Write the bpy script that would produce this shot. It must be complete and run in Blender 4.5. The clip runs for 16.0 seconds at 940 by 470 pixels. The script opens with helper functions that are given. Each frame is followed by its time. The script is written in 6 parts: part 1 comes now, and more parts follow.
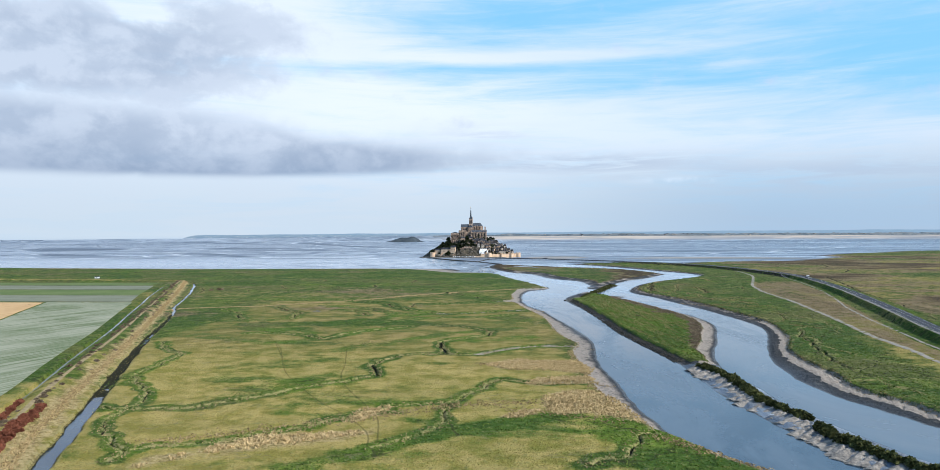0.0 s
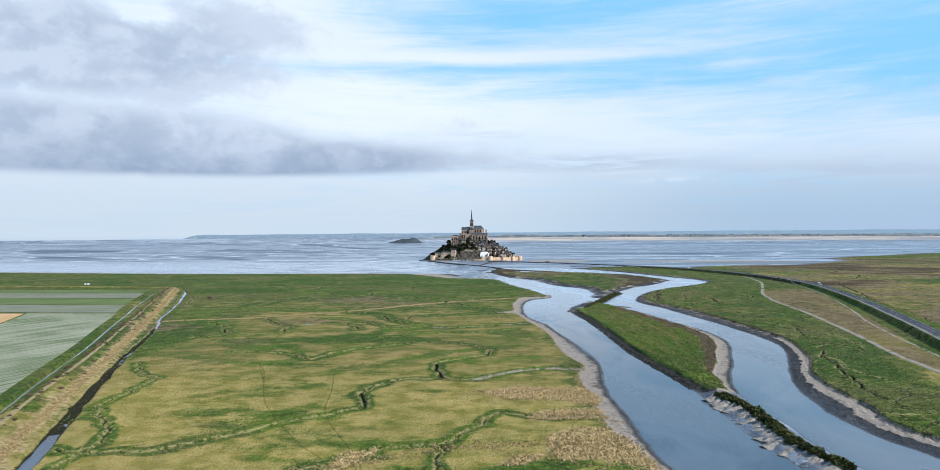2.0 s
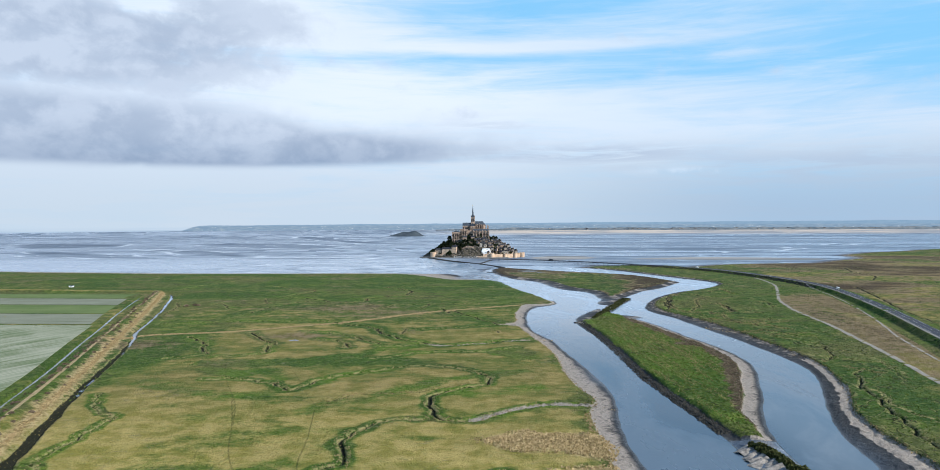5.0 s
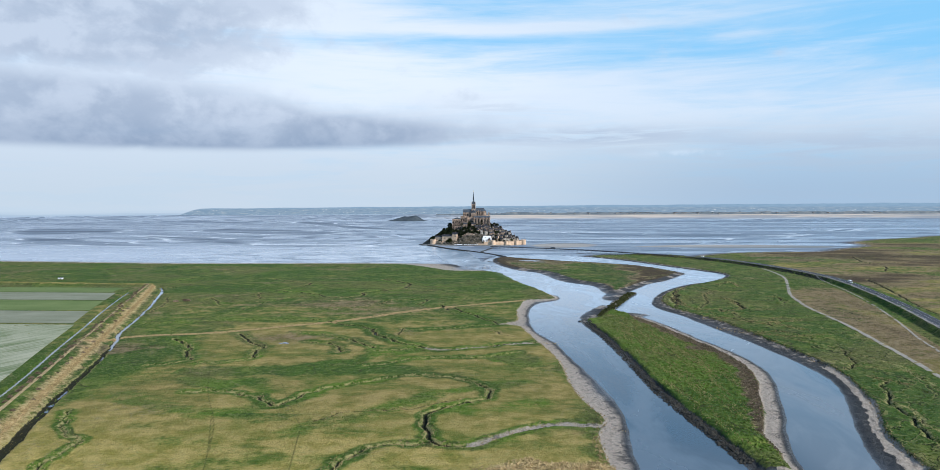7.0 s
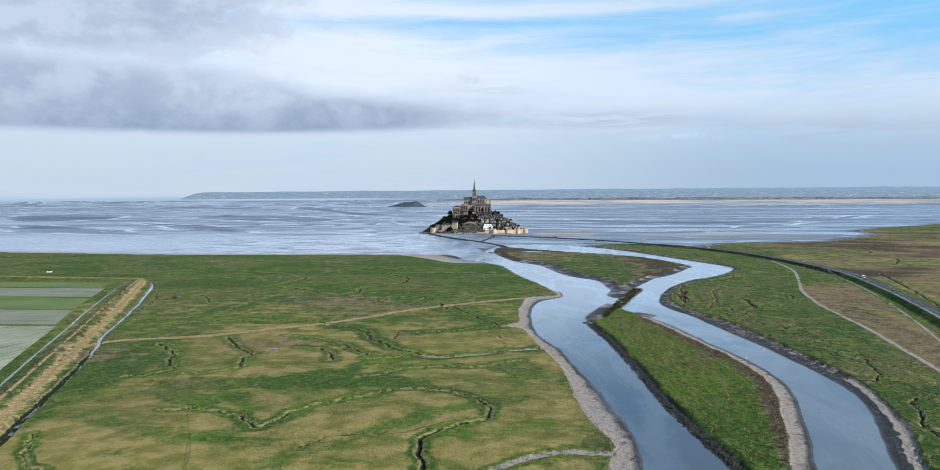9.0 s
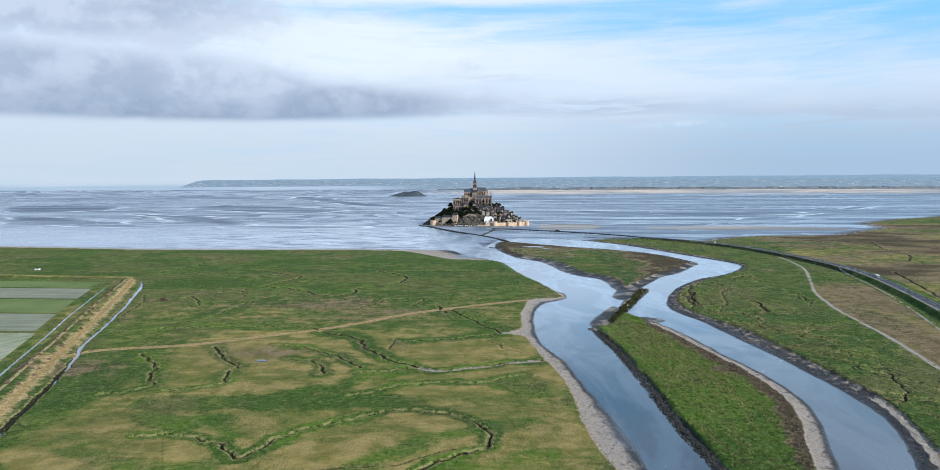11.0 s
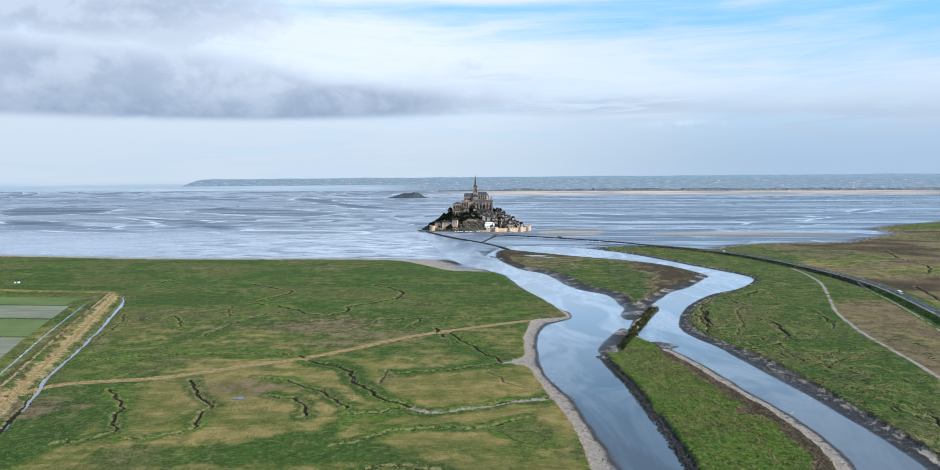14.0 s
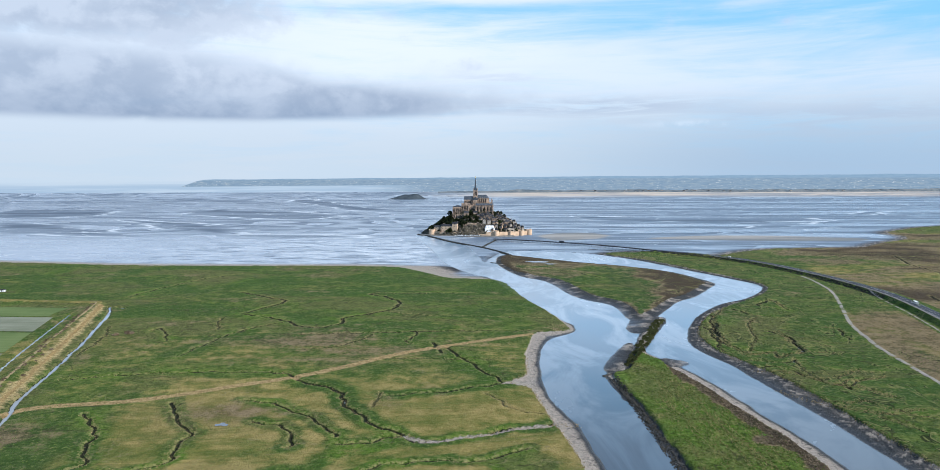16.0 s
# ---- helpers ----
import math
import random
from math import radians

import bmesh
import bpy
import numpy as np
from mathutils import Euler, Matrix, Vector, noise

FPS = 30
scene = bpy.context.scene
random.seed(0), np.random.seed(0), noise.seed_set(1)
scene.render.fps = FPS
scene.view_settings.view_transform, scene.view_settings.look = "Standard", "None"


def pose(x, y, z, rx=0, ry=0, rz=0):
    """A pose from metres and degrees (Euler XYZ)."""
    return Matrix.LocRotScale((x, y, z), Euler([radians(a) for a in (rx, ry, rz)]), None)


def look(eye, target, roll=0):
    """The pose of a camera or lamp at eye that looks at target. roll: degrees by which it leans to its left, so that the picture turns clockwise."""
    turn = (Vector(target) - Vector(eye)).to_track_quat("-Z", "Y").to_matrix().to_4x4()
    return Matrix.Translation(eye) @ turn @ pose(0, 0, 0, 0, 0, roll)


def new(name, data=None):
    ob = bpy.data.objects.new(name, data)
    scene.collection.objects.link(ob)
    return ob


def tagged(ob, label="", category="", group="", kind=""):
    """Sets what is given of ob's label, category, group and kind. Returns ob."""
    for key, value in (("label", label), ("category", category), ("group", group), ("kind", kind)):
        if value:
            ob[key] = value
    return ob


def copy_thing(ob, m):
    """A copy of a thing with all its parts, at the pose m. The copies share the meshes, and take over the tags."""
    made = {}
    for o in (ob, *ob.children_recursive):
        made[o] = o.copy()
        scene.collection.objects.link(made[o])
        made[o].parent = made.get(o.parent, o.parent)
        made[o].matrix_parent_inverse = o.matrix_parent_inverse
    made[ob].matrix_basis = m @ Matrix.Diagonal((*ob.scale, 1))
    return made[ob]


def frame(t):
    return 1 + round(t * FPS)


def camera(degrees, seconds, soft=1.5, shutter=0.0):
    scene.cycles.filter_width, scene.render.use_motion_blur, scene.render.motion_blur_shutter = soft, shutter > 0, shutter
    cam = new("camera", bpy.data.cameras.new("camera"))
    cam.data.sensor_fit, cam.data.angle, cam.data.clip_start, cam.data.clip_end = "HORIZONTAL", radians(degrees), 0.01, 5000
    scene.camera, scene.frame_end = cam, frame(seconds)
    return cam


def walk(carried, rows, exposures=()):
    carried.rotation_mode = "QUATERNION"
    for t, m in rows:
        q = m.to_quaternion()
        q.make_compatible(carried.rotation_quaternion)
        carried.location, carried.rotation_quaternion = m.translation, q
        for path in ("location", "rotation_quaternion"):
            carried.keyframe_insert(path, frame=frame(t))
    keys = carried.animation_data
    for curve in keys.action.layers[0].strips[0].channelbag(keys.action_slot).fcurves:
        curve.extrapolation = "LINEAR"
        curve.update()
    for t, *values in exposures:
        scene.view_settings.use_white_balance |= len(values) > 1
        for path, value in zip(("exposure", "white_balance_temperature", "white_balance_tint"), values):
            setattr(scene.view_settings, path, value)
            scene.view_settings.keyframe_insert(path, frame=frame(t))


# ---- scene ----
cam = camera(69.6, 16.0, soft=0.6)
# seconds, x, y, height, tilt, turn: a drone that flies ahead and climbs, tipping down on the way
ROWS = [
    (0, -0.33, -1.2, 79.40, -0.33, 2.64),
    (0.5, -0.05, 7.2, 81.43, -0.33, 2.67),
    (1, 0.19, 15.6, 83.58, -0.33, 2.71),
    (1.5, 0.39, 24.0, 85.83, -0.34, 2.74),
    (2, 0.55, 32.4, 88.19, -0.34, 2.77),
    (2.5, 0.68, 40.8, 90.64, -0.34, 2.80),
    (3, 0.78, 49.1, 93.17, -0.34, 2.83),
    (3.5, 0.85, 57.4, 95.77, -0.36, 2.86),
    (4, 0.89, 65.7, 98.44, -0.46, 2.89),
    (4.5, 0.90, 74.0, 101.16, -0.75, 2.92),
    (5, 0.90, 82.2, 103.93, -1.13, 2.95),
    (5.5, 0.86, 90.4, 106.73, -1.52, 2.97),
    (6, 0.81, 98.6, 109.56, -1.90, 3.00),
    (6.5, 0.74, 106.8, 112.40, -2.25, 3.02),
    (7, 0.66, 115.0, 115.26, -2.58, 3.04),
    (7.5, 0.56, 123.1, 118.12, -2.91, 3.07),
    (8, 0.44, 131.2, 120.96, -3.24, 3.09),
    (8.5, 0.32, 139.3, 123.79, -3.60, 3.11),
    (9, 0.19, 147.4, 126.59, -3.95, 3.13),
    (9.5, 0.05, 155.4, 129.36, -4.28, 3.15),
    (10, -0.09, 163.5, 132.07, -4.58, 3.17),
    (10.5, -0.24, 171.5, 134.74, -4.82, 3.19),
    (11, -0.38, 179.5, 137.34, -4.97, 3.21),
    (11.5, -0.53, 187.4, 139.86, -5.03, 3.22),
    (12, -0.67, 195.4, 142.31, -5.04, 3.24),
    (12.5, -0.81, 203.3, 144.66, -5.04, 3.25),
    (13, -0.93, 211.2, 146.91, -5.05, 3.27),
    (13.5, -1.05, 219.1, 149.06, -5.04, 3.28),
    (14, -1.16, 226.9, 151.08, -5.04, 3.29),
    (14.5, -1.26, 234.8, 152.98, -5.04, 3.31),
    (15, -1.34, 242.6, 154.73, -5.03, 3.32),
    (15.5, -1.41, 250.4, 156.35, -5.03, 3.33),
    (16, -1.45, 258.1, 157.80, -5.02, 3.34),
]
walk(cam, [(t, pose(x, y, z, 90 + tilt, 0.25, turn)) for t, x, y, z, tilt, turn in ROWS], [(0.0, 0.36, 5800.0, 8.0), (3.5, 0.33, 5780.0, 8.0), (7.0, 0.26, 5750.0, 8.0), (9.0, 0.25, 5750.0, 8.0), (12.0, 0.33, 5750.0, 8.0), (16.0, 0.34, 5750.0, 8.0)])

# ---- light: low sun from behind the right shoulder, bright broken cloud ----
SUN_EL, SUN_AZ = 33.0, 116.0      # azimuth clockwise from straight ahead (+y)


def node(nt, kind, props=None, **ins):
    n = nt.nodes.new("ShaderNode" + kind)
    for k, v in (props or {}).items():
        if k == "operation":
            n.operation = v
        elif k == "blend_type":
            n.blend_type = v
        elif k == "data_type":
            n.data_type = v
        elif k == "attribute_name":
            n.attribute_name = v
        elif k == "sky_type":
            n.sky_type = v
        elif k == "noise_dimensions":
            n.noise_dimensions = v
        elif k == "feature":
            n.feature = v
        elif k == "vector_type":
            n.vector_type = v
        elif k == "clamp":
            n.clamp = v
    for k, v in ins.items():
        key = int(k[1:]) if k[0] == "i" and k[1:].isdigit() else k.replace("_", " ")
        s = n.inputs[key]
        if isinstance(v, bpy.types.NodeSocket):
            nt.links.new(v, s)
        else:
            s.default_value = v
    return n


def maths(nt, op, a, b=0.0, c=0.0):
    return node(nt, "Math", {"operation": op}, i0=a, i1=b, i2=c).outputs[0]


def span(nt, value, lo, hi, a=0.0, b=1.0):
    """Smooth step of value from lo..hi to a..b."""
    n = nt.nodes.new("ShaderNodeMapRange")
    n.interpolation_type = "SMOOTHSTEP"
    nt.links.new(value, n.inputs[0])
    for i, v in enumerate((lo, hi, a, b)):
        n.inputs[i + 1].default_value = v
    return n.outputs[0]


def mix(nt, fac, a, b, blend="MIX"):
    n = nt.nodes.new("ShaderNodeMix")
    n.data_type, n.blend_type = "RGBA", blend
    for s, v in ((n.inputs[0], fac), (n.inputs[6], a), (n.inputs[7], b)):
        if isinstance(v, bpy.types.NodeSocket):
            nt.links.new(v, s)
        elif isinstance(v, (int, float)):
            s.default_value = v
        else:
            s.default_value = (*v, 1)
    return n.outputs[2]


def fuzz(nt, vec, scale, detail=4.0, rough=0.55, warp=0.0):
    return node(nt, "TexNoise", None, Vector=vec, Scale=scale, Detail=detail, Roughness=rough, Distortion=warp).outputs[0]


def stretched(nt, vec, sx, sy, sz=1.0, turn=0.0):
    return node(nt, "Mapping", None, Vector=vec, Scale=(sx, sy, sz), Rotation=(0, 0, radians(turn))).outputs[0]


world = bpy.data.worlds.new("sky")
scene.world = world
world.use_nodes = True
wt = world.node_tree
wt.nodes.clear()
sky = node(wt, "TexSky", {"sky_type": "NISHITA"})
sky.sun_disc = False
sky.sun_elevation, sky.sun_rotation = radians(SUN_EL), radians(SUN_AZ)
sky.altitude, sky.air_density, sky.dust_density, sky.ozone_density = 50, 1.0, 1.2, 1.4
way = node(wt, "TexCoord").outputs["Generated"]
sep = node(wt, "SeparateXYZ", None, Vector=way)
dx, dy, dz = sep.outputs
# azimuth (right of straight ahead) and height, both in degrees
az = maths(wt, "MULTIPLY", maths(wt, "ARCTAN2", dx, dy), 57.2958)
el = maths(wt, "MULTIPLY", maths(wt, "ARCSINE", dz), 57.2958)
def in_sky(sx, sy, ox=0.0, oy=0.0):
    """Place on the sky's dome, with its own scale across and up."""
    return node(wt, "CombineXYZ", None, X=maths(wt, "MULTIPLY_ADD", az, sx, ox), Y=maths(wt, "MULTIPLY_ADD", el, sy, oy), Z=0.0).outputs[0]


def lobe(caz, cel, waz, wel):
    a = maths(wt, "DIVIDE", maths(wt, "SUBTRACT", az, caz), waz)
    b = maths(wt, "DIVIDE", maths(wt, "SUBTRACT", el, cel), wel)
    return maths(wt, "EXPONENT", maths(wt, "MULTIPLY", maths(wt, "ADD", maths(wt, "MULTIPLY", a, a), maths(wt, "MULTIPLY", b, b)), -1.0))


def times(a, b):
    return maths(wt, "MULTIPLY", a, b)


def plus(first, *rest):
    for r in rest:
        first = maths(wt, "ADD", first, r)
    return first


# long thin wisps, soft veils and rounded billows
wisp = fuzz(wt, in_sky(0.045, 0.34, 3.1, 1.7), 1.0, 9, 0.62, 0.9)
strand = fuzz(wt, in_sky(0.10, 1.15, 7.0, 2.0), 1.0, 8, 0.65, 0.7)
big = fuzz(wt, in_sky(0.05, 0.11), 0.8, 4, 0.5, 0.6)
billow = fuzz(wt, in_sky(0.10, 0.17, 1.3, 4.1), 1.0, 9, 0.58, 0.3)
lumps = fuzz(wt, in_sky(0.26, 0.36, 9.0, 5.0), 1.0, 8, 0.60, 0.2)
# gaps of clear blue, with bright streaks of ice cloud across them
gap = plus(lobe(2, 17.6, 15, 2.3), times(lobe(30, 14.0, 17, 6.0), 0.62), times(lobe(-11, 13.3, 14, 0.9), 0.55), times(lobe(9, 12.6, 14, 1.6), 0.55), times(lobe(34, 12.0, 9, 2.2), 0.35))
gap = maths(wt, "SUBTRACT", gap, plus(times(lobe(4, 14.3, 11, 0.42), 0.75), times(lobe(19, 12.9, 4.5, 0.35), 0.5), times(lobe(-17, 15.5, 6, 2.5), 0.4)))
veil = plus(0.84, times(maths(wt, "SUBTRACT", wisp, 0.5), 0.95), times(maths(wt, "SUBTRACT", strand, 0.5), 0.70))
veil = span(wt, maths(wt, "SUBTRACT", veil, times(gap, 0.80)), 0.02, 0.92)
# overhead and behind the sky is mostly clear
veil = times(veil, span(wt, el, 22.0, 38.0, 1.0, 0.25))
veil = times(veil, span(wt, dy, 0.55, 0.1, 1.0, 0.35))
veil = maths(wt, "MAXIMUM", veil, span(wt, el, 1.0, 9.0, 0.95, 0.0))
blue = mix(wt, 0.82, sky.outputs[0], (3.2, 6.8, 9.7))
blue = mix(wt, span(wt, el, 22.0, 40.0), blue, (1.3, 2.7, 5.0))
white = mix(wt, span(wt, el, 0.5, 10.0), (6.3, 6.9, 7.3), (8.5, 8.8, 9.1))
white = mix(wt, span(wt, big, 0.35, 0.7), white, mix(wt, span(wt, el, 0.5, 10.0), (6.5, 7.0, 7.4), (7.5, 8.0, 8.6)))
white = mix(wt, times(span(wt, az, -6.0, 20.0, 0.0, 0.85), span(wt, el, 4.5, 11.0)), white, mix(wt, span(wt, wisp, 0.40, 0.62), (5.5, 7.0, 8.3), (6.7, 7.7, 8.7)))
white = mix(wt, times(span(wt, az, -8.0, 24.0), span(wt, el, 8.0, 0.5)), white, (4.35, 5.35, 6.4))
white = mix(wt, times(lobe(-9, 11.0, 15, 4.0), 0.8), white, (8.9, 9.1, 9.3))
col = mix(wt, veil, blue, white)
# faint grey bars low in the east, with a few bright puffs
col = mix(wt, times(plus(times(lobe(7, 5.6, 9, 0.7), 0.75), times(lobe(24, 4.3, 14, 1.0), 0.5), times(lobe(-1, 8.0, 5, 0.8), 0.3)), span(wt, strand, 0.38, 0.58)), col, (4.7, 5.3, 6.3))
col = mix(wt, times(times(lobe(16, 4.05, 4.0, 0.22), 0.75), span(wt, lumps, 0.46, 0.60)), col, (7.6, 8.2, 8.8))
# grey cloud bank: a ragged upper mass and a long flat-based lower one
bank = plus(times(lobe(-33, 13.0, 13, 3.4), 1.3), times(lobe(-42, 18.0, 12, 4.0), 0.9), times(lobe(-24, 16.6, 6, 2.4), 0.55))
bank = maths(wt, "SUBTRACT", bank, plus(times(lobe(-36, 16.6, 2.6, 1.6), 0.8), times(lobe(-29, 16.3, 3.0, 1.2), 0.7)))
bank = span(wt, plus(bank, times(maths(wt, "SUBTRACT", billow, 0.5), 2.2), times(maths(wt, "SUBTRACT", lumps, 0.5), 1.7)), 0.20, 0.92)
under = plus(times(lobe(-40, 7.0, 25, 2.8), 1.5), times(lobe(-18, 5.9, 17, 1.4), 1.1), times(maths(wt, "SUBTRACT", billow, 0.5), 1.1), times(maths(wt, "SUBTRACT", lumps, 0.5), 0.7))
base = maths(wt, "SUBTRACT", el, plus(times(maths(wt, "SUBTRACT", wisp, 0.5), 0.6), times(span(wt, az, -30.0, -4.0), 0.7)))
under = times(span(wt, under, 0.15, 1.0), span(wt, base, 3.8, 4.7))
bank = maths(wt, "MAXIMUM", times(bank, span(wt, el, 7.0, 9.5)), under)
shade = plus(times(span(wt, lumps, 0.38, 0.64, 0.0, 0.5), span(wt, el, 4.5, 9.0, 0.6, 1.0)), span(wt, billow, 0.40, 0.64, 0.0, 0.25), times(span(wt, el, 4.4, 8.0), 0.42))
grey = mix(wt, shade, (3.0, 3.65, 4.75), (6.3, 6.7, 7.4))
col = mix(wt, times(bank, 0.93), col, grey)
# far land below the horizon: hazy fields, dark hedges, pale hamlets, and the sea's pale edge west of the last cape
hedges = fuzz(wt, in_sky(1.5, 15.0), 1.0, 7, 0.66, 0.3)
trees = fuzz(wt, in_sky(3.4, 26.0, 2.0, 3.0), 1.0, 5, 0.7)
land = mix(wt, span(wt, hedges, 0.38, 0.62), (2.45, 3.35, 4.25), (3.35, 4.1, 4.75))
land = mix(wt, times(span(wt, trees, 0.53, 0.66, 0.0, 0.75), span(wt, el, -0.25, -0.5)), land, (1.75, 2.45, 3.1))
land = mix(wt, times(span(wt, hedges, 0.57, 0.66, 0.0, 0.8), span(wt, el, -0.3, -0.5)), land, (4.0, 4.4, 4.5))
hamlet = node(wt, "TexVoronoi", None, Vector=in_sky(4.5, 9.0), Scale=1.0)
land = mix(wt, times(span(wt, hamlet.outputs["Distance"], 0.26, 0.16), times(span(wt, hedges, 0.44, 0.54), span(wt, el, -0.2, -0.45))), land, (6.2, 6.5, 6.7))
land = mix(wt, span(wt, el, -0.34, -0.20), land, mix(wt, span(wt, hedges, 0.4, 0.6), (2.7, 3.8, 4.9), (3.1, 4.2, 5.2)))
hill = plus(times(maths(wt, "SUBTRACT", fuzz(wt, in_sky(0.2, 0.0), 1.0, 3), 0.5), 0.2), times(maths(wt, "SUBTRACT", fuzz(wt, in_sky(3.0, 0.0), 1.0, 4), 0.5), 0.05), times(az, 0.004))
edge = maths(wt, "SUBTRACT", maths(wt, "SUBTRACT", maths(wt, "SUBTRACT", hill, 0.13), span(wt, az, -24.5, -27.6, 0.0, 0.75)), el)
sea = mix(wt, span(wt, fuzz(wt, in_sky(0.12, 5.0), 1.0, 5, 0.6), 0.4, 0.65), (4.3, 5.3, 6.3), (5.6, 6.4, 7.1))
col = mix(wt, span(wt, el, -0.25, -0.85), col, sea)
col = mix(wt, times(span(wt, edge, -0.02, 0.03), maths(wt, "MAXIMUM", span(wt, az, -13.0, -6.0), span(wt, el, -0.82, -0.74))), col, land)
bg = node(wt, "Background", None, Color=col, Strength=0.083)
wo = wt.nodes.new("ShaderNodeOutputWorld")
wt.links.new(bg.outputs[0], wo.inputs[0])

sun = new("sun", bpy.data.lights.new("sun", "SUN"))
sun.data.energy, sun.data.angle, sun.data.color = 5.0, radians(0.6), (1.0, 0.89, 0.75)
a, e = radians(SUN_AZ), radians(SUN_EL)
sun.matrix_world = look((math.sin(a) * math.cos(e) * 900, math.cos(a) * math.cos(e) * 900, math.sin(e) * 900), (0, 0, 0))

# ---- materials ----
def material(name, colour=(0.5, 0.5, 0.5), rough=0.8, metal=0.0):
    m = bpy.data.materials.new(name)
    m.use_nodes = True
    b = m.node_tree.nodes["Principled BSDF"]
    b.inputs["Base Color"].default_value = (*colour, 1)
    b.inputs["Roughness"].default_value, b.inputs["Metallic"].default_value = rough, metal
    return m, m.node_tree, b


def worn(name, dark, light, scale, rough=0.85, bump=0.0, fine=6.0, rand=0.0):
    """A surface that varies between two colours at two sizes, with relief."""
    m, nt, b = material(name, light, rough)
    b.inputs["Specular IOR Level"].default_value = 0.12
    at = node(nt, "NewGeometry").outputs["Position"]
    one, two = fuzz(nt, at, scale, 5, 0.6), fuzz(nt, at, scale * fine, 3, 0.6)
    f = span(nt, maths(nt, "ADD", maths(nt, "MULTIPLY", one, 0.65), maths(nt, "MULTIPLY", two, 0.35)), 0.32, 0.68)
    c = mix(nt, f, dark, light)
    if rand:
        r = node(nt, "ObjectInfo").outputs["Random"]
        c = mix(nt, 1.0, c, mix(nt, r, (1 - rand,) * 3, (1 + rand,) * 3), "MULTIPLY")
    nt.links.new(c, b.inputs["Base Color"])
    if bump:
        bp = node(nt, "Bump", None, Strength=0.6, Distance=bump, Height=two)
        nt.links.new(bp.outputs[0], b.inputs["Normal"])
    return m


def attr(nt, name):
    return node(nt, "Attribute", {"attribute_name": name}).outputs["Fac"]


def ground_material():
    m, nt, b = material("salt_marsh_and_sand")
    at = node(nt, "NewGeometry").outputs["Position"]
    grass, water, creek, dry, path, coast = (attr(nt, k) for k in ("grass", "shore", "creek", "dry", "path", "coast"))
    n_big, n_mid, n_fine = fuzz(nt, at, 0.012, 5, 0.6), fuzz(nt, at, 0.07, 5, 0.65), fuzz(nt, at, 0.55, 4, 0.7)
    tuft = fuzz(nt, at, 1.6, 3, 0.7)
    # turf: deep green in the wet, straw where it is dry
    near_c = span(nt, maths(nt, "ADD", attr(nt, "lush"), maths(nt, "MULTIPLY", maths(nt, "SUBTRACT", n_mid, 0.5), 0.9)), 0.15, 0.80, 1.0, 0.0)
    green = mix(nt, span(nt, n_mid, 0.38, 0.62), (0.060, 0.110, 0.018), (0.140, 0.186, 0.038))
    lush = mix(nt, maths(nt, "ADD", maths(nt, "MULTIPLY", n_fine, 0.5), maths(nt, "MULTIPLY", n_mid, 0.5)), (0.050, 0.116, 0.013), (0.165, 0.250, 0.032))
    green = mix(nt, near_c, lush, green)
    # green brightened at low y: stronger sunlight put into the colour
    green = mix(nt, span(nt, node(nt, "SeparateXYZ", None, Vector=at).outputs[1], 560.0, 380.0, 0.0, 0.45), green, mix(nt, span(nt, n_mid, 0.40, 0.60), (0.095, 0.160, 0.016), (0.215, 0.275, 0.034)))
    green = mix(nt, span(nt, n_big, 0.50, 0.70, 0.0, 0.65), green, (0.110, 0.100, 0.044))
    streak = fuzz(nt, stretched(nt, at, 0.009, 0.024, 0.0, -14), 1.0, 8, 0.72, 1.2)
    green = mix(nt, span(nt, streak, 0.52, 0.66, 0.0, 0.55), green, (0.145, 0.130, 0.048))
    green = mix(nt, span(nt, streak, 0.42, 0.30, 0.0, 0.35), green, (0.036, 0.068, 0.012))
    green = mix(nt, maths(nt, "MULTIPLY", attr(nt, "deep"), span(nt, n_mid, 0.25, 0.7, 1.0, 0.3)), green, (0.026, 0.056, 0.020))
    straw = mix(nt, span(nt, n_mid, 0.38, 0.62), (0.205, 0.178, 0.050), (0.375, 0.288, 0.108))
    straw = mix(nt, span(nt, streak, 0.53, 0.40, 0.0, 0.75), straw, (0.130, 0.150, 0.030))
    # low-y straw yellower, and painted brighter as under more sun
    straw = mix(nt, span(nt, node(nt, "SeparateXYZ", None, Vector=at).outputs[1], 540.0, 360.0, 0.0, 0.7), straw, mix(nt, span(nt, n_mid, 0.38, 0.62), (0.34, 0.295, 0.060), (0.58, 0.450, 0.150)))
    wob = maths(nt, "ADD", maths(nt, "MULTIPLY", maths(nt, "SUBTRACT", n_mid, 0.5), 1.1), maths(nt, "MULTIPLY", maths(nt, "SUBTRACT", n_fine, 0.5), 0.5))
    wide = fuzz(nt, stretched(nt, at, 0.0055, 0.0085, 0.0, -18), 1.0, 4, 0.5, 0.8)
    sway = maths(nt, "ADD", maths(nt, "MULTIPLY", maths(nt, "SUBTRACT", streak, 0.5), 1.2), maths(nt, "ADD", maths(nt, "MULTIPLY", maths(nt, "SUBTRACT", n_mid, 0.5), 1.6), maths(nt, "MULTIPLY", maths(nt, "SUBTRACT", n_fine, 0.5), 0.8)))
    turf = mix(nt, span(nt, maths(nt, "ADD", maths(nt, "MULTIPLY", dry, 0.85), sway), 0.10, 0.78), green, straw)
    clump = fuzz(nt, at, 0.30, 5, 0.75)
    swath = fuzz(nt, stretched(nt, at, 0.030, 0.085, 0.0, -10), 1.0, 6, 0.68, 0.6)
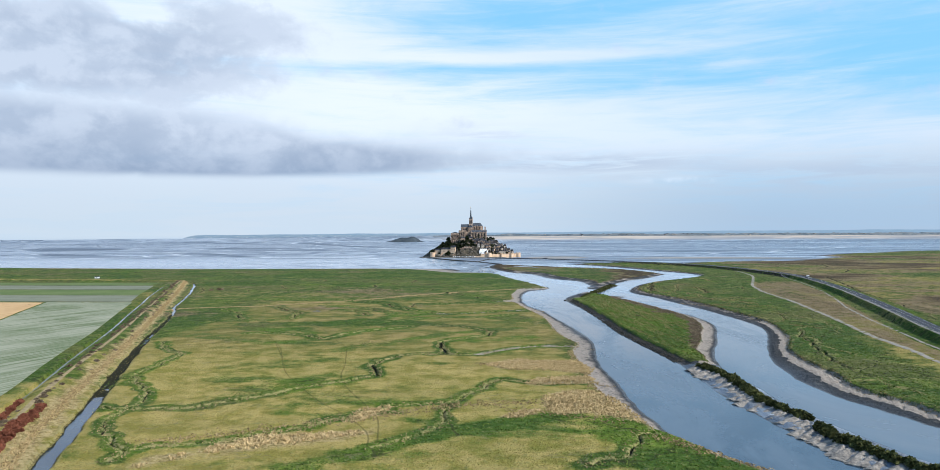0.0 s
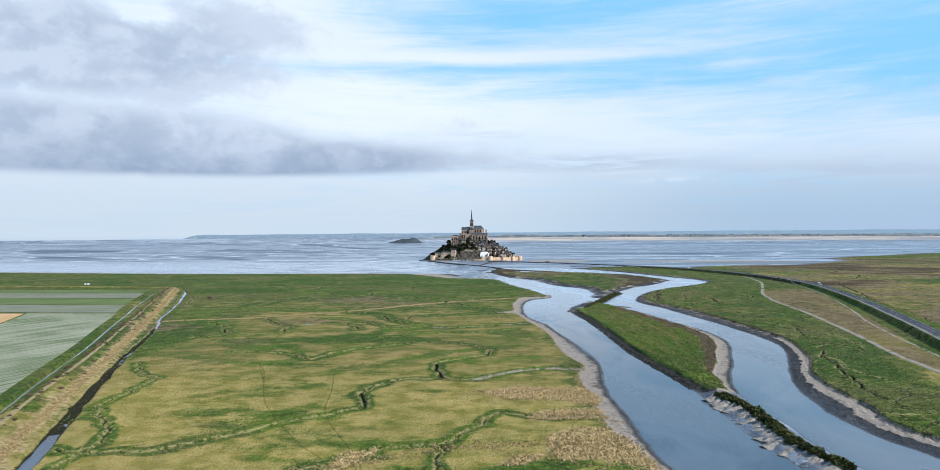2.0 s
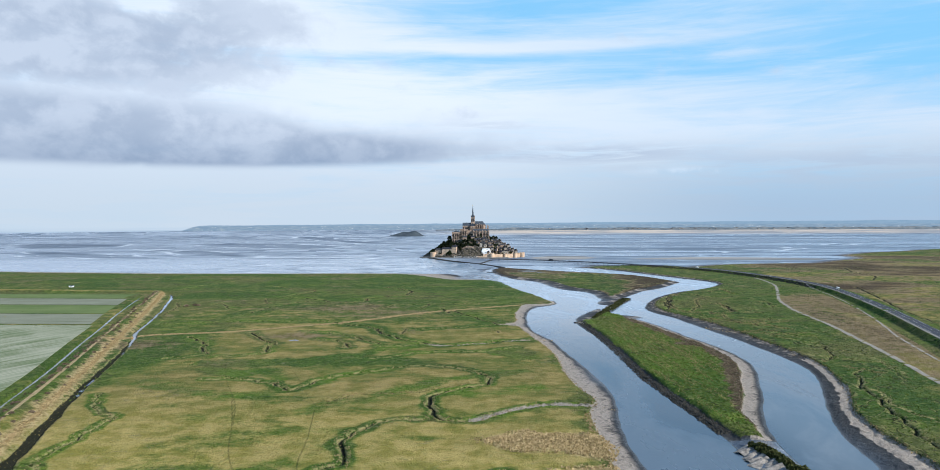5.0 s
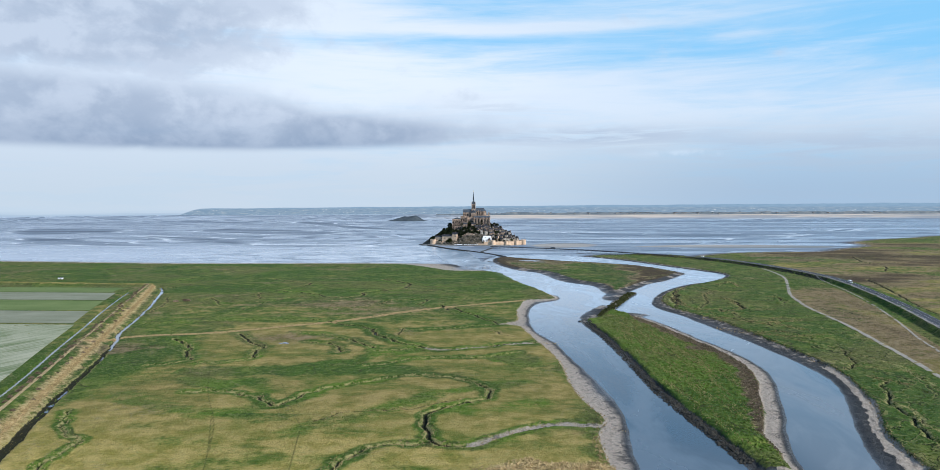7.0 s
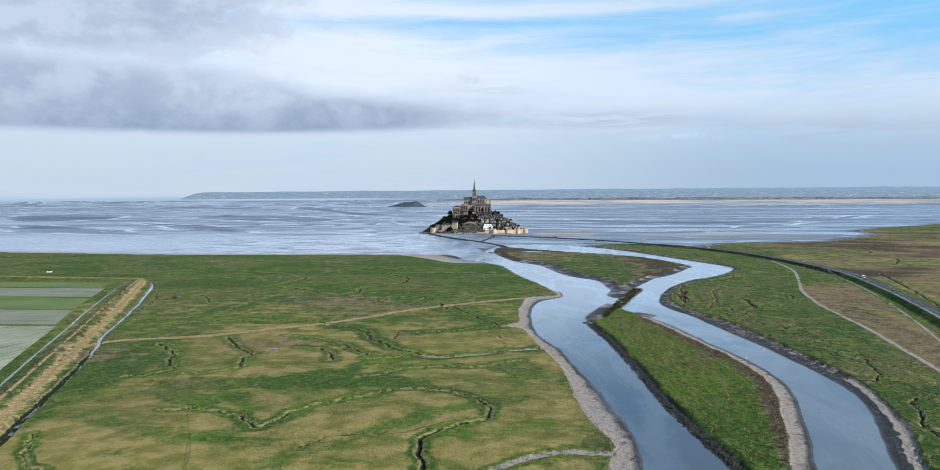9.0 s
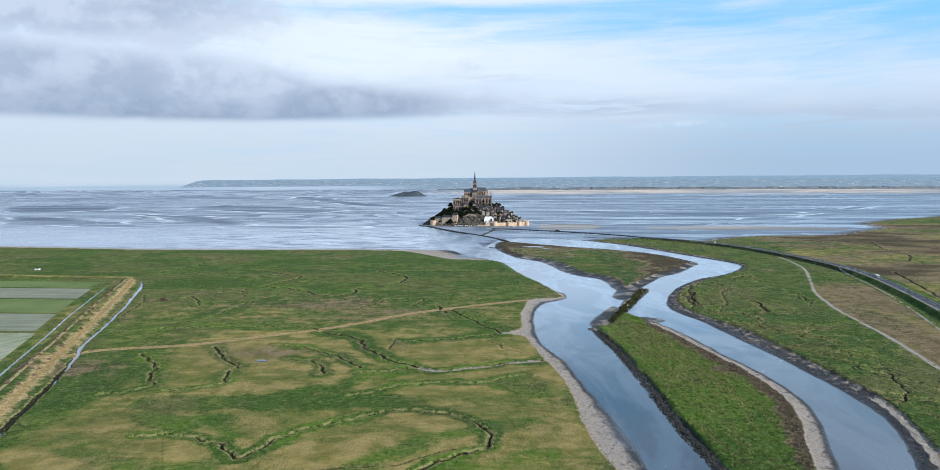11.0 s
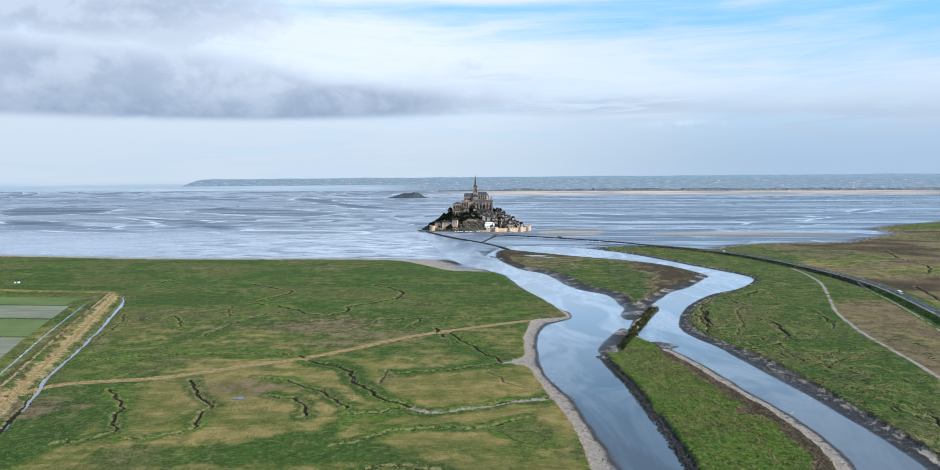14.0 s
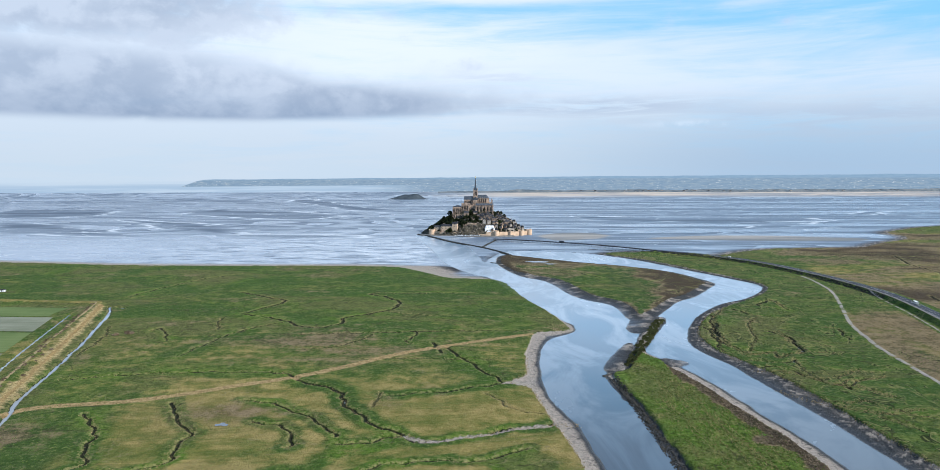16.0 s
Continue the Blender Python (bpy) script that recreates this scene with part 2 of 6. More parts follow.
    turf = mix(nt, maths(nt, "MULTIPLY", span(nt, swath, 0.46, 0.36, 0.0, 0.30), span(nt, dry, 0.75, 0.25, 0.35, 1.0)), turf, (0.030, 0.060, 0.012))
    turf = mix(nt, span(nt, swath, 0.54, 0.66, 0.0, 0.30), turf, mix(nt, span(nt, dry, 0.2, 0.7), (0.135, 0.165, 0.036), (0.40, 0.31, 0.11)))
    turf = mix(nt, maths(nt, "MULTIPLY", span(nt, wide, 0.50, 0.44, 0.0, 0.65), span(nt, dry, 0.6, 0.2, 0.2, 1.0)), turf, mix(nt, n_mid, (0.026, 0.070, 0.014), (0.060, 0.120, 0.022)))
    turf = mix(nt, maths(nt, "MULTIPLY", span(nt, wide, 0.53, 0.59, 0.0, 0.55), span(nt, dry, 0.6, 0.2, 0.3, 1.0)), turf, mix(nt, n_mid, (0.095, 0.090, 0.034), (0.185, 0.165, 0.070)))
    turf = mix(nt, maths(nt, "MULTIPLY", span(nt, clump, 0.48, 0.39, 0.0, 0.60), span(nt, dry, 0.75, 0.25, 0.25, 1.0)), turf, (0.024, 0.042, 0.010))
    turf = mix(nt, span(nt, clump, 0.53, 0.64, 0.0, 0.55), turf, (0.24, 0.245, 0.085))
    turf = mix(nt, span(nt, tuft, 0.44, 0.66, 0.0, 0.4), turf, mix(nt, span(nt, dry, 0.25, 0.75), (0.020, 0.038, 0.008), (0.10, 0.085, 0.025)))
    brown = attr(nt, "brown")
    turf = mix(nt, span(nt, maths(nt, "ADD", brown, maths(nt, "MULTIPLY", wob, 0.8)), 0.1, 0.45, 0.0, 0.88), turf, mix(nt, span(nt, maths(nt, "ADD", maths(nt, "MULTIPLY", n_mid, 0.5), maths(nt, "MULTIPLY", clump, 0.5)), 0.40, 0.60), (0.090, 0.070, 0.038), (0.255, 0.190, 0.112)))
    turf = mix(nt, span(nt, maths(nt, "ADD", brown, maths(nt, "MULTIPLY", wob, 0.8)), 0.5, 0.9, 0.0, 0.9), turf, mix(nt, n_fine, (0.028, 0.021, 0.014), (0.082, 0.060, 0.038)))
    green_only = span(nt, dry, 0.5, 0.1)
    reedy = span(nt, maths(nt, "ADD", attr(nt, "reed"), maths(nt, "ADD", maths(nt, "MULTIPLY", wob, 8.0), maths(nt, "MULTIPLY", maths(nt, "SUBTRACT", swath, 0.5), 16.0))), -2.0, 3.0, 0.0, 0.8)
    turf = mix(nt, reedy, turf, mix(nt, span(nt, clump, 0.36, 0.62), (0.22, 0.168, 0.068), (0.56, 0.43, 0.225)))
    # thin dark rills
    rill = maths(nt, "ADD", attr(nt, "rill"), maths(nt, "MULTIPLY", maths(nt, "SUBTRACT", n_fine, 0.5), 1.6))
    turf = mix(nt, maths(nt, "MULTIPLY", span(nt, rill, 1.2, 3.0, 0.55, 0.0), span(nt, clump, 0.46, 0.58)), turf, (0.28, 0.25, 0.11))
    turf = mix(nt, span(nt, rill, 0.4, 1.2, 0.8, 0.0), turf, (0.020, 0.024, 0.012))
    # faint runnels that wander over the marsh
    vein = fuzz(nt, at, 0.011, 4, 0.5, 0.4)
    thin_line = span(nt, maths(nt, "ABSOLUTE", maths(nt, "SUBTRACT", vein, 0.5)), 0.0, 0.008, 0.85, 0.0)
    turf = mix(nt, maths(nt, "MULTIPLY", maths(nt, "MULTIPLY", thin_line, green_only), span(nt, n_mid, 0.40, 0.52)), turf, (0.045, 0.05, 0.02))
    vein2 = fuzz(nt, stretched(nt, at, 0.02, 0.034, 0.0, 20), 1.0, 4, 0.5, 0.5)
    rim = span(nt, maths(nt, "ABSOLUTE", maths(nt, "SUBTRACT", vein2, 0.52)), 0.0, 0.008, 0.5, 0.0)
    turf = mix(nt, maths(nt, "MULTIPLY", rim, span(nt, n_big, 0.45, 0.55)), turf, (0.24, 0.205, 0.11))
    vein3 = fuzz(nt, stretched(nt, at, 0.03, 0.045, 0.0, -25), 1.0, 3, 0.5, 0.9)
    turf = mix(nt, maths(nt, "MULTIPLY", span(nt, maths(nt, "ABSOLUTE", maths(nt, "SUBTRACT", vein3, 0.47)), 0.0, 0.010, 0.8, 0.0), maths(nt, "MULTIPLY", green_only, span(nt, n_big, 0.54, 0.44))), turf, (0.035, 0.045, 0.016))
    # close network of rills with pale lips on the eastern marsh
    on_east = maths(nt, "MULTIPLY", span(nt, node(nt, "SeparateXYZ", None, Vector=at).outputs[0], 150.0, 200.0), span(nt, dry, 0.6, 0.2))
    vein4 = maths(nt, "SUBTRACT", fuzz(nt, stretched(nt, at, 0.030, 0.022, 0.0, 30), 1.0, 4, 0.55, 0.9), 0.5)
    turf = mix(nt, maths(nt, "MULTIPLY", on_east, span(nt, maths(nt, "ABSOLUTE", maths(nt, "SUBTRACT", vein4, 0.018)), 0.004, 0.016, 0.6, 0.0)), turf, (0.23, 0.22, 0.085))
    turf = mix(nt, maths(nt, "MULTIPLY", on_east, span(nt, maths(nt, "ABSOLUTE", vein4), 0.003, 0.012, 0.85, 0.0)), turf, (0.018, 0.024, 0.010))
    # creeks: dark bed with the channel's shade painted in, pale rim of dead stalks
    cw = maths(nt, "ADD", creek, maths(nt, "MULTIPLY", maths(nt, "SUBTRACT", n_fine, 0.5), 1.1))
    turf = mix(nt, maths(nt, "MULTIPLY", maths(nt, "MULTIPLY", span(nt, cw, 1.6, 3.2, 0.85, 0.0), span(nt, clump, 0.43, 0.56)), span(nt, node(nt, "SeparateXYZ", None, Vector=at).outputs[1], 480.0, 760.0, 1.0, 0.4)), turf, (0.36, 0.315, 0.14))
    turf = mix(nt, span(nt, cw, 0.9, 1.4, 0.97, 0.0), turf, (0.018, 0.020, 0.013))
    rut = attr(nt, "rut")
    turf = mix(nt, span(nt, rut, 0.15, 0.6, 0.5, 0.0), turf, (0.035, 0.042, 0.014))
    pw = maths(nt, "ADD", path, maths(nt, "MULTIPLY", maths(nt, "SUBTRACT", n_fine, 0.5), 2.5))
    turf = mix(nt, span(nt, pw, 2.6, 4.8, 0.9, 0.0), turf, mix(nt, span(nt, clump, 0.42, 0.58), (0.27, 0.185, 0.085), (0.46, 0.325, 0.165)))
    # mud and sand of the banks
    sw = maths(nt, "ADD", water, maths(nt, "MULTIPLY", maths(nt, "SUBTRACT", n_mid, 0.5), 6.0))
    bank = attr(nt, "bank")
    # dark end: wet mud, plus painted shade of slopes turned from the sun
    mud = mix(nt, span(nt, maths(nt, "ADD", bank, maths(nt, "MULTIPLY", maths(nt, "SUBTRACT", n_mid, 0.5), 0.4)), 0.14, 0.42), (0.045, 0.047, 0.050), (0.40, 0.345, 0.29))
    crack = fuzz(nt, at, 0.18, 5, 0.75, 1.0)
    mud = mix(nt, maths(nt, "MULTIPLY", span(nt, crack, 0.5, 0.38, 0.0, 0.8), span(nt, bank, 0.95, 0.35)), mud, (0.040, 0.041, 0.043))
    mud = mix(nt, maths(nt, "MULTIPLY", span(nt, crack, 0.56, 0.66, 0.0, 0.6), span(nt, bank, 0.05, 0.5, 0.45, 1.0)), mud, (0.27, 0.25, 0.22))
    mud = mix(nt, span(nt, n_fine, 0.4, 0.75, 0.0, 0.45), mud, (0.055, 0.053, 0.05))
    # tidal flats: films of water over sand with painted sky sheen, drier bars with bright wet rims
    sep_at = node(nt, "SeparateXYZ", None, Vector=at)
    fx, fy = sep_at.outputs[0], sep_at.outputs[1]
    swirl = fuzz(nt, stretched(nt, at, 0.0007, 0.0020, 0.0, 8), 1.0, 4, 0.5, 2.2)
    thin = fuzz(nt, stretched(nt, at, 0.0011, 0.0075, 0.0, 4), 1.0, 6, 0.6, 1.0)
    long = fuzz(nt, stretched(nt, at, 0.0007, 0.013, 0.0, 2), 1.0, 6, 0.62, 0.5)
    ripple = fuzz(nt, stretched(nt, at, 0.014, 0.050, 0.0, 12), 1.0, 5, 0.68, 1.0)
    east_side = span(nt, fx, -100.0, 250.0)
    # sheets of water, each fading from a bright lip to darker wet sand
    curl = fuzz(nt, stretched(nt, at, 0.0010, 0.0026, 0.0, 10), 1.0, 2, 0.4, 1.7)
    lay = maths(nt, "FRACT", maths(nt, "ADD", maths(nt, "MULTIPLY", curl, 9.0), maths(nt, "MULTIPLY", thin, 0.9)))
    def toward(w, goal, fac):
        """w drawn to goal by fac."""
        return maths(nt, "ADD", w, maths(nt, "MULTIPLY", fac, maths(nt, "SUBTRACT", goal, w)))

    def both(a, b):
        return maths(nt, "MULTIPLY", a, b)
    wet_sheen = span(nt, swirl, 0.40, 0.60, 0.30, 0.62)
    wet_sheen = toward(wet_sheen, 0.05, span(nt, lay, 0.0, 0.80, 0.85, 0.0))
    wet_sheen = toward(wet_sheen, 0.80, span(nt, lay, 0.70, 0.98, 0.0, 0.6))
    wet_sheen = toward(wet_sheen, 0.80, span(nt, thin, 0.53, 0.62, 0.0, 0.5))
    wet_sheen = toward(wet_sheen, 0.12, span(nt, thin, 0.47, 0.38, 0.0, 0.5))
    wet_sheen = toward(wet_sheen, 0.10, both(east_side, span(nt, long, 0.52, 0.44, 0.0, 0.85)))
    wet_sheen = toward(wet_sheen, 0.80, both(east_side, span(nt, long, 0.54, 0.62, 0.0, 0.7)))
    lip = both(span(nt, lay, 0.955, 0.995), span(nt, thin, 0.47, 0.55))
    # rippled wet shore under the marsh
    shore_w = both(span(nt, fy, 2250.0, 1750.0), span(nt, fx, -60.0, -200.0))
    wet_sheen = toward(wet_sheen, 0.95, both(shore_w, 0.72))
    wet_sheen = toward(wet_sheen, 0.10, both(both(shore_w, span(nt, fx, -1000.0, -450.0, 0.15, 1.0)), span(nt, ripple, 0.49, 0.42, 0.0, 0.85)))
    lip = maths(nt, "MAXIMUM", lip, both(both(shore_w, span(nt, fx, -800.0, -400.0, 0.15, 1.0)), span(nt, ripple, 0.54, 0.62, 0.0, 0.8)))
    # bars of drier sand
    bar = maths(nt, "ADD", attr(nt, "bar"), maths(nt, "ADD", both(maths(nt, "SUBTRACT", thin, 0.5), 190.0), both(maths(nt, "SUBTRACT", swirl, 0.5), 160.0)))
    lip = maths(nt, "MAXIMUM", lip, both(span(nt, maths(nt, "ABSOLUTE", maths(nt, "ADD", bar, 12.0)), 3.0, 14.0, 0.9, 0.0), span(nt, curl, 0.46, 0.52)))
    wet_sheen = toward(wet_sheen, span(nt, thin, 0.42, 0.60, 0.0, 0.22), span(nt, bar, -25.0, 45.0, 0.0, 0.95))
    spot = span(nt, maths(nt, "ADD", attr(nt, "sand"), both(maths(nt, "SUBTRACT", thin, 0.5), 90.0)), -10.0, 14.0)
    strand = both(span(nt, fy, 4600.0, 4830.0), span(nt, fx, -900.0, 200.0))
    # the pale blue end is reflected sky put into the colour
    flats = mix(nt, wet_sheen, (0.074, 0.100, 0.138), (0.36, 0.43, 0.52))
    # lips painted near white, as the sky's glint on wet edges
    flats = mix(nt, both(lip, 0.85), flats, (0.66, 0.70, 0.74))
    flats = mix(nt, spot, flats, mix(nt, span(nt, thin, 0.42, 0.58), (0.17, 0.17, 0.165), (0.33, 0.30, 0.265)))
    flats = mix(nt, strand, flats, mix(nt, span(nt, thin, 0.42, 0.56), (0.26, 0.255, 0.255), (0.50, 0.42, 0.345)))
    wet_sheen = both(wet_sheen, maths(nt, "SUBTRACT", 1.0, maths(nt, "MAXIMUM", spot, both(strand, 0.85))))
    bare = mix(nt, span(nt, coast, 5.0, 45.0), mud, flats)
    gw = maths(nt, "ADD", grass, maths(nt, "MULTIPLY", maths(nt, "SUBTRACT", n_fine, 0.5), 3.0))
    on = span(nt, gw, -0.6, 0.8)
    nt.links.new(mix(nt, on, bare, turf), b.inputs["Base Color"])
    open_flat = maths(nt, "MULTIPLY", span(nt, coast, 5.0, 60.0), span(nt, on, 0.9, 0.1))
    gloss = mix(nt, wet_sheen, (0.55, 0.55, 0.55), (0.12, 0.12, 0.12))
    r_mud = mix(nt, span(nt, water, 0.3, 3.0), (0.35, 0.35, 0.35), (0.8, 0.8, 0.8))
    r = mix(nt, on, mix(nt, open_flat, r_mud, gloss), (0.95, 0.95, 0.95))
    nt.links.new(r, b.inputs["Roughness"])
    nt.links.new(maths(nt, "ADD", 0.08, maths(nt, "MULTIPLY", maths(nt, "MAXIMUM", both(open_flat, wet_sheen), span(nt, water, 2.2, 0.2, 0.0, 0.6)), 0.42)), b.inputs["Specular IOR Level"])
    h = maths(nt, "MULTIPLY", maths(nt, "ADD", maths(nt, "MULTIPLY", clump, 2.2), maths(nt, "ADD", maths(nt, "MULTIPLY", n_fine, 0.9), maths(nt, "MULTIPLY", tuft, 0.5))), span(nt, open_flat, 0.0, 1.0, 1.0, 0.02))
    bp = node(nt, "Bump", None, Strength=1.0, Distance=1.3, Height=h)
    nt.links.new(bp.outputs[0], b.inputs["Normal"])
    return m


def water_material():
    m, nt, b = material("river_water", (0.09, 0.105, 0.11), 0.08)
    at = node(nt, "NewGeometry").outputs["Position"]
    n = fuzz(nt, stretched(nt, at, 0.02, 0.008, 0.0), 1.0, 5, 0.6, 0.8)
    river_y = node(nt, "SeparateXYZ", None, Vector=at).outputs[1]
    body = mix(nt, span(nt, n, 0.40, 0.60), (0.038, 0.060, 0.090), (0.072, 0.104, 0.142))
    # ditch and far stream: sky reflection painted in as pale grey
    body = mix(nt, maths(nt, "MULTIPLY", maths(nt, "MULTIPLY", span(nt, node(nt, "SeparateXYZ", None, Vector=at).outputs[0], -100.0, -130.0), span(nt, river_y, 1150.0, 1080.0)), maths(nt, "MAXIMUM", span(nt, river_y, 600.0, 680.0), span(nt, maths(nt, "ADD", node(nt, "SeparateXYZ", None, Vector=at).outputs[0], maths(nt, "MULTIPLY", river_y, 0.407)), -91.0, -99.0))), body, (0.26, 0.28, 0.29))
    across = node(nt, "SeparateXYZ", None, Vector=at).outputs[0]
    body = mix(nt, maths(nt, "MULTIPLY", span(nt, across, 122.0, 150.0), span(nt, river_y, 900.0, 700.0)), body, mix(nt, span(nt, n, 0.40, 0.60), (0.088, 0.108, 0.135), (0.125, 0.148, 0.175)))
    # farther water is painted pale blue for the bright sky it mirrors
    nt.links.new(mix(nt, span(nt, river_y, 560.0, 1050.0), body, mix(nt, span(nt, n, 0.42, 0.58), (0.20, 0.27, 0.345), (0.32, 0.39, 0.465))), b.inputs["Base Color"])
    b.inputs["IOR"].default_value, b.inputs["Specular IOR Level"].default_value = 1.33, 0.5
    yy = node(nt, "SeparateXYZ", None, Vector=at).outputs[1]
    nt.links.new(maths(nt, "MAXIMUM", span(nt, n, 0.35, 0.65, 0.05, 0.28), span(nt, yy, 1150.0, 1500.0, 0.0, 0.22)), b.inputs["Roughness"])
    bp = node(nt, "Bump", None, Strength=0.25, Distance=0.12, Height=fuzz(nt, at, 0.7, 4))
    nt.links.new(bp.outputs[0], b.inputs["Normal"])
    return m


GROUND = ground_material()
WATER = water_material()
GRANITE = worn("weathered_granite", (0.052, 0.042, 0.036), (0.50, 0.37, 0.28), 0.16, 0.9, 0.6, 7)
PALE = worn("pale_granite", (0.42, 0.30, 0.205), (0.64, 0.475, 0.34), 0.15, 0.9, 0.1, 6, 0.12)
ROCK = worn("lichened_rock", (0.014, 0.017, 0.011), (0.105, 0.088, 0.066), 0.10, 0.95, 1.2, 5)
SCRUB = worn("dark_scrub", (0.008, 0.013, 0.007), (0.040, 0.050, 0.020), 0.15, 0.95, 0.6, 6, 0.35)
SLATE = worn("grey_slate", (0.016, 0.017, 0.021), (0.052, 0.053, 0.060), 0.2, 0.7, 0.05, 6, 0.3)
LEAD = worn("blue_grey_lead", (0.035, 0.044, 0.056), (0.082, 0.094, 0.112), 0.2, 0.6)
DARK = worn("dark_glass_opening", (0.012, 0.013, 0.016), (0.03, 0.03, 0.035), 0.5, 0.3)
WHITE = worn("white_sheeting", (0.72, 0.73, 0.74), (0.82, 0.82, 0.82), 0.2, 0.6)
PLASTER = worn("pale_render", (0.16, 0.14, 0.12), (0.50, 0.45, 0.39), 0.15, 0.9, 0, 6, 0.25)
ASPHALT = worn("asphalt", (0.030, 0.034, 0.046), (0.050, 0.054, 0.068), 0.05, 0.8)
GRAVEL = worn("pale_gravel", (0.19, 0.175, 0.15), (0.31, 0.285, 0.24), 0.15, 0.95)
PAINT = worn("white_road_paint", (0.55, 0.55, 0.53), (0.7, 0.7, 0.68), 0.2, 0.7)
DECK = worn("dark_timber_deck", (0.020, 0.021, 0.024), (0.050, 0.050, 0.052), 0.2, 0.85)
STEEL = worn("dull_steel", (0.10, 0.105, 0.11), (0.17, 0.17, 0.175), 0.4, 0.5)
BUSH = worn("dark_tamarisk_leaves", (0.028, 0.036, 0.012), (0.105, 0.110, 0.038), 0.5, 0.95, 0, 4, 0.35)
REED = worn("dead_reed", (0.25, 0.185, 0.085), (0.50, 0.38, 0.20), 0.4, 0.95, 0, 5, 0.2)
RUST = worn("rust_red_scrub", (0.09, 0.030, 0.018), (0.20, 0.075, 0.045), 0.3, 0.95, 0, 5)
MUDROCK = worn("grey_mud", (0.10, 0.094, 0.086), (0.38, 0.335, 0.285), 0.45, 0.8, 0.3, 5)
BARK = worn("grey_bark", (0.05, 0.042, 0.032), (0.10, 0.085, 0.065), 1.0, 0.95)

ROCKPALE = worn("grey_scree", (0.035, 0.032, 0.027), (0.21, 0.18, 0.145), 0.2, 0.95, 0.4, 5)
ROCKDARK = worn("wet_dark_stone", (0.014, 0.014, 0.012), (0.050, 0.045, 0.036), 0.3, 0.6, 0.3, 5)
FORE = worn("damp_paving", (0.10, 0.098, 0.092), (0.20, 0.19, 0.175), 0.15, 0.7)

STRAWPATH = worn("straw_path", (0.22, 0.17, 0.09), (0.36, 0.28, 0.15), 0.3, 0.95)
TYRE = worn("black_rubber", (0.012, 0.012, 0.012), (0.03, 0.03, 0.03), 2.0, 0.8)
HEDGEGREEN = worn("olive_hedge_leaves", (0.040, 0.048, 0.018), (0.13, 0.13, 0.05), 0.5, 0.95, 0, 4, 0.3)
BRAMBLE = worn("brown_bramble", (0.085, 0.064, 0.042), (0.24, 0.185, 0.125), 0.5, 0.95, 0, 4, 0.3)
TUSSOCK = worn("marsh_grass_blades", (0.065, 0.112, 0.020), (0.165, 0.205, 0.050), 0.3, 0.95, 0, 8)
STRAWTUFT = worn("straw_blades", (0.20, 0.165, 0.040), (0.38, 0.30, 0.10), 0.3, 0.95, 0, 8)
ISLESTRAW = worn("dull_straw_stalks", (0.12, 0.125, 0.040), (0.32, 0.28, 0.12), 0.25, 0.95, 0, 6)
# islet rock with the haze of distance mixed into its colour
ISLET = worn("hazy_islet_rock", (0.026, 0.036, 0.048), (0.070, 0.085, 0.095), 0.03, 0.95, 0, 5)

# far land's blue-grey carries painted haze as well
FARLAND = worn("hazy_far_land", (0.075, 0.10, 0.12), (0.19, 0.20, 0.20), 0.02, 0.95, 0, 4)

POOL, _, pool_bsdf = material("still_pool", (0.10, 0.13, 0.16), 0.04)

# ---- the ground: one sheet of marsh, mud and tidal sand ----
def smooth(line, n=5, closed=False):
    """Points along a soft curve through a few fixed ones."""
    p = np.array(line, float)
    p = np.vstack([p[-1:], p, p[:2]]) if closed else np.vstack([2 * p[0] - p[1], p, 2 * p[-1] - p[-2]])
    out = []
    for i in range(1, len(p) - 2):
        a, b, c, d = p[i - 1:i + 3]
        for t in np.arange(n) / n:
            out.append(0.5 * (2 * b + (c - a) * t + (2 * a - 5 * b + 4 * c - d) * t * t + (3 * b - a - 3 * c + d) * t ** 3))
    if not closed:
        out.append(p[-2])
    return np.array(out)


def meander(line, amp=1.6, seed=0):
    """A soft curve that wanders a little from side to side."""
    p = smooth(line, 8)
    s = np.concatenate([[0], np.cumsum(np.hypot(*np.diff(p, axis=0).T))])
    wob = np.stack([amp * np.sin(s / 7.3 + seed) + 0.7 * amp * np.sin(s / 3.1 + 2 * seed), amp * np.sin(s / 6.1 + 3 + seed) + 0.7 * amp * np.sin(s / 2.7 + seed)], 1)
    return p + wob * np.minimum(1, s / 10)[:, None]


def away(q, line, reach=60.0, closed=False):
    """Distance of the places q from a line, cut off at reach."""
    d = np.full(len(q), reach)
    ends = np.vstack([line, line[:1]]) if closed else line
    lo, hi = ends.min(0) - reach, ends.max(0) + reach
    near = np.flatnonzero((q[:, 0] > lo[0]) & (q[:, 0] < hi[0]) & (q[:, 1] > lo[1]) & (q[:, 1] < hi[1]))
    s, best = q[near], d[near]
    for a, b in zip(ends[:-1], ends[1:]):
        k = np.flatnonzero((np.abs(s[:, 0] - (a[0] + b[0]) / 2) < reach + abs(a[0] - b[0]) / 2) & (np.abs(s[:, 1] - (a[1] + b[1]) / 2) < reach + abs(a[1] - b[1]) / 2))
        if not len(k):
            continue
        v, w = b - a, s[k] - a
        t = np.clip((w @ v) / max(v @ v, 1e-9), 0, 1)
        best[k] = np.minimum(best[k], np.hypot(*(w - t[:, None] * v).T))
    d[near] = best
    return d


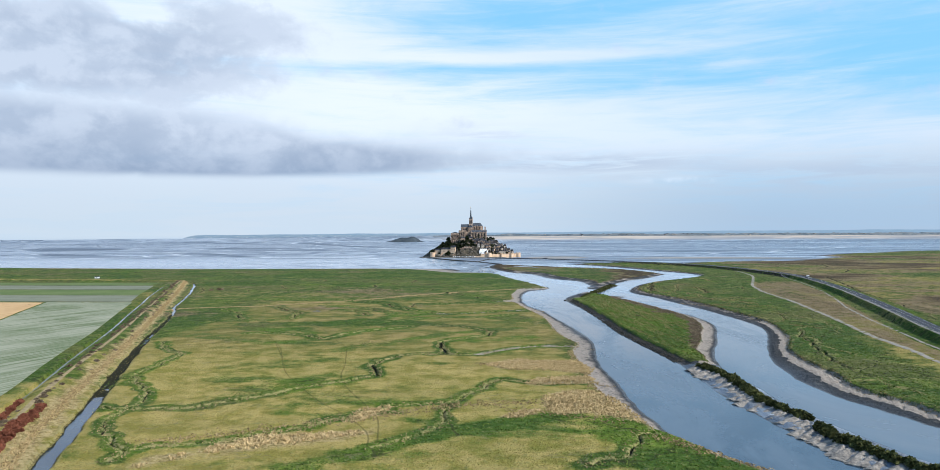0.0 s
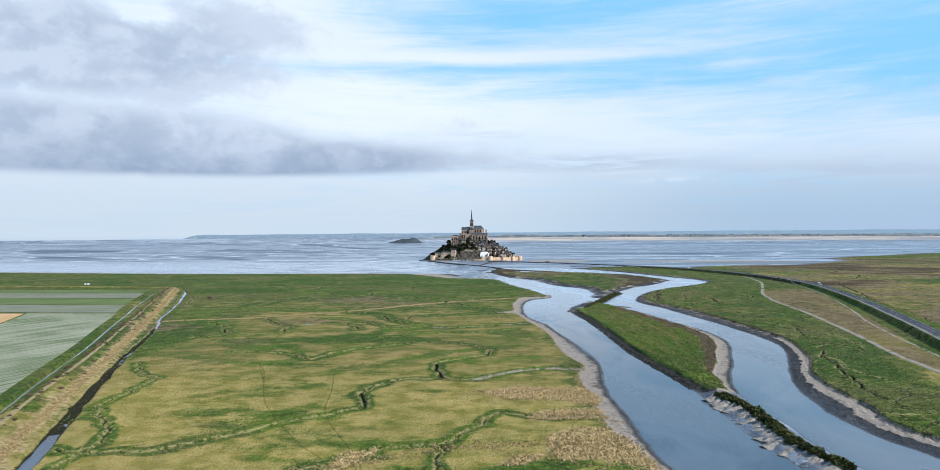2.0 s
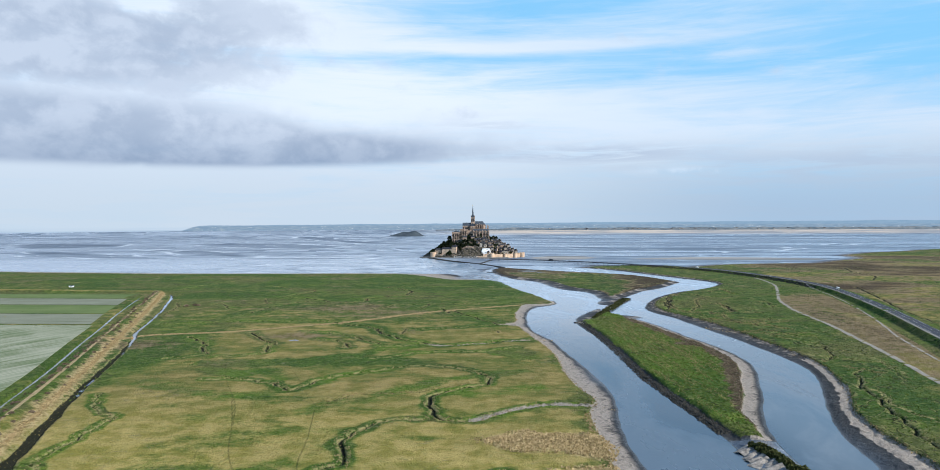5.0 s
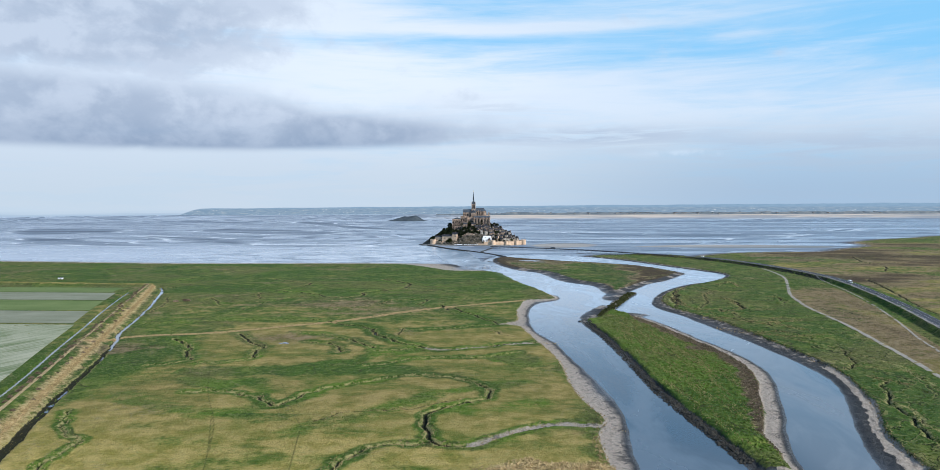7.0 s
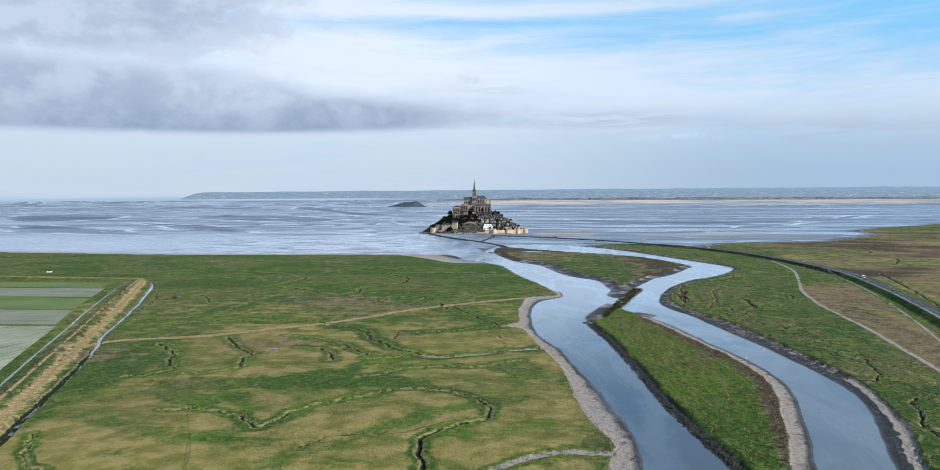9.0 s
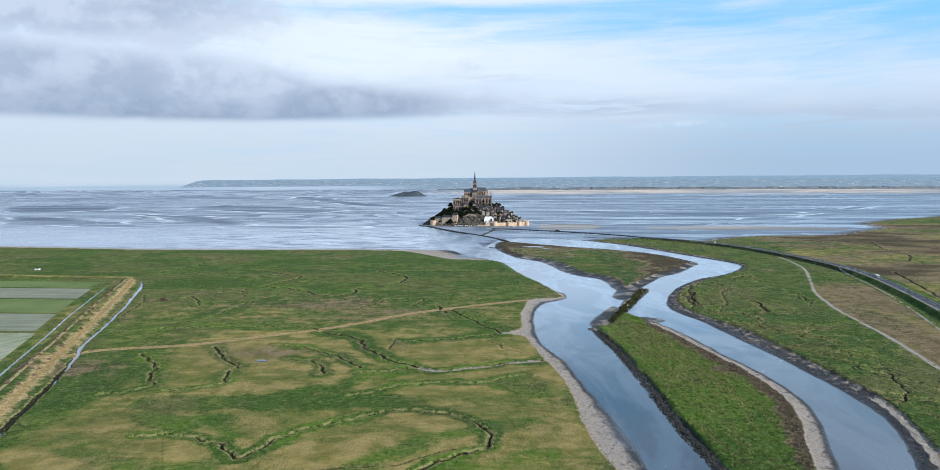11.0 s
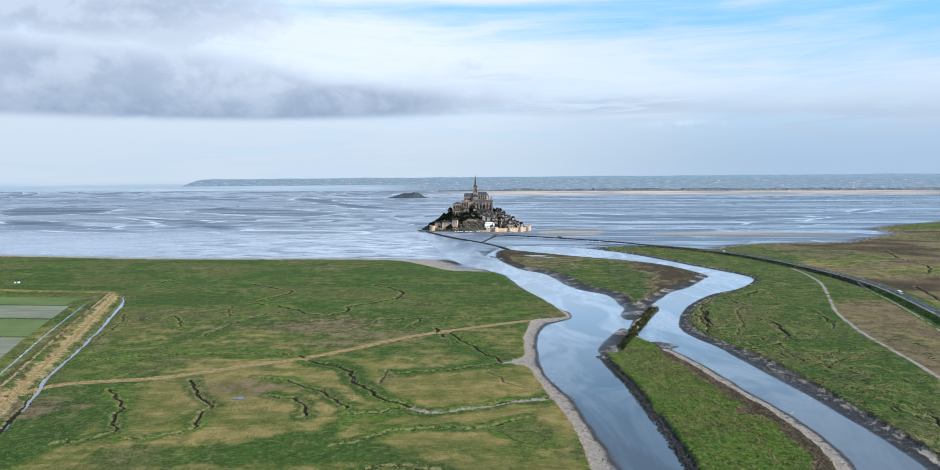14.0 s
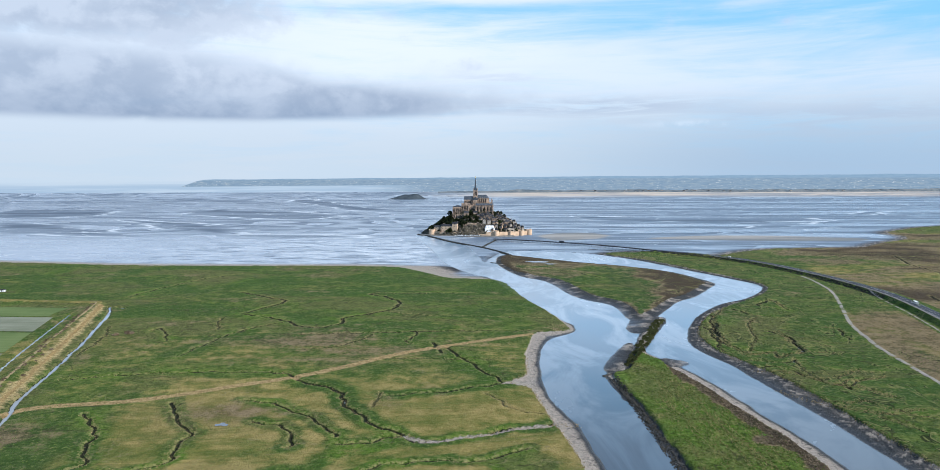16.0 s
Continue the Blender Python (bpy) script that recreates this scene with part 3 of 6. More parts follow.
def inside(q, ring):
    ins = np.zeros(len(q), bool)
    lo, hi = ring.min(0), ring.max(0)
    near = np.flatnonzero((q[:, 0] > lo[0]) & (q[:, 0] < hi[0]) & (q[:, 1] > lo[1]) & (q[:, 1] < hi[1]))
    s, r = q[near], np.zeros(len(near), bool)
    for a, b in zip(ring, np.roll(ring, -1, 0)):
        if a[1] == b[1]:
            continue
        hit = (a[1] > s[:, 1]) != (b[1] > s[:, 1])
        r ^= hit & (s[:, 0] < (b[0] - a[0]) * (s[:, 1] - a[1]) / (b[1] - a[1]) + a[0])
    ins[near] = r
    return ins


def depth_in(q, ring, reach=80.0):
    """Distance from the ring's edge, positive inside it."""
    return np.where(inside(q, ring), 1, -1) * away(q, ring, reach, True)


def step(v, lo, hi):
    t = np.clip((v - lo) / (hi - lo), 0, 1)
    return t * t * (3 - 2 * t)


def rough(q, size, seed=0, octaves=3):
    """Cheap smooth value noise over the plan, -1 to 1."""
    rng = np.random.default_rng(seed)
    total, amp = np.zeros(len(q)), 1.0
    for o in range(octaves):
        g = rng.uniform(-1, 1, (256, 256))
        u = q / size * 2 ** o + 37.3 * (o + 1)
        i = np.floor(u).astype(int)
        f = u - i
        f = f * f * (3 - 2 * f)
        x0, y0 = i[:, 0] % 256, i[:, 1] % 256
        x1, y1 = (x0 + 1) % 256, (y0 + 1) % 256
        total += amp * ((g[x0, y0] * (1 - f[:, 0]) + g[x1, y0] * f[:, 0]) * (1 - f[:, 1]) + (g[x0, y1] * (1 - f[:, 0]) + g[x1, y1] * f[:, 0]) * f[:, 1])
        amp *= 0.5
    return total / 1.75


WATER_Z = -1.8
LEFT_SHORE = [(420, -400), (300, -60), (190, 110), (140, 180), (110, 213), (89, 231), (71, 261), (65, 283), (62, 313), (61, 364), (59, 405), (62, 449), (65, 480), (62, 546), (49, 631), (43, 680), (36, 700),
              (28, 734), (25, 769), (24, 821), (28, 871), (39, 912), (63, 940), (67, 975), (57, 994), (37, 1067), (6, 1157), (-34, 1310), (-62, 1345), (-123, 1496), (-165, 1697), (-215, 1900), (-260, 2080)]
RIGHT_SHORE = [(-228, 2040), (-127, 1883), (-76, 1665), (-49, 1500), (-38, 1560), (-5, 1679), (74, 1680), (170, 1628), (241, 1526), (305, 1379), (340, 1299), (357, 1232), (310, 1148), (256, 1096), (208, 1020), (180, 950),
               (169, 900), (171, 870), (184, 822), (193, 762), (203, 710), (210, 650), (214, 610), (213, 563), (200, 520), (183, 475), (168, 430), (160, 381), (160, 350), (163, 327), (172, 301), (178, 278), (200, 230), (260, 130), (370, -40), (560, -400)]
ISLAND = [(74, 790), (84, 715), (89, 632), (92, 552), (97, 500), (103, 455), (107, 418), (108, 366), (108, 335), (111, 305), (116, 270), (121, 240), (134, 208), (170, 150), (215, 80), (228, 92), (180, 178), (150, 236),
          (142, 263), (136, 291), (131, 322), (131, 353), (128, 380), (131, 418), (142, 457), (157, 500), (174, 555), (182, 600), (179, 650), (168, 700), (162, 735), (151, 785), (136, 830), (122, 862), (128, 889), (172, 1006), (152, 1004), (112, 880), (92, 812)]
UPPER = [(-13, 1611), (-25, 1481), (14, 1329), (53, 1272), (79, 1160), (97, 1119), (125, 1082), (131, 1000), (160, 1012), (209, 1110), (243, 1151), (285, 1228), (300, 1262), (288, 1317), (259, 1391), (195, 1456), (133, 1496), (67, 1551)]
LEFT_TURF = [(95, 218), (85, 227), (75, 241), (69, 260), (60, 275), (52, 310), (47, 350), (47, 400), (46, 448), (52, 470), (53, 478), (47, 507), (42, 545), (40, 600), (34, 650), (29, 672), (25, 692), (20, 721), (14, 752), (-2, 766),
             (12, 790), (12, 839), (18, 893), (27, 932), (59, 945), (57, 977), (41, 1048), (16, 1135), (-15, 1268), (-63, 1290), (-98, 1300), (-154, 1372), (-200, 1418), (-300, 1432), (-438, 1429), (-587, 1428), (-711, 1432), (-871, 1455), (-1140, 1490), (-2000, 1620), (-5200, 2000)]
RIGHT_TURF = [(230, 200), (192, 285), (188, 299), (186, 321), (178, 345), (184, 385), (184, 412), (190, 455), (210, 505), (223, 553), (230, 600), (227, 655), (222, 700), (216, 755), (210, 790), (194, 840), (184, 885), (190, 945), (221, 1021), (262, 1080), (318, 1145), (362, 1225),
              (348, 1305), (312, 1390), (252, 1535), (190, 1630), (300, 1655), (396, 1600), (476, 1668), (558, 1722), (680, 1745), (763, 1762), (849, 1853), (952, 1942), (1000, 2030), (1012, 2131), (1128, 2254), (1293, 2369), (2000, 2700), (5200, 3300)]
ROAD = [(130, 1745), (181, 1715), (301, 1645), (386, 1560), (438, 1465), (468, 1350), (484, 1235), (485, 1140), (467, 1025), (432, 875), (386, 715), (356, 616), (324, 514), (306, 420), (320, 300), (400, 150), (600, -60), (900, -300)]
TRACK = [(452, 1330), (446, 1260), (430, 1180), (396, 1084), (358, 982), (342, 915), (333, 865), (322, 765), (306, 672), (293, 600), (276, 518), (268, 452), (260, 413), (255, 340), (275, 250), (340, 130)]
VERGE = [(478, 1180), (440, 990), (391, 820), (350, 701), (325, 613), (309, 544), (289, 459), (278, 380), (290, 300)]
PATHWAY = [(-350, 660), (-326, 693), (-275, 707), (-240, 725), (-210, 746), (-176, 767), (-159, 781), (-129, 811), (-93, 850), (-39, 888), (-7, 908), (20, 924)]
DYKE = [(-124, 90), (-164, 190), (-192, 252), (-228, 335), (-286, 490), (-350, 650), (-445, 885), (-507, 1046), (-520, 1062), (-560, 1066), (-760, 1086), (-1100, 1120), (-3000, 1300)]
BERM = [(-95, 60), (-158, 200), (-187, 265), (-210, 321), (-236, 390), (-278, 500), (-340, 655), (-420, 855), (-500, 1048)]
STREAM = [(-110, 90), (-157, 219), (-175, 265), (-198, 322), (-228, 396), (-267, 496), (-301, 592), (-330, 665), (-352, 710), (-366, 750), (-381, 793), (-398, 838), (-412, 876), (-437, 935), (-468, 1010), (-490, 1050), (-465, 1040)]
CANAL = [(-150, 110), (-224, 293), (-239, 332), (-263, 389), (-286, 447), (-321, 538), (-367, 647), (-405, 740), (-450, 847), (-512, 1006)]
CREEKS_NEAR = [
    [(-21, 506), (-31, 500), (-38, 489), (-43, 472), (-42, 457), (-38, 446), (-30, 436), (-17, 434), (-6, 444), (7, 456), (27, 467), (58, 464)],
    [(-36, 438), (-50, 434), (-64, 428), (-74, 415), (-77, 403), (-73, 388), (-70, 376), (-75, 362), (-86, 352), (-104, 338), (-116, 322), (-130, 308), (-143, 300), (-166, 294), (-185, 300)],
    [(-199, 520), (-171, 521), (-146, 507), (-132, 496), (-124, 516), (-110, 534), (-85, 553), (-61, 566), (-35, 560), (-20, 548), (-9, 531), (-9, 519), (-21, 505)],
]
CREEKS_MIDDLE = [
    [(43, 682), (29, 678), (2, 670), (-14, 660), (-25, 657), (-47, 647), (-66, 655), (-86, 673), (-106, 696), (-120, 722), (-131, 743), (-162, 761), (-175, 775)],
    [(-66, 655), (-89, 645), (-105, 640)],
    [(-239, 709), (-221, 680), (-200, 655), (-196, 634), (-192, 616), (-200, 603), (-225, 594)],
    [(-190, 716), (-171, 712), (-150, 698), (-119, 671), (-108, 650)],
    [(-168, 675), (-141, 664), (-132, 640), (-133, 634)],
    [(-287, 684), (-263, 658), (-249, 629), (-238, 601), (-262, 585)],
]
CREEKS_FAR = [
    [(-369, 1157), (-305, 1110), (-285, 1092), (-297, 1048), (-310, 1020)],
    [(-311, 1013), (-257, 985), (-211, 945), (-184, 964), (-184, 997), (-148, 1035), (-137, 1077), (-153, 1116), (-185, 1151), (-120, 1158), (-55, 1161)],
    [(-210, 915), (-136, 926), (-42, 938), (20, 940)],
    [(-353, 757), (-312, 771), (-262, 781), (-194, 784), (-177, 780)],
]
CREEKS_START = [
    [(-247, 479), (-228, 448), (-208, 428), (-207, 397), (-200, 355), (-180, 334), (-169, 301), (-167, 276), (-160, 262), (-141, 242), (-137, 226)],
    [(-8, 351), (-11, 335), (-27, 312), (-47, 304), (-62, 291), (-69, 282), (-84, 268), (-106, 252), (-124, 245), (-138, 238)],
    [(-27, 312), (-23, 299), (-28, 272), (-34, 257), (-47, 248)],
    [(-8, 351), (3, 359), (22, 352), (46, 355), (56, 352)],
    [(29, 228), (42, 240), (52, 258), (60, 268)],
]
CREEKS_SIDE = [
    [(-101, 590), (-60, 618), (-20, 622), (10, 640)],
    [(-60, 870), (-30, 810), (-5, 764)],
    [(-90, 730), (-50, 742), (-5, 764)],
    [(-62, 850), (-75, 890)],
    [(260, 950), (270, 918), (260, 868)],
    [(202, 835), (228, 830), (250, 842)],
    [(205, 815), (222, 813), (236, 778), (250, 760), (267, 757), (271, 744)],
    [(218, 983), (201, 915), (204, 879), (231, 861)],
    [(240, 700), (262, 660), (250, 610), (236, 590)],
    [(300, 1010), (270, 1030), (262, 1060)],
    [(245, 560), (225, 520), (213, 470), (203, 430), (196, 390)],
]
CREEKS_EAST = [
    [(330, 1120), (300, 1090), (320, 1060)],
    [(746, 1615), (700, 1480), (684, 1369), (640, 1290)],
    [(30, 1420), (90, 1380), (140, 1300)],
    [(-294, 826), (-288, 881), (-277, 929), (-245, 975)],
    [(-507, 1117), (-492, 1211), (-469, 1285), (-438, 1327)],
    [(-371, 925), (-364, 934), (-333, 886)],
    [(-94, 881), (-100, 896), (-94, 927)],
    [(201, 965), (198, 915), (191, 872), (206, 847)],
    [(325, 970), (332, 953), (324, 913)],
    [(225, 1023), (205, 939), (228, 932)],
]
CREEKS_LAST = [
    [(249, 765), (265, 779), (278, 790)],
    [(214, 746), (229, 722), (246, 709), (280, 707)],
    [(241, 831), (268, 810), (298, 806)],
    [(222, 618), (244, 607), (261, 591)],
    [(254, 658), (270, 632), (277, 597), (266, 539)],
    [(225, 505), (218, 458), (226, 431)],
    [(180, 365), (197, 357), (200, 333)],
    [(520, 1420), (600, 1440), (720, 1425)],
    [(545, 1160), (500, 1010), (456, 869), (420, 730), (386, 613), (360, 520)],
    [(560, 1640), (640, 1600), (780, 1590)],
]
CREEKS = CREEKS_NEAR + CREEKS_MIDDLE + CREEKS_FAR + CREEKS_START + CREEKS_SIDE + CREEKS_EAST + CREEKS_LAST
RILLS_WEST = [
    [(-102, 467), (-93, 477), (-88, 483), (-70, 488), (-52, 489), (-43, 500), (-28, 510)],
    [(-193, 855), (-163, 869), (-146, 893), (-139, 918)],
    [(-141, 1029), (-104, 1014), (-62, 1009), (45, 1003)],
    [(-95, 736), (-96, 722), (-96, 706)],
    [(-19, 739), (-8, 723), (-5, 714), (3, 706), (21, 697)],
    [(-130, 823), (-90, 831), (-48, 829), (4, 833)],
    [(-323, 989), (-315, 958), (-303, 933)],
    [(-425, 940), (-405, 900), (-395, 864), (-386, 828)],
]
RILLS_EAST = [
    [(249, 1061), (225, 1010), (210, 964), (203, 919), (202, 889), (205, 857), (219, 854), (233, 862)],
    [(268, 945), (267, 922), (264, 898), (263, 876), (255, 859)],
    [(233, 862), (231, 844), (254, 863), (289, 861)],
    [(198, 805), (218, 799), (231, 787), (241, 768), (257, 766), (264, 745), (273, 739)],
    [(241, 768), (258, 778), (271, 784), (289, 790)],
    [(197, 756), (209, 734), (222, 718), (236, 707), (254, 706), (274, 701)],
    [(327, 1122), (326, 1090), (325, 1061)],
    [(241, 570), (246, 560), (253, 550)],
    [(209, 859), (236, 917), (248, 970), (268, 1010)],
    [(240, 843), (236, 782), (264, 797), (281, 812)],
    [(230, 726), (247, 731), (255, 715), (274, 714)],
]
REED_BEDS = [
    [(-9, 401), (5, 416), (23, 413), (48, 411), (49, 378), (21, 387), (4, 385)],
    [(11, 351), (20, 365), (48, 369), (47, 352), (19, 347)],
    [(-68, 281), (-63, 295), (-51, 303), (-52, 291), (-60, 280)],
    [(-111, 244), (-96, 259), (-58, 268), (-51, 261), (-79, 245), (-105, 235)],
    [(-2, 286), (8, 298), (16, 301), (13, 291)],
    [(30, 335), (47, 332), (58, 313), (60, 272), (55, 280), (39, 294), (24, 293), (17, 312)],
    [(-128, 219), (-126, 230), (-115, 239), (-111, 234), (-117, 225)],
]
SAND_BARS = [
    [(-2432, 3351), (-2271, 3459), (-1940, 3393), (-1737, 3085), (-1807, 2874), (-2062, 2877)],
    [(-1448, 2687), (-1154, 2557), (-1017, 2469), (-769, 2115), (-873, 2134), (-1164, 2414)],
    [(-1326, 3033), (-1432, 3380), (-1385, 3492), (-1249, 3321), (-1004, 3263), (-759, 3023), (-703, 2860), (-777, 2716), (-1001, 2826)],
    [(-1392, 4491), (-1176, 4479), (-893, 3944), (-536, 3411), (-299, 3297), (-501, 3202), (-780, 3475), (-1121, 4031)],
    [(-1790, 2529), (-1532, 2442), (-1263, 2218), (-992, 2000), (-1209, 2053), (-1527, 2194)],
    [(-753, 2057), (-565, 2040), (-398, 2024), (-512, 1971), (-660, 1986)],
]
SAND_BARS_EAST = [
    [(728, 2412), (906, 2491), (1094, 2635), (872, 2363), (730, 2315)],
    [(1239, 2834), (1420, 3113), (1562, 3202), (1341, 2908)],
    [(253, 2885), (547, 2772), (1038, 2766), (1094, 2635), (696, 2548), (354, 2641)],
]
BEACHES = [
    [(77, 2029), (132, 2141), (245, 2122), (243, 1996), (115, 1899)],
    [(343, 1964), (545, 2051), (862, 1986), (830, 1894), (571, 1905)],
]
SWALES = [
    [(-147, 573), (-133, 595), (-111, 607), (-98, 628), (-74, 643)],
    [(-236, 511), (-200, 491), (-171, 479), (-151, 484), (-131, 498), (-117, 516)],
    [(-210, 551), (-182, 537), (-164, 547), (-146, 515)],
    [(0, 611), (14, 601), (34, 602)],
    [(-31, 491), (-14, 485), (1, 497), (18, 507)],
    [(-168, 314), (-144, 311), (-123, 334), (-98, 365), (-83, 387)],
    [(-96, 290), (-71, 284), (-49, 291), (-35, 282)],
    [(-72, 221), (-51, 239), (-28, 259), (3, 279), (29, 295)],
    [(-111, 447), (-80, 477), (-36, 523), (11, 550)],
]
SHOALS = [
    [(77, 812), (92, 858), (111, 898), (115, 880), (95, 811), (94, 763), (81, 731), (79, 762)],
    [(139, 1091), (135, 1020), (119, 954), (135, 941), (165, 1008), (155, 1027), (145, 1047)],
    [(111, 833), (134, 846), (151, 829), (122, 810)],
]
RUTS = [
    [(-161, 473), (-140, 422), (-123, 377), (-103, 340), (-85, 310), (-70, 291), (-54, 264), (-50, 245)], [(-105, 451), (-94, 399), (-89, 368), (-80, 341), (-69, 318), (-54, 286), (-47, 250)],
    [(-214, 591), (-185, 522), (-156, 465), (-139, 421)], [(-145, 542), (-120, 486), (-105, 455)],
]


GRID = {}


def ground_at(x, y, key="z"):
    """Height (or another field) of the ground at places x, y."""
    x, y = np.atleast_1d(np.asarray(x, float)), np.atleast_1d(np.asarray(y, float))
    ys, us = GRID["ys"], GRID["us"]
    i = np.clip(np.searchsorted(ys, y) - 1, 0, len(ys) - 2)
    fy = np.clip((y - ys[i]) / (ys[i + 1] - ys[i]), 0, 1)
    u = x / (GRID["half"][i] * (1 - fy) + GRID["half"][i + 1] * fy)
    j = np.clip(np.searchsorted(us, u) - 1, 0, len(us) - 2)
    fx = np.clip((u - us[j]) / (us[j + 1] - us[j]), 0, 1)
    g = GRID[key]
    return (g[i, j] * (1 - fx) + g[i, j + 1] * fx) * (1 - fy) + (g[i + 1, j] * (1 - fx) + g[i + 1, j + 1] * fx) * fy


def build_ground():
    ys = np.concatenate([[-500, -250, -80, 20, 80, 120, 150], 175 * np.exp(np.arange(0, 1.743, 0.0034)), 1000 * np.exp(np.concatenate([np.arange(0.0035, 0.42, 0.0038), np.arange(0.4245, 1.608, 0.0066)]))])
    ys[-1] = 4986
    inner = np.linspace(-1, 1, 960)
    us = np.concatenate([np.array([-9, -4.5, -2.6, -1.8, -1.35, -1.12]), inner, -np.array([-9, -4.5, -2.6, -1.8, -1.35, -1.12])[::-1]])
    half = 0.80 * np.maximum(ys, 120) + 25
    gx, gy = np.clip(us[None, :] * half[:, None], -5200, 5200), np.repeat(ys[:, None], len(us), 1)
    q = np.stack([gx.ravel(), gy.ravel()], 1)
    left, right = smooth(LEFT_SHORE), smooth(RIGHT_SHORE)
    channel = np.vstack([left, right])
    isle, upper = smooth(ISLAND, 4, True), smooth(UPPER, 4, True)
    d_isle, d_upper = depth_in(q, isle), depth_in(q, upper)
    wob = rough(q, 14, 3) * 1.6
    wet = np.minimum(depth_in(q, channel), -np.maximum(d_isle, d_upper))
    shoal = np.full(len(q), -80.0)
    for c in SHOALS:
        shoal = np.maximum(shoal, depth_in(q, smooth(c, 4, True)) + 1.5 * rough(q, 9, 96))
    wet = np.minimum(wet, -shoal)
    shore = -wet + wob * 0.8                                    # metres out of the water
    lturf, rturf = np.vstack([smooth(LEFT_TURF), [(-5200, -900), (460, -900), (330, -60), (150, 150)]]), np.vstack([smooth(RIGHT_TURF), [(5200, -900), (620, -900), (420, -50)]])
    marsh = np.maximum(depth_in(q, lturf), depth_in(q, rturf))
    isle_in = d_isle - np.where(q[:, 0] > 128 + 0 * q[:, 1], 11, 6) - np.where(q[:, 1] < 410, 30, 0)
    turf = np.maximum(np.maximum(marsh, isle_in), d_upper - np.where(q[:, 0] > 150, 14, 9) - 16 * step(q[:, 1] + 40 * rough(q, 30, 95), 1400, 1250) * step(q[:, 0], 170, 120)) + wob
    for line, w in ((CREEKS[3][:7], 1.9), (CREEKS[0][-5:], 2.4), ([(30, 774), (12, 768), (-5, 764)], 3.0), (CREEKS[16][-3:], 1.6)):
        turf = np.minimum(turf, away(q, smooth(line), 60) - w * (0.6 + 0.4 * step(q[:, 0], -20, 40)))
    bank = np.clip(shore / np.maximum(shore + np.maximum(-turf, 0.3), 0.5), 0, 1)
    # the eastern and island banks are steep and then level, the western one shelves
    steep = (depth_in(q, rturf) > -60) & (q[:, 1] < 1400) & (q[:, 0] > 150) & (d_isle < -3) | (d_isle > -4) & (q[:, 0] < 118 + 0.05 * (q[:, 1] - 400))
    prof = np.where(steep, step(bank, 0.05, 0.34) * 0.92 + 0.08 * bank, bank ** 0.8)
    z = np.where(shore < 0, WATER_Z + np.maximum(shore * 0.12, -1.6), WATER_Z + 1.1 * prof)
    gullies = np.abs(rough(q * np.array([1.0, 1.0]), 5, 15, 2))
    z += np.where((turf < 0) & (shore > 0) & (shore < 60), -np.where(steep, 1.1, 0.5) * np.clip(0.3 - gullies, 0, 1) * np.clip(z - WATER_Z - 0.12, 0, 1.1) * 2.6, 0)
    hummock = rough(q, 5.5, 6, 2)
    lumpy = 0.16 + 0.34 * (q[:, 0] > 150) + 0.2 * step(q[:, 1], 500, 800)
    z = np.where(turf > 0, rough(q, 22, 5) * 0.22 + hummock * lumpy, z)
    z += 1.0 * step(isle_in, 0, 2.5) + 0.8 * step(d_upper - 9, 0, 8) + np.where(isle_in > 0, 0.35 * hummock, 0)
    east_in = depth_in(q, rturf)
    z += np.where((east_in > 0) & (q[:, 0] > 150), 0.6 * step(east_in, -0.5, 1.2) * (1 - step(east_in, 12, 60)), 0)
    # spit of humped mud
    spit = (d_isle > 0) & (q[:, 1] < 408)
    humps = rough(q * np.array([0.55, 1.0]), 6.5, 17, 2)
    z = np.where(spit, WATER_Z + step(d_isle, -0.5, 4.5) * (1.25 + 0.55 * humps) + 0.9 * step(d_isle, 5, 9), z)
    away_from_land = np.clip(-np.maximum(turf, -79) - 75 * np.exp(-((q[:, 0] + 112) / 48) ** 2 - ((q[:, 1] - 1405) / 48) ** 2), 0, 80)
    flat_z = -0.95 + 0.12 * rough(q, 60, 8)
    open_sea = step(away_from_land, 12, 50) * (shore > 6)
    z = z * (1 - open_sea) + flat_z * open_sea
    creek = np.full(len(q), 40.0)
    for i, c in enumerate(CREEKS):
        creek = np.minimum(creek, away(q, meander(c, 1.5, i), 40.0) + (0.0 if i in (0, 3) else 0.35 if i < 13 else 0.9 if i > 28 else 0.45 if i > 17 else 0.8))
    creek = np.maximum(creek + rough(q, 5, 11) * 0.35, 0) / (1 + np.clip((q[:, 1] - 550) / 420, 0, 1.5))
    z -= np.where(turf > 0, 1.6 * (1 - step(creek, 0.4, 1.8)), 0)
    z += np.where(turf > 0, 0.25 * np.exp(-((creek - 4) / 2.0) ** 2), 0)
    rill = np.full(len(q), 20.0)
    for i, c in enumerate(RILLS_WEST + RILLS_EAST):
        rill = np.minimum(rill, away(q, meander(c, 1.1, i + 40), 20.0))
    rill = np.maximum(rill + rough(q, 5, 12) * 0.5, 0) / (1 + np.clip((q[:, 1] - 550) / 600, 0, 0.9))
    z += np.where(turf > 0, 0.3 * np.exp(-((rill - 2.6) / 1.2) ** 2) - 0.8 * (1 - step(rill, 0.2, 1.4)), 0)
    reed = np.full(len(q), -30.0)
    for c in REED_BEDS:
        reed = np.maximum(reed, depth_in(q, smooth(c, 3, True), 30.0))
    bar, sand = np.full(len(q), -160.0), np.full(len(q), -160.0)
    for c in SAND_BARS + SAND_BARS_EAST:
        bar = np.maximum(bar, depth_in(q, smooth(c, 4, True), 160.0))
    for c in BEACHES:
        sand = np.maximum(sand, depth_in(q, smooth(c, 4, True), 160.0))
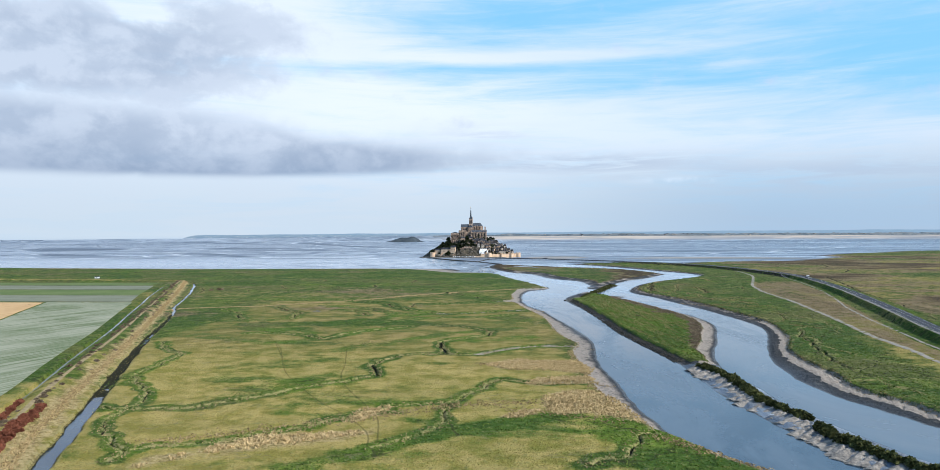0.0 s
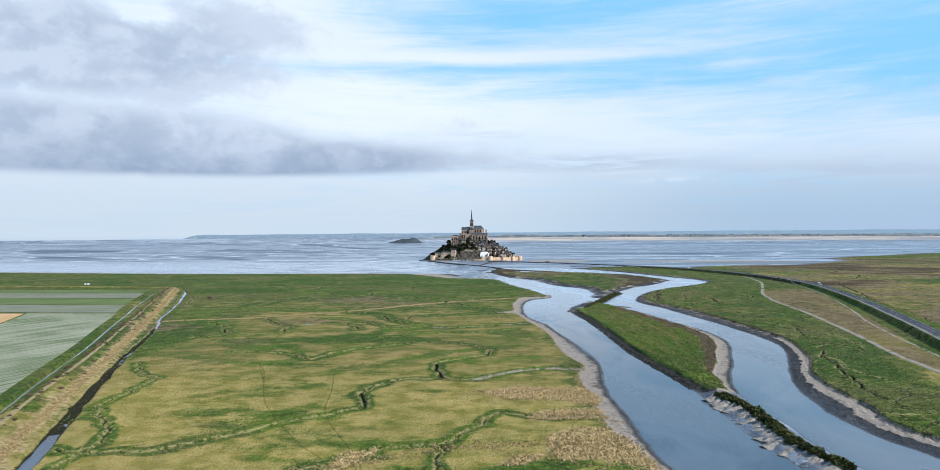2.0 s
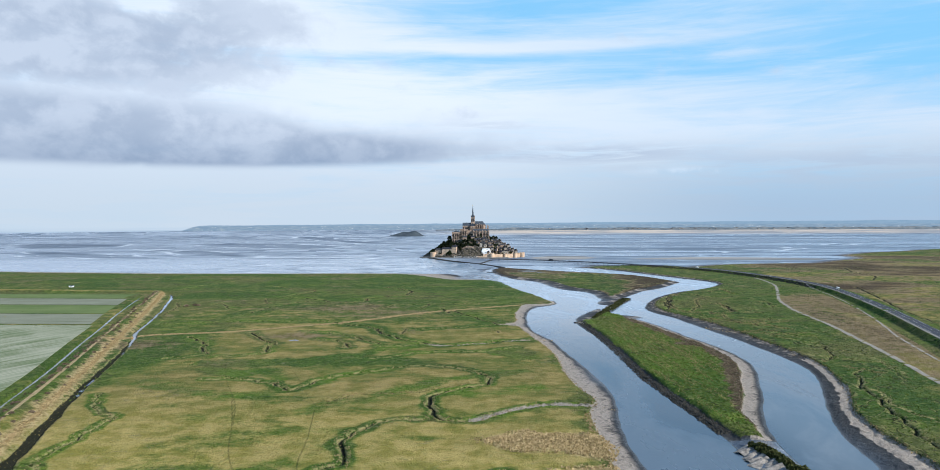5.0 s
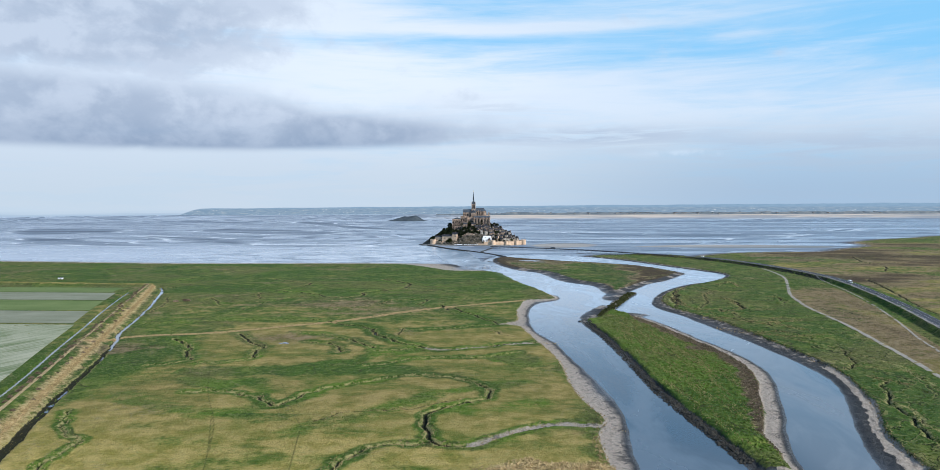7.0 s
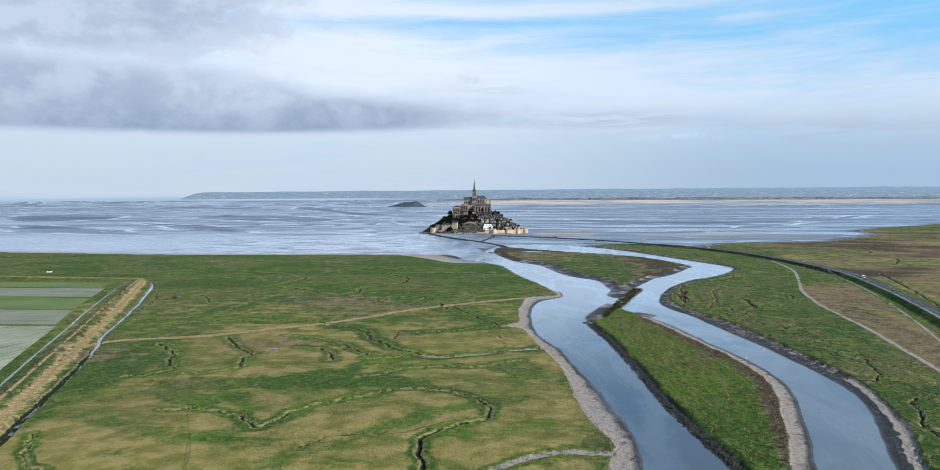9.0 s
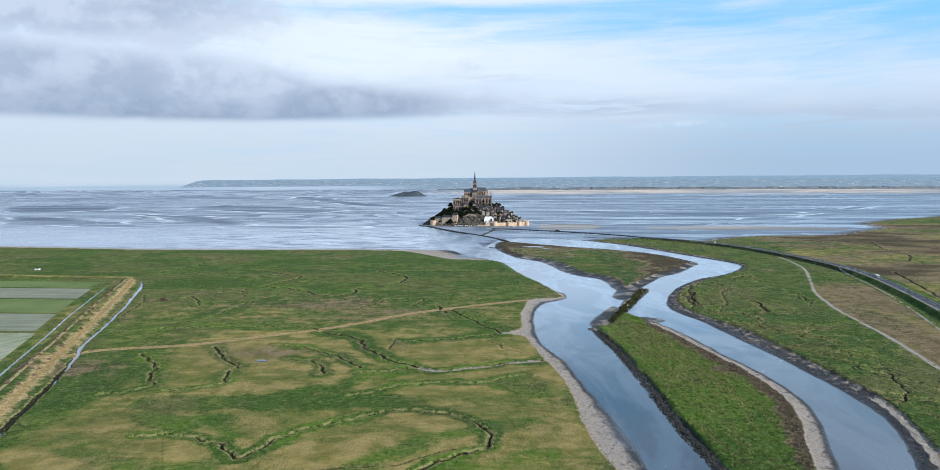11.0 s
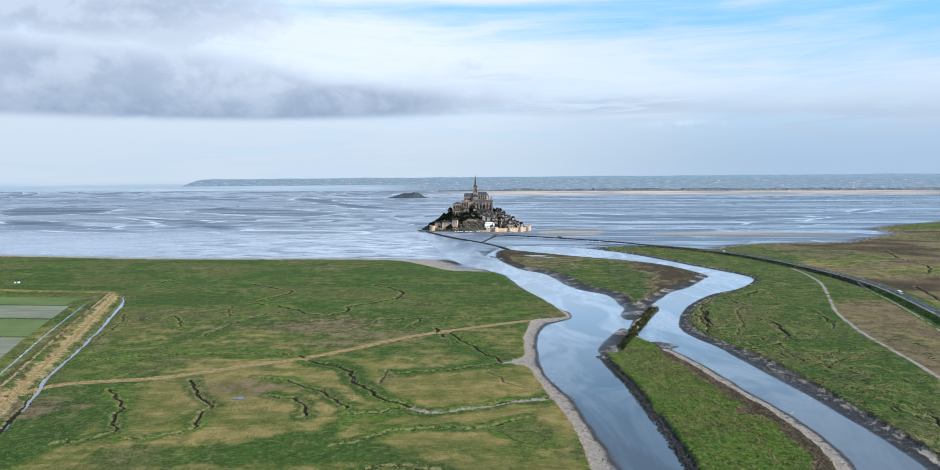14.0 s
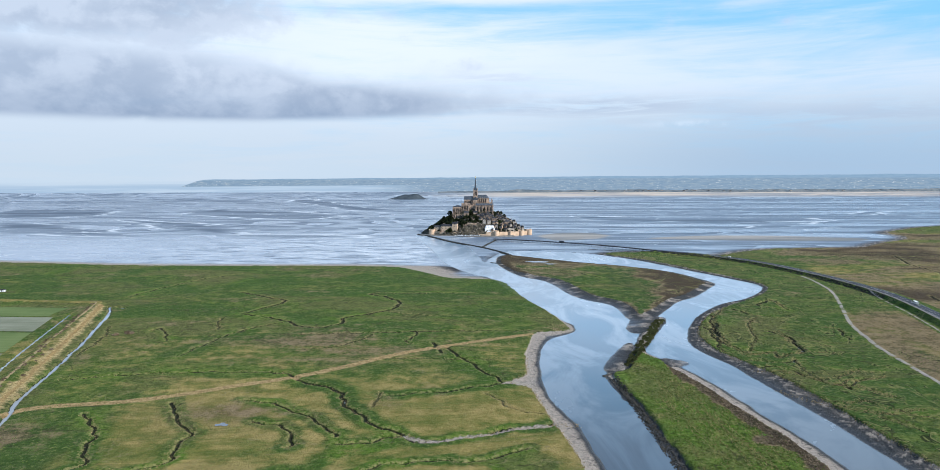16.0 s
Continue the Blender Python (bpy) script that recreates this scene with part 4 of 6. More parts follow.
    x, y = q.T
    # raised road, sea dyke, reed berm, ditches
    road = away(q, smooth(ROAD), 60)
    on_land = step(q[:, 1], 1690, 1600)
    z += 4.4 * (1 - step(road, 7.4, 13.5)) * on_land
    dyke, berm = away(q, smooth(DYKE), 60), away(q, smooth(BERM), 60)
    z += 3.0 * (1 - step(dyke, 2.0, 11)) + 0.8 * (1 - step(berm, 1, 6))
    stream, canal = away(q, meander(STREAM, 0.5, 2), 60), away(q, smooth(CANAL), 60)
    z -= np.where(y < 640, 1.7 + 0.7 * step(y, 360, 240), 2.3) * (1 - step(stream + 0.4 * rough(q, 9, 61), 0.3 + 1.5 * step(y, 620, 300) + 0.9 * step(y, 640, 720), 2.2 + 2.0 * step(y, 620, 300))) + 2.4 * (1 - step(canal, 0.4, 1.9))
    runnel = creek
    creek = np.minimum(creek, np.maximum(stream - 0.2 - 1.6 * step(y, 620, 300), 0))
    reed = np.maximum(reed, np.where(y < 1050, 5.5 - berm + 1.5 * rough(q, 12, 99), -30))
    # far sands climb very slightly towards the opposite shore
    z += 46.0 * np.clip((q[:, 1] - 4000) / 986, 0, 1) ** 3
    for c, r, dpt in (((-185, 668), 4.5, 0.4), ((48, 1488), 13, 0.3)):
        z -= dpt * (1 - step(np.hypot((q[:, 0] - c[0]) / 1.6, (q[:, 1] - c[1])), r * 0.6, r))
    path = np.minimum(away(q, smooth(PATHWAY), 40), 40)
    rut = np.full(len(q), 20.0)
    for line in RUTS:
        rut = np.minimum(rut, away(q, smooth(line), 20.0))
    # where the turf is dry and straw-coloured
    x, y = q.T
    dry = 1.0 * step(runnel, 2.5, 9) * (0.62 * step(y, 800, 700) + 0.38 * step(y, 600, 500)) * step(x, -275, -240) * step(x, 60, 30)
    dry += 0.42 * step(creek, 4, 14) * step(y, 560, 720) * step(y, 1000, 840) * step(x, 80, 20)
    dry -= 1.3 * (1 - step(np.hypot(x - 58, (y - 254) * 1.3), 9, 18))
    dry += 0.75 * (1 - step(np.abs(y - 300 - 0.10 * x), 5, 16)) * (x < 60) * (x > -130)
    dry -= 0.55 * (1 - step(np.abs(y - 585 - 0.05 * x), 6, 18)) * (x < 40) * (x > -230)
    dry -= 1.1 * (1 - step(np.hypot((x - 8) / 1.3, y - 617), 8, 22)) + 0.5 * (1 - step(np.hypot(x + 190, y - 545), 12, 34))
    trk, rdl = smooth(TRACK), smooth(ROAD)
    between = step(x - np.interp(y, trk[::-1, 1], trk[::-1, 0]), -6, 4) * (x < np.interp(y, rdl[::-1, 1], rdl[::-1, 0])) * step(y + 40 * rough(q, 40, 81), 1120, 960) * (y > 60)
    dry += 1.0 * between * step(rough(q * np.array([1.0, 0.5]), 60, 82), -0.75, -0.2) + 0.7 * (x > 190) * step(y, 620, 420) * step(x - np.interp(y, trk[::-1, 1], trk[::-1, 0]), -34, -8)
    east = step(x - 350 - 0.13 * (y - 600), 25, 60) * step(y, 2400, 2000)
    dry += 0.62 * east * (0.9 + 1.2 * rough(q * np.array([0.5, 1.0]), 110, 21, 5))
    dry += 0.85 * (1 - step(berm, 1.5, 4.0)) + 0.6 * (1 - step(dyke, 2, 4)) * (y > 1040)
    dry += 1.2 * (1 - step(dyke, 3, 6)) * (y > 1040)
    dry += 0.5 * step(x, -70, -50) * step(x, 45, 30) * step(y, 545, 575) * step(y, 668, 655) * step(creek, 5, 12)
    dry = np.where(road < 24, -0.6, dry)
    dry += 0.45 * step(stream, 6, 14) * step(stream, 60, 40) * step(y, 520, 420) * (x > np.interp(y, *smooth(STREAM)[:60, ::-1].T)) * step(creek, 3, 8)
    dry += 0.28 * rough(q, 45, 31) * (turf > 0)
    brown = 0.9 * step(d_isle + 6 * step(y, 560, 460) + 4 * rough(q, 9, 98), 25, 18) * step(isle_in, -1, 1) * (x > 108 + 0.05 * (y - 400) + 16 * step(y, 580, 450)) * (y < 880) + 0.6 * (1 - step(np.hypot(x - 150, y - 655), 5, 11))
    brown += (d_upper > 0) * (1.15 * step(x + 30 * rough(q, 30, 53), 180, 240) + 0.8 * step(y + 60 * rough(q, 40, 54), 1360, 1520) + 0.85 * step(d_upper + 8 * rough(q, 14, 56), 28, 12) + 0.3 * rough(q, 16, 55)) + 0.25 * step(rough(q, 70, 51), 0.15, 0.6) * (y > 700) * (turf > 0) * (d_isle < 0)
    brown += east * (0.30 + 1.3 * rough(q * np.array([0.4, 1.0]), 80, 52, 6))
    brown = np.where(road < 24, -1.0, brown)
    brown += (0.26 + 0.35 * rough(q * np.array([0.5, 1.3]), 40, 84)) * np.exp(-((x + 170) / 190) ** 2 - ((y - 880) / 75) ** 2) * (d_isle < 0) * (turf > 0) + 0.4 * np.exp(-((x + 190) / 45) ** 2 - ((y - 690) / 22) ** 2) + 0.5 * np.exp(-((x + 320) / 40) ** 2 - ((y - 640) / 24) ** 2)
    brown += between * (0.40 + 0.30 * rough(q * np.array([1.0, 0.4]), 30, 83, 4))
    brown = np.where(road < 24, -1.0, brown)
    band = runnel + 5.0 * rough(q, 26, 72, 3) - 1.0
    swale = np.full(len(q), 40.0)
    for c in SWALES:
        swale = np.minimum(swale, away(q, smooth(c), 40.0))
    swale = 1 - step(swale * (0.7 + 0.3 * step(y, 350, 250)) + 4.0 * rough(q, 20, 74, 3), 2, 10)
    dry -= 0.55 * swale
    lush = np.where(y < 620, 1 - step(band, 2, 10), 0.7 * (1 - step(band, 1.0, 6.5)))
    lush = np.maximum(lush, np.where((isle_in > 0) & (brown < 0.3), 0.85 + 0.4 * rough(q, 18, 73), 0)) + 0.8 * (road < 22) * (x > np.interp(y, [400, 616, 875, 1140, 1235, 1465], [306, 356, 432, 485, 484, 438])) + 0.5 * step(rough(q, 90, 71, 4), 0.25, 0.6) * (y > 700) + 0.9 * step(y, 345, 270) * (x < 100)
    lush = np.maximum(lush, 0.95 * swale)
    lush = np.maximum(lush, 1 - step(np.hypot(x - 56, (y - 252) * 1.3), 8, 17))
    deep = np.where((x > 150) & (d_isle < -3), 0.48, 0.0) * step(road, 16, 26) + 0.35 * step(y, 900, 1150) * (x < 100) + 0.55 * (d_upper > 0)
    dry -= 0.55 * step(rough(q * np.array([0.35, 1.4]) + q[:, ::-1] * np.array([0.3, 0.0]), 30, 44), -0.1, 0.35) * step(y, 380, 290) * (x < 90)
    # towards the camera's start the straw is broken by green swales
    dry -= 0.5 * step(rough(q * np.array([0.45, 1.3]), 26, 41), 0.05, 0.5) * (y < 480) * (x < 90)
    faces = np.arange(len(ys) * len(us)).reshape(len(ys), len(us))
    f = np.stack([faces[:-1, :-1], faces[:-1, 1:], faces[1:, 1:], faces[1:, :-1]], -1).reshape(-1, 4)
    me = bpy.data.meshes.new("ground")
    me.vertices.add(len(q))
    me.vertices.foreach_set("co", np.stack([x, y, z], 1).astype(np.float32).ravel())
    me.loops.add(len(f) * 4)
    me.loops.foreach_set("vertex_index", f.astype(np.int32).ravel())
    me.polygons.add(len(f))
    me.polygons.foreach_set("loop_start", np.arange(0, len(f) * 4, 4, dtype=np.int32))
    me.polygons.foreach_set("use_smooth", np.ones(len(f), bool))
    me.update(calc_edges=True)
    for key, v in (("grass", turf), ("shore", shore), ("creek", creek), ("dry", dry), ("path", path), ("brown", brown), ("rut", rut), ("rill", rill), ("reed", reed), ("bar", bar), ("sand", sand), ("deep", deep), ("lush", lush), ("bank", np.where((shoal > 0) | (d_upper > -2), 0.17 + 0.35 * rough(q, 12, 97), np.where((x > 150) & (d_isle < -3), np.where(y > 600, 0.02 + 0.22 * bank + 0.16 * (gullies > 0.3), 0.02 + 0.9 * step(bank + 0.12 * rough(q, 6, 91), 0.50, 0.64)), np.where(spit, 0.14 + 0.45 * step(humps, 0.0, 0.45) * step(d_isle, 1.5, 5), np.where((x < 118) & (d_isle > -4) & (y > 408), 0.0, np.where((creek < 4) & (shore > 12), 0.45, bank)))))), ("coast", away_from_land * (shore > 0))):
        me.attributes.new(key, "FLOAT", "POINT").data.foreach_set("value", v.astype(np.float32))
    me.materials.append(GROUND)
    GRID.update(ys=ys, us=us, half=half, z=z.reshape(len(ys), len(us)), turf=turf.reshape(len(ys), len(us)), dry=dry.reshape(len(ys), len(us)), brown=brown.reshape(len(ys), len(us)), shore=shore.reshape(len(ys), len(us)))
    return tagged(new("ground", me), "green and straw salt marsh, mud banks and wet tidal sand", "ground", kind="structure")


def obj(name, bm, mat, parent=None, label=""):
    me = bpy.data.meshes.new(name)
    bm.to_mesh(me)
    bm.free()
    me.materials.append(mat)
    ob = new(name, me)
    if parent:
        ob.parent = parent
    if label:
        ob["label"] = label
    return ob


part = obj
build_ground()
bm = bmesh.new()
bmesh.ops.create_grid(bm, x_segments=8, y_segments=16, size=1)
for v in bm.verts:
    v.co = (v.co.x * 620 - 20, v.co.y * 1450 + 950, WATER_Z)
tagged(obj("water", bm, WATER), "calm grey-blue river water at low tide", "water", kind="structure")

# ---- building blocks ----
def box(bm, x0, x1, y0, y1, z0, z1, top=1.0):
    v = []
    cx, cy = (x0 + x1) / 2, (y0 + y1) / 2
    for z, s in ((z0, 1.0), (z1, top)):
        for x, y in ((x0, y0), (x1, y0), (x1, y1), (x0, y1)):
            v.append(bm.verts.new((cx + (x - cx) * s, cy + (y - cy) * s, z)))
    for i in ((3, 2, 1, 0), (4, 5, 6, 7), (0, 1, 5, 4), (1, 2, 6, 5), (2, 3, 7, 6), (3, 0, 4, 7)):
        bm.faces.new([v[j] for j in i])
    return v


def gable(bm, x0, x1, y0, y1, z0, z1, along="x", over=0.6):
    """A pitched roof with thickness, ridge along x or y."""
    if along == "x":
        y0, y1, x0, x1 = y0 - over, y1 + over, x0 - over * 0.5, x1 + over * 0.5
        m = (y0 + y1) / 2
        pts = [(x0, y0, z0), (x1, y0, z0), (x1, y1, z0), (x0, y1, z0), (x0, m, z1), (x1, m, z1)]
        fs = ((0, 1, 5, 4), (2, 3, 4, 5), (1, 2, 5), (3, 0, 4), (3, 2, 1, 0))
    else:
        x0, x1, y0, y1 = x0 - over, x1 + over, y0 - over * 0.5, y1 + over * 0.5
        m = (x0 + x1) / 2
        pts = [(x0, y0, z0), (x1, y0, z0), (x1, y1, z0), (x0, y1, z0), (m, y0, z1), (m, y1, z1)]
        fs = ((3, 0, 4, 5), (1, 2, 5, 4), (0, 1, 4), (2, 3, 5), (3, 2, 1, 0))
    v = [bm.verts.new(p) for p in pts]
    for f in fs:
        bm.faces.new([v[i] for i in f])


def drum(bm, x, y, r0, r1, z0, z1, n=14):
    lo = [bm.verts.new((x + r0 * math.cos(2 * math.pi * k / n), y + r0 * math.sin(2 * math.pi * k / n), z0)) for k in range(n)]
    if r1 < 0.02:
        t = bm.verts.new((x, y, z1))
        for k in range(n):
            bm.faces.new((lo[k], lo[(k + 1) % n], t))
    else:
        hi = [bm.verts.new((x + r1 * math.cos(2 * math.pi * k / n), y + r1 * math.sin(2 * math.pi * k / n), z1)) for k in range(n)]
        for k in range(n):
            bm.faces.new((lo[k], lo[(k + 1) % n], hi[(k + 1) % n], hi[k]))
        bm.faces.new(hi)
    bm.faces.new(lo[::-1])


def made(fn, *a, **k):
    bm = bmesh.new()
    fn(bm, *a, **k)
    return bm


def thing(name, label, category, at=(0, 0, 0), turn=0.0, group="", scale=1.0):
    e = new(name)
    e.empty_display_size = 1
    e.matrix_basis = pose(*at, 0, 0, turn) @ Matrix.Scale(scale, 4)
    return tagged(e, label, category, group)


def crown(bm, rng, rx, ry, rz, cz, n, size):
    """Many small leaf clumps in a loose ball with gaps."""
    for _ in range(n):
        d = Vector((rng.gauss(0, 1), rng.gauss(0, 1), rng.gauss(0, 1) + 0.15)).normalized()
        r = 0.55 + 0.45 * rng.random() ** 0.6
        lump = 1 + 0.28 * math.sin(4 * d.x + 3 * d.y * 2 + 5 * d.z + rx)
        c = Vector((d.x * rx * r * lump, d.y * ry * r * lump, cz + d.z * rz * r * lump))
        u = Vector((rng.uniform(-1, 1), rng.uniform(-1, 1), rng.uniform(-1, 1))).normalized()
        w = u.cross(d + Vector((0.1, 0.2, 0.3))).normalized()
        s = size * rng.uniform(0.6, 1.4)
        tip = c + d * s * 0.9
        bm.faces.new([bm.verts.new(p) for p in (c - u * s, tip - w * s * 0.6, c + u * s)])
        bm.faces.new([bm.verts.new(p) for p in (c - w * s, c + w * s, tip + u * s * 0.5)])


def tree_kind(name, label, seed, h, r, leaf, group, n=110):
    rng = random.Random(seed)
    t = thing(name, label, "tree" if "tree" in name else "shrub", (0, 0, -900), 0, group)
    bm = bmesh.new()
    drum(bm, 0, 0, 0.05 * h, 0.025 * h, -0.6, h * 0.55, 7)
    for k in range(3):
        a = 2.1 * k + seed
        v0, v1 = Vector((0, 0, h * 0.35)), Vector((math.cos(a) * r * 0.5, math.sin(a) * r * 0.5, h * 0.62))
        s = Vector((-math.sin(a), math.cos(a), 0)) * 0.03 * h
        bm.faces.new([bm.verts.new(p) for p in (v0 - s, v0 + s, v1)])
        bm.faces.new([bm.verts.new(p) for p in (v0 + Vector((0, 0, 0.04 * h)), v0 - Vector((0, 0, 0.04 * h)), v1)])
    part("trunk", bm, BARK, t)
    bm = bmesh.new()
    crown(bm, rng, r, r, h * 0.42, h * 0.56, n, r * 0.34)
    crown(bm, rng, r * 0.6, r * 0.6, h * 0.25, h * 0.72 + 0.1 * r, n // 3, r * 0.3)
    part("crown", bm, leaf, t)
    return t


# ---- the mount ----
MX, MY = -96.0, 2133.0


def rock_z(x, y):
    r = math.hypot(x / 152, y / (118 if y < 0 else 105))
    n = noise.fractal(Vector((x, y, 0)) * 0.035, 0.8, 2.0, 5) * 5 + noise.fractal(Vector((x, y, 9)) * 0.11, 0.9, 2.1, 4) * 2.4
    z = 79 * (1 - r ** 1.3)
    return min(z, 74) + n * min(1, max(0, 1.05 - r) * 5) * (0.4 if r < 0.3 else 1) - 0.6


def build_rock():
    bm = bmesh.new()
    rings, n = 70, 260
    prev = None
    for i in range(rings + 1):
        row = []
        for k in range(n):
            a = 2 * math.pi * k / n
            r = 1.06 * i / rings
            x, y = 152 * r * math.cos(a), (118 if math.sin(a) < 0 else 105) * r * math.sin(a)
            row.append(bm.verts.new((x, y, max(rock_z(x, y), -2.5))))
        if prev:
            for k in range(n):
                bm.faces.new((prev[k], row[k], row[(k + 1) % n], prev[(k + 1) % n]))
        prev = row
    ob = obj("rock", bm, ROCK)
    ob.location = (MX, MY, 0)
    return tagged(ob, "steep granite tidal island with dark scrub on its slopes", "rock island", kind="structure")


def row_of(fn, name, places, mat, parent, label=""):
    """Alike parts on one shared mesh."""
    first = None
    for p in places:
        if first is None:
            first = part(name, made(fn), mat, parent, label)
            ob = first
        else:
            ob = new(name, first.data)
            ob.parent = parent
            if label:
                ob["label"] = label
        ob.location = p


def build_abbey():
    t = thing("abbey", "gothic granite abbey with a tall slate spire crowning the rock", "abbey", (MX, MY, 0))
    # south range, west ranges
    south = part("south_range", made(box, 2, 50, -36, -12, 38, 77), GRANITE, t)
    part("south_roof", made(gable, 2, 50, -36, -12, 77, 82), LEAD, t, "low lead-grey pitched roof")
    row_of(lambda bm: (box(bm, -1.3, 1.3, -3.0, 0.4, 0, 34), box(bm, -1.0, 1.0, -1.6, 0.4, 34, 39, 0.6)), "buttress", [(x, -36, 40) for x in (3.2, 12, 21, 30, 39, 48.6)], GRANITE, south)
    row_of(lambda bm: box(bm, -0.85, 0.85, -0.25, 0.3, 0, 11), "window", [(x, -36, 62) for x in (7.6, 16.5, 25.5, 34.5, 43.8)], DARK, south, "tall dark lancet window")
    row_of(lambda bm: box(bm, -0.8, 0.8, -0.25, 0.3, 0, 4), "window", [(x + s, -36, 50) for x in (7.6, 16.5, 25.5, 34.5, 43.8) for s in (-1.8, 1.8)], DARK, south, "small dark window")
    bm = bmesh.new()
    box(bm, -61, -37, -32, -2, 34, 73)
    box(bm, -37, -14, -30, -4, 36, 82)
    box(bm, -14, 3, -28, -8, 36, 78)
    west = part("west_range", bm, GRANITE, t)
    row_of(lambda bm: box(bm, -1.2, 1.2, -3.4, 0.5, 0, 32, 0.8), "buttress", [(x, -32, 38) for x in (-60, -54, -48, -42, -37.5)], GRANITE, west)
    row_of(lambda bm: box(bm, -1.3, 1.3, -3.6, 0.5, 0, 40, 0.8), "buttress", [(x, -30, 38) for x in (-31, -24, -17)], GRANITE, west)
    row_of(lambda bm: box(bm, -0.75, 0.75, -0.25, 0.3, 0, 6), "window", [(x, -32, z) for x in (-57, -51, -45, -40) for z in (48, 60)] + [(x, -30, z) for x in (-34, -27.5, -20.5) for z in (54, 68)] + [(x, -28, 62) for x in (-10, -4)], DARK, west, "dark arched window")
    part("west_roof", made(gable, -61, -37, -32, -2, 73, 77, "y"), LEAD, t, "low lead-grey pitched roof")
    bm = bmesh.new()
    box(bm, -60, -34, -46, -32, 24, 52)
    box(bm, -56, -40, -52, -46, 18, 42)
    low = part("lower_range", bm, GRANITE, t)
    row_of(lambda bm: box(bm, -1.1, 1.1, -1.8, 0.4, 0, 24, 0.75), "buttress", [(x, -46, 27) for x in (-59, -52.5, -46, -39.5, -35)], GRANITE, low)
    row_of(lambda bm: box(bm, -1.0, 1.0, -0.25, 0.3, 0, 7), "window", [(x, -46, z) for x in (-55.7, -49.2, -42.7, -37.2) for z in (34, 44)], DARK, low, "dark arched opening")
    part("terrace_wall", made(box, -34, 52, -44, -38, 28, 44), GRANITE, t)
    # the church: nave, transept, choir
    nave = part("nave", made(box, -31, -6, -8, 8, 66, 92), GRANITE, t)
    part("nave_roof", made(gable, -31, -6, -8, 8, 92, 101), LEAD, t, "steep lead-grey church roof")
    row_of(lambda bm: box(bm, -0.8, 0.8, -0.25, 0.3, 0, 6), "window", [(x, -8, 82) for x in (-28, -23, -18, -13, -9)], DARK, nave, "round-headed dark window")
    part("transept", made(box, -6.5, 7, -18, 18, 66, 91), GRANITE, t)
    part("transept_roof", made(gable, -6.5, 7, -18, 18, 91, 100, "y"), LEAD, t)
    choir = part("choir", made(box, 7, 30, -8, 8, 66, 95), GRANITE, t)
    bm = bmesh.new()
    drum(bm, 30, 0, 8, 8, 66, 95, 12)
    part("apse", bm, GRANITE, choir)
    bm = bmesh.new()
    gable(bm, 7, 30, -8, 8, 95, 105)
    drum(bm, 30, 0, 8.4, 0.01, 95, 105, 12)
    part("choir_roof", bm, LEAD, t, "steep lead-grey church roof")
    bm = bmesh.new()
    box(bm, 7, 32, -15, 15, 66, 83)
    drum(bm, 32, 0, 15, 15, 66, 83, 14)
    part("chapel_ring", bm, GRANITE, choir)

    def pinnacle(bm):
        box(bm, -0.9, 0.9, -0.9, 0.9, 0, 13)
        drum(bm, 0, 0, 1.1, 0.01, 13, 19, 6)
        for sx, sy in ((-0.7, -0.7), (0.7, -0.7), (0.7, 0.7), (-0.7, 0.7)):
            drum(bm, sx, sy, 0.3, 0.01, 13, 15.6, 4)
    ring = [(10 + 5.2 * i, s * 14.5) for i in range(5) for s in (-1, 1)] + [(32 + 14.5 * math.cos(a), 14.5 * math.sin(a)) for a in (-1.2, -0.6, 0.0, 0.6, 1.2)]
    row_of(pinnacle, "pinnacle", [(x, y, 82 - 0.18 * max(0, x - 12)) for x, y in ring], GRANITE, choir)

    def flyer(bm):
        for k in range(6):
            a0, a1 = k / 6, (k + 1) / 6
            z0, z1 = 6.5 * math.sin(a0 * 1.5), 6.5 * math.sin(a1 * 1.5)
            y0, y1 = -6.4 + 6.4 * a0, -6.4 + 6.4 * a1
            v = [bm.verts.new(p) for x in (-0.4, 0.4) for p in ((x, y0, z0), (x, y1, z1), (x, y1, z1 + 1.2), (x, y0, z0 + 1.2))]
            for f in ((0, 1, 2, 3), (7, 6, 5, 4), (3, 2, 6, 7), (0, 4, 5, 1)):
                bm.faces.new([v[i] for i in f])
    row_of(flyer, "flying_buttress", [(10 + 5.2 * i, -8, 86) for i in range(5)], GRANITE, choir)
    row_of(lambda bm: box(bm, -0.9, 0.9, -0.25, 0.3, 0, 8), "window", [(12.6 + 5.2 * i, -8, 85) for i in range(4)] + [(12.6 + 5.2 * i, -15, 72) for i in range(4)], DARK, choir, "tall dark lancet window")
    # crossing tower and spire
    tower = part("tower", made(box, -5.7, 5.7, -5.7, 5.7, 88, 117), GRANITE, t)
    row_of(lambda bm: box(bm, -0.9, 0.9, -0.25, 0.3, 0, 10), "belfry_opening", [(x, -5.7, 103) for x in (-3.2, 0, 3.2)], DARK, tower)
    row_of(lambda bm: (box(bm, -0.6, 0.6, -0.6, 0.6, 0, 3), drum(bm, 0, 0, 0.8, 0.01, 3, 7, 6)), "corner_pinnacle", [(x, y, 117) for x in (-5.2, 5.2) for y in (-5.2, 5.2)], GRANITE, tower)
    bm = bmesh.new()
    box(bm, -5.2, 5.2, -5.2, 5.2, 117, 127, 0.4)
    box(bm, -2.1, 2.1, -2.1, 2.1, 127, 130)
    drum(bm, 0, 0, 2.2, 0.45, 130, 152, 8)
    for k in range(4):
        a = math.pi / 4 + k * math.pi / 2
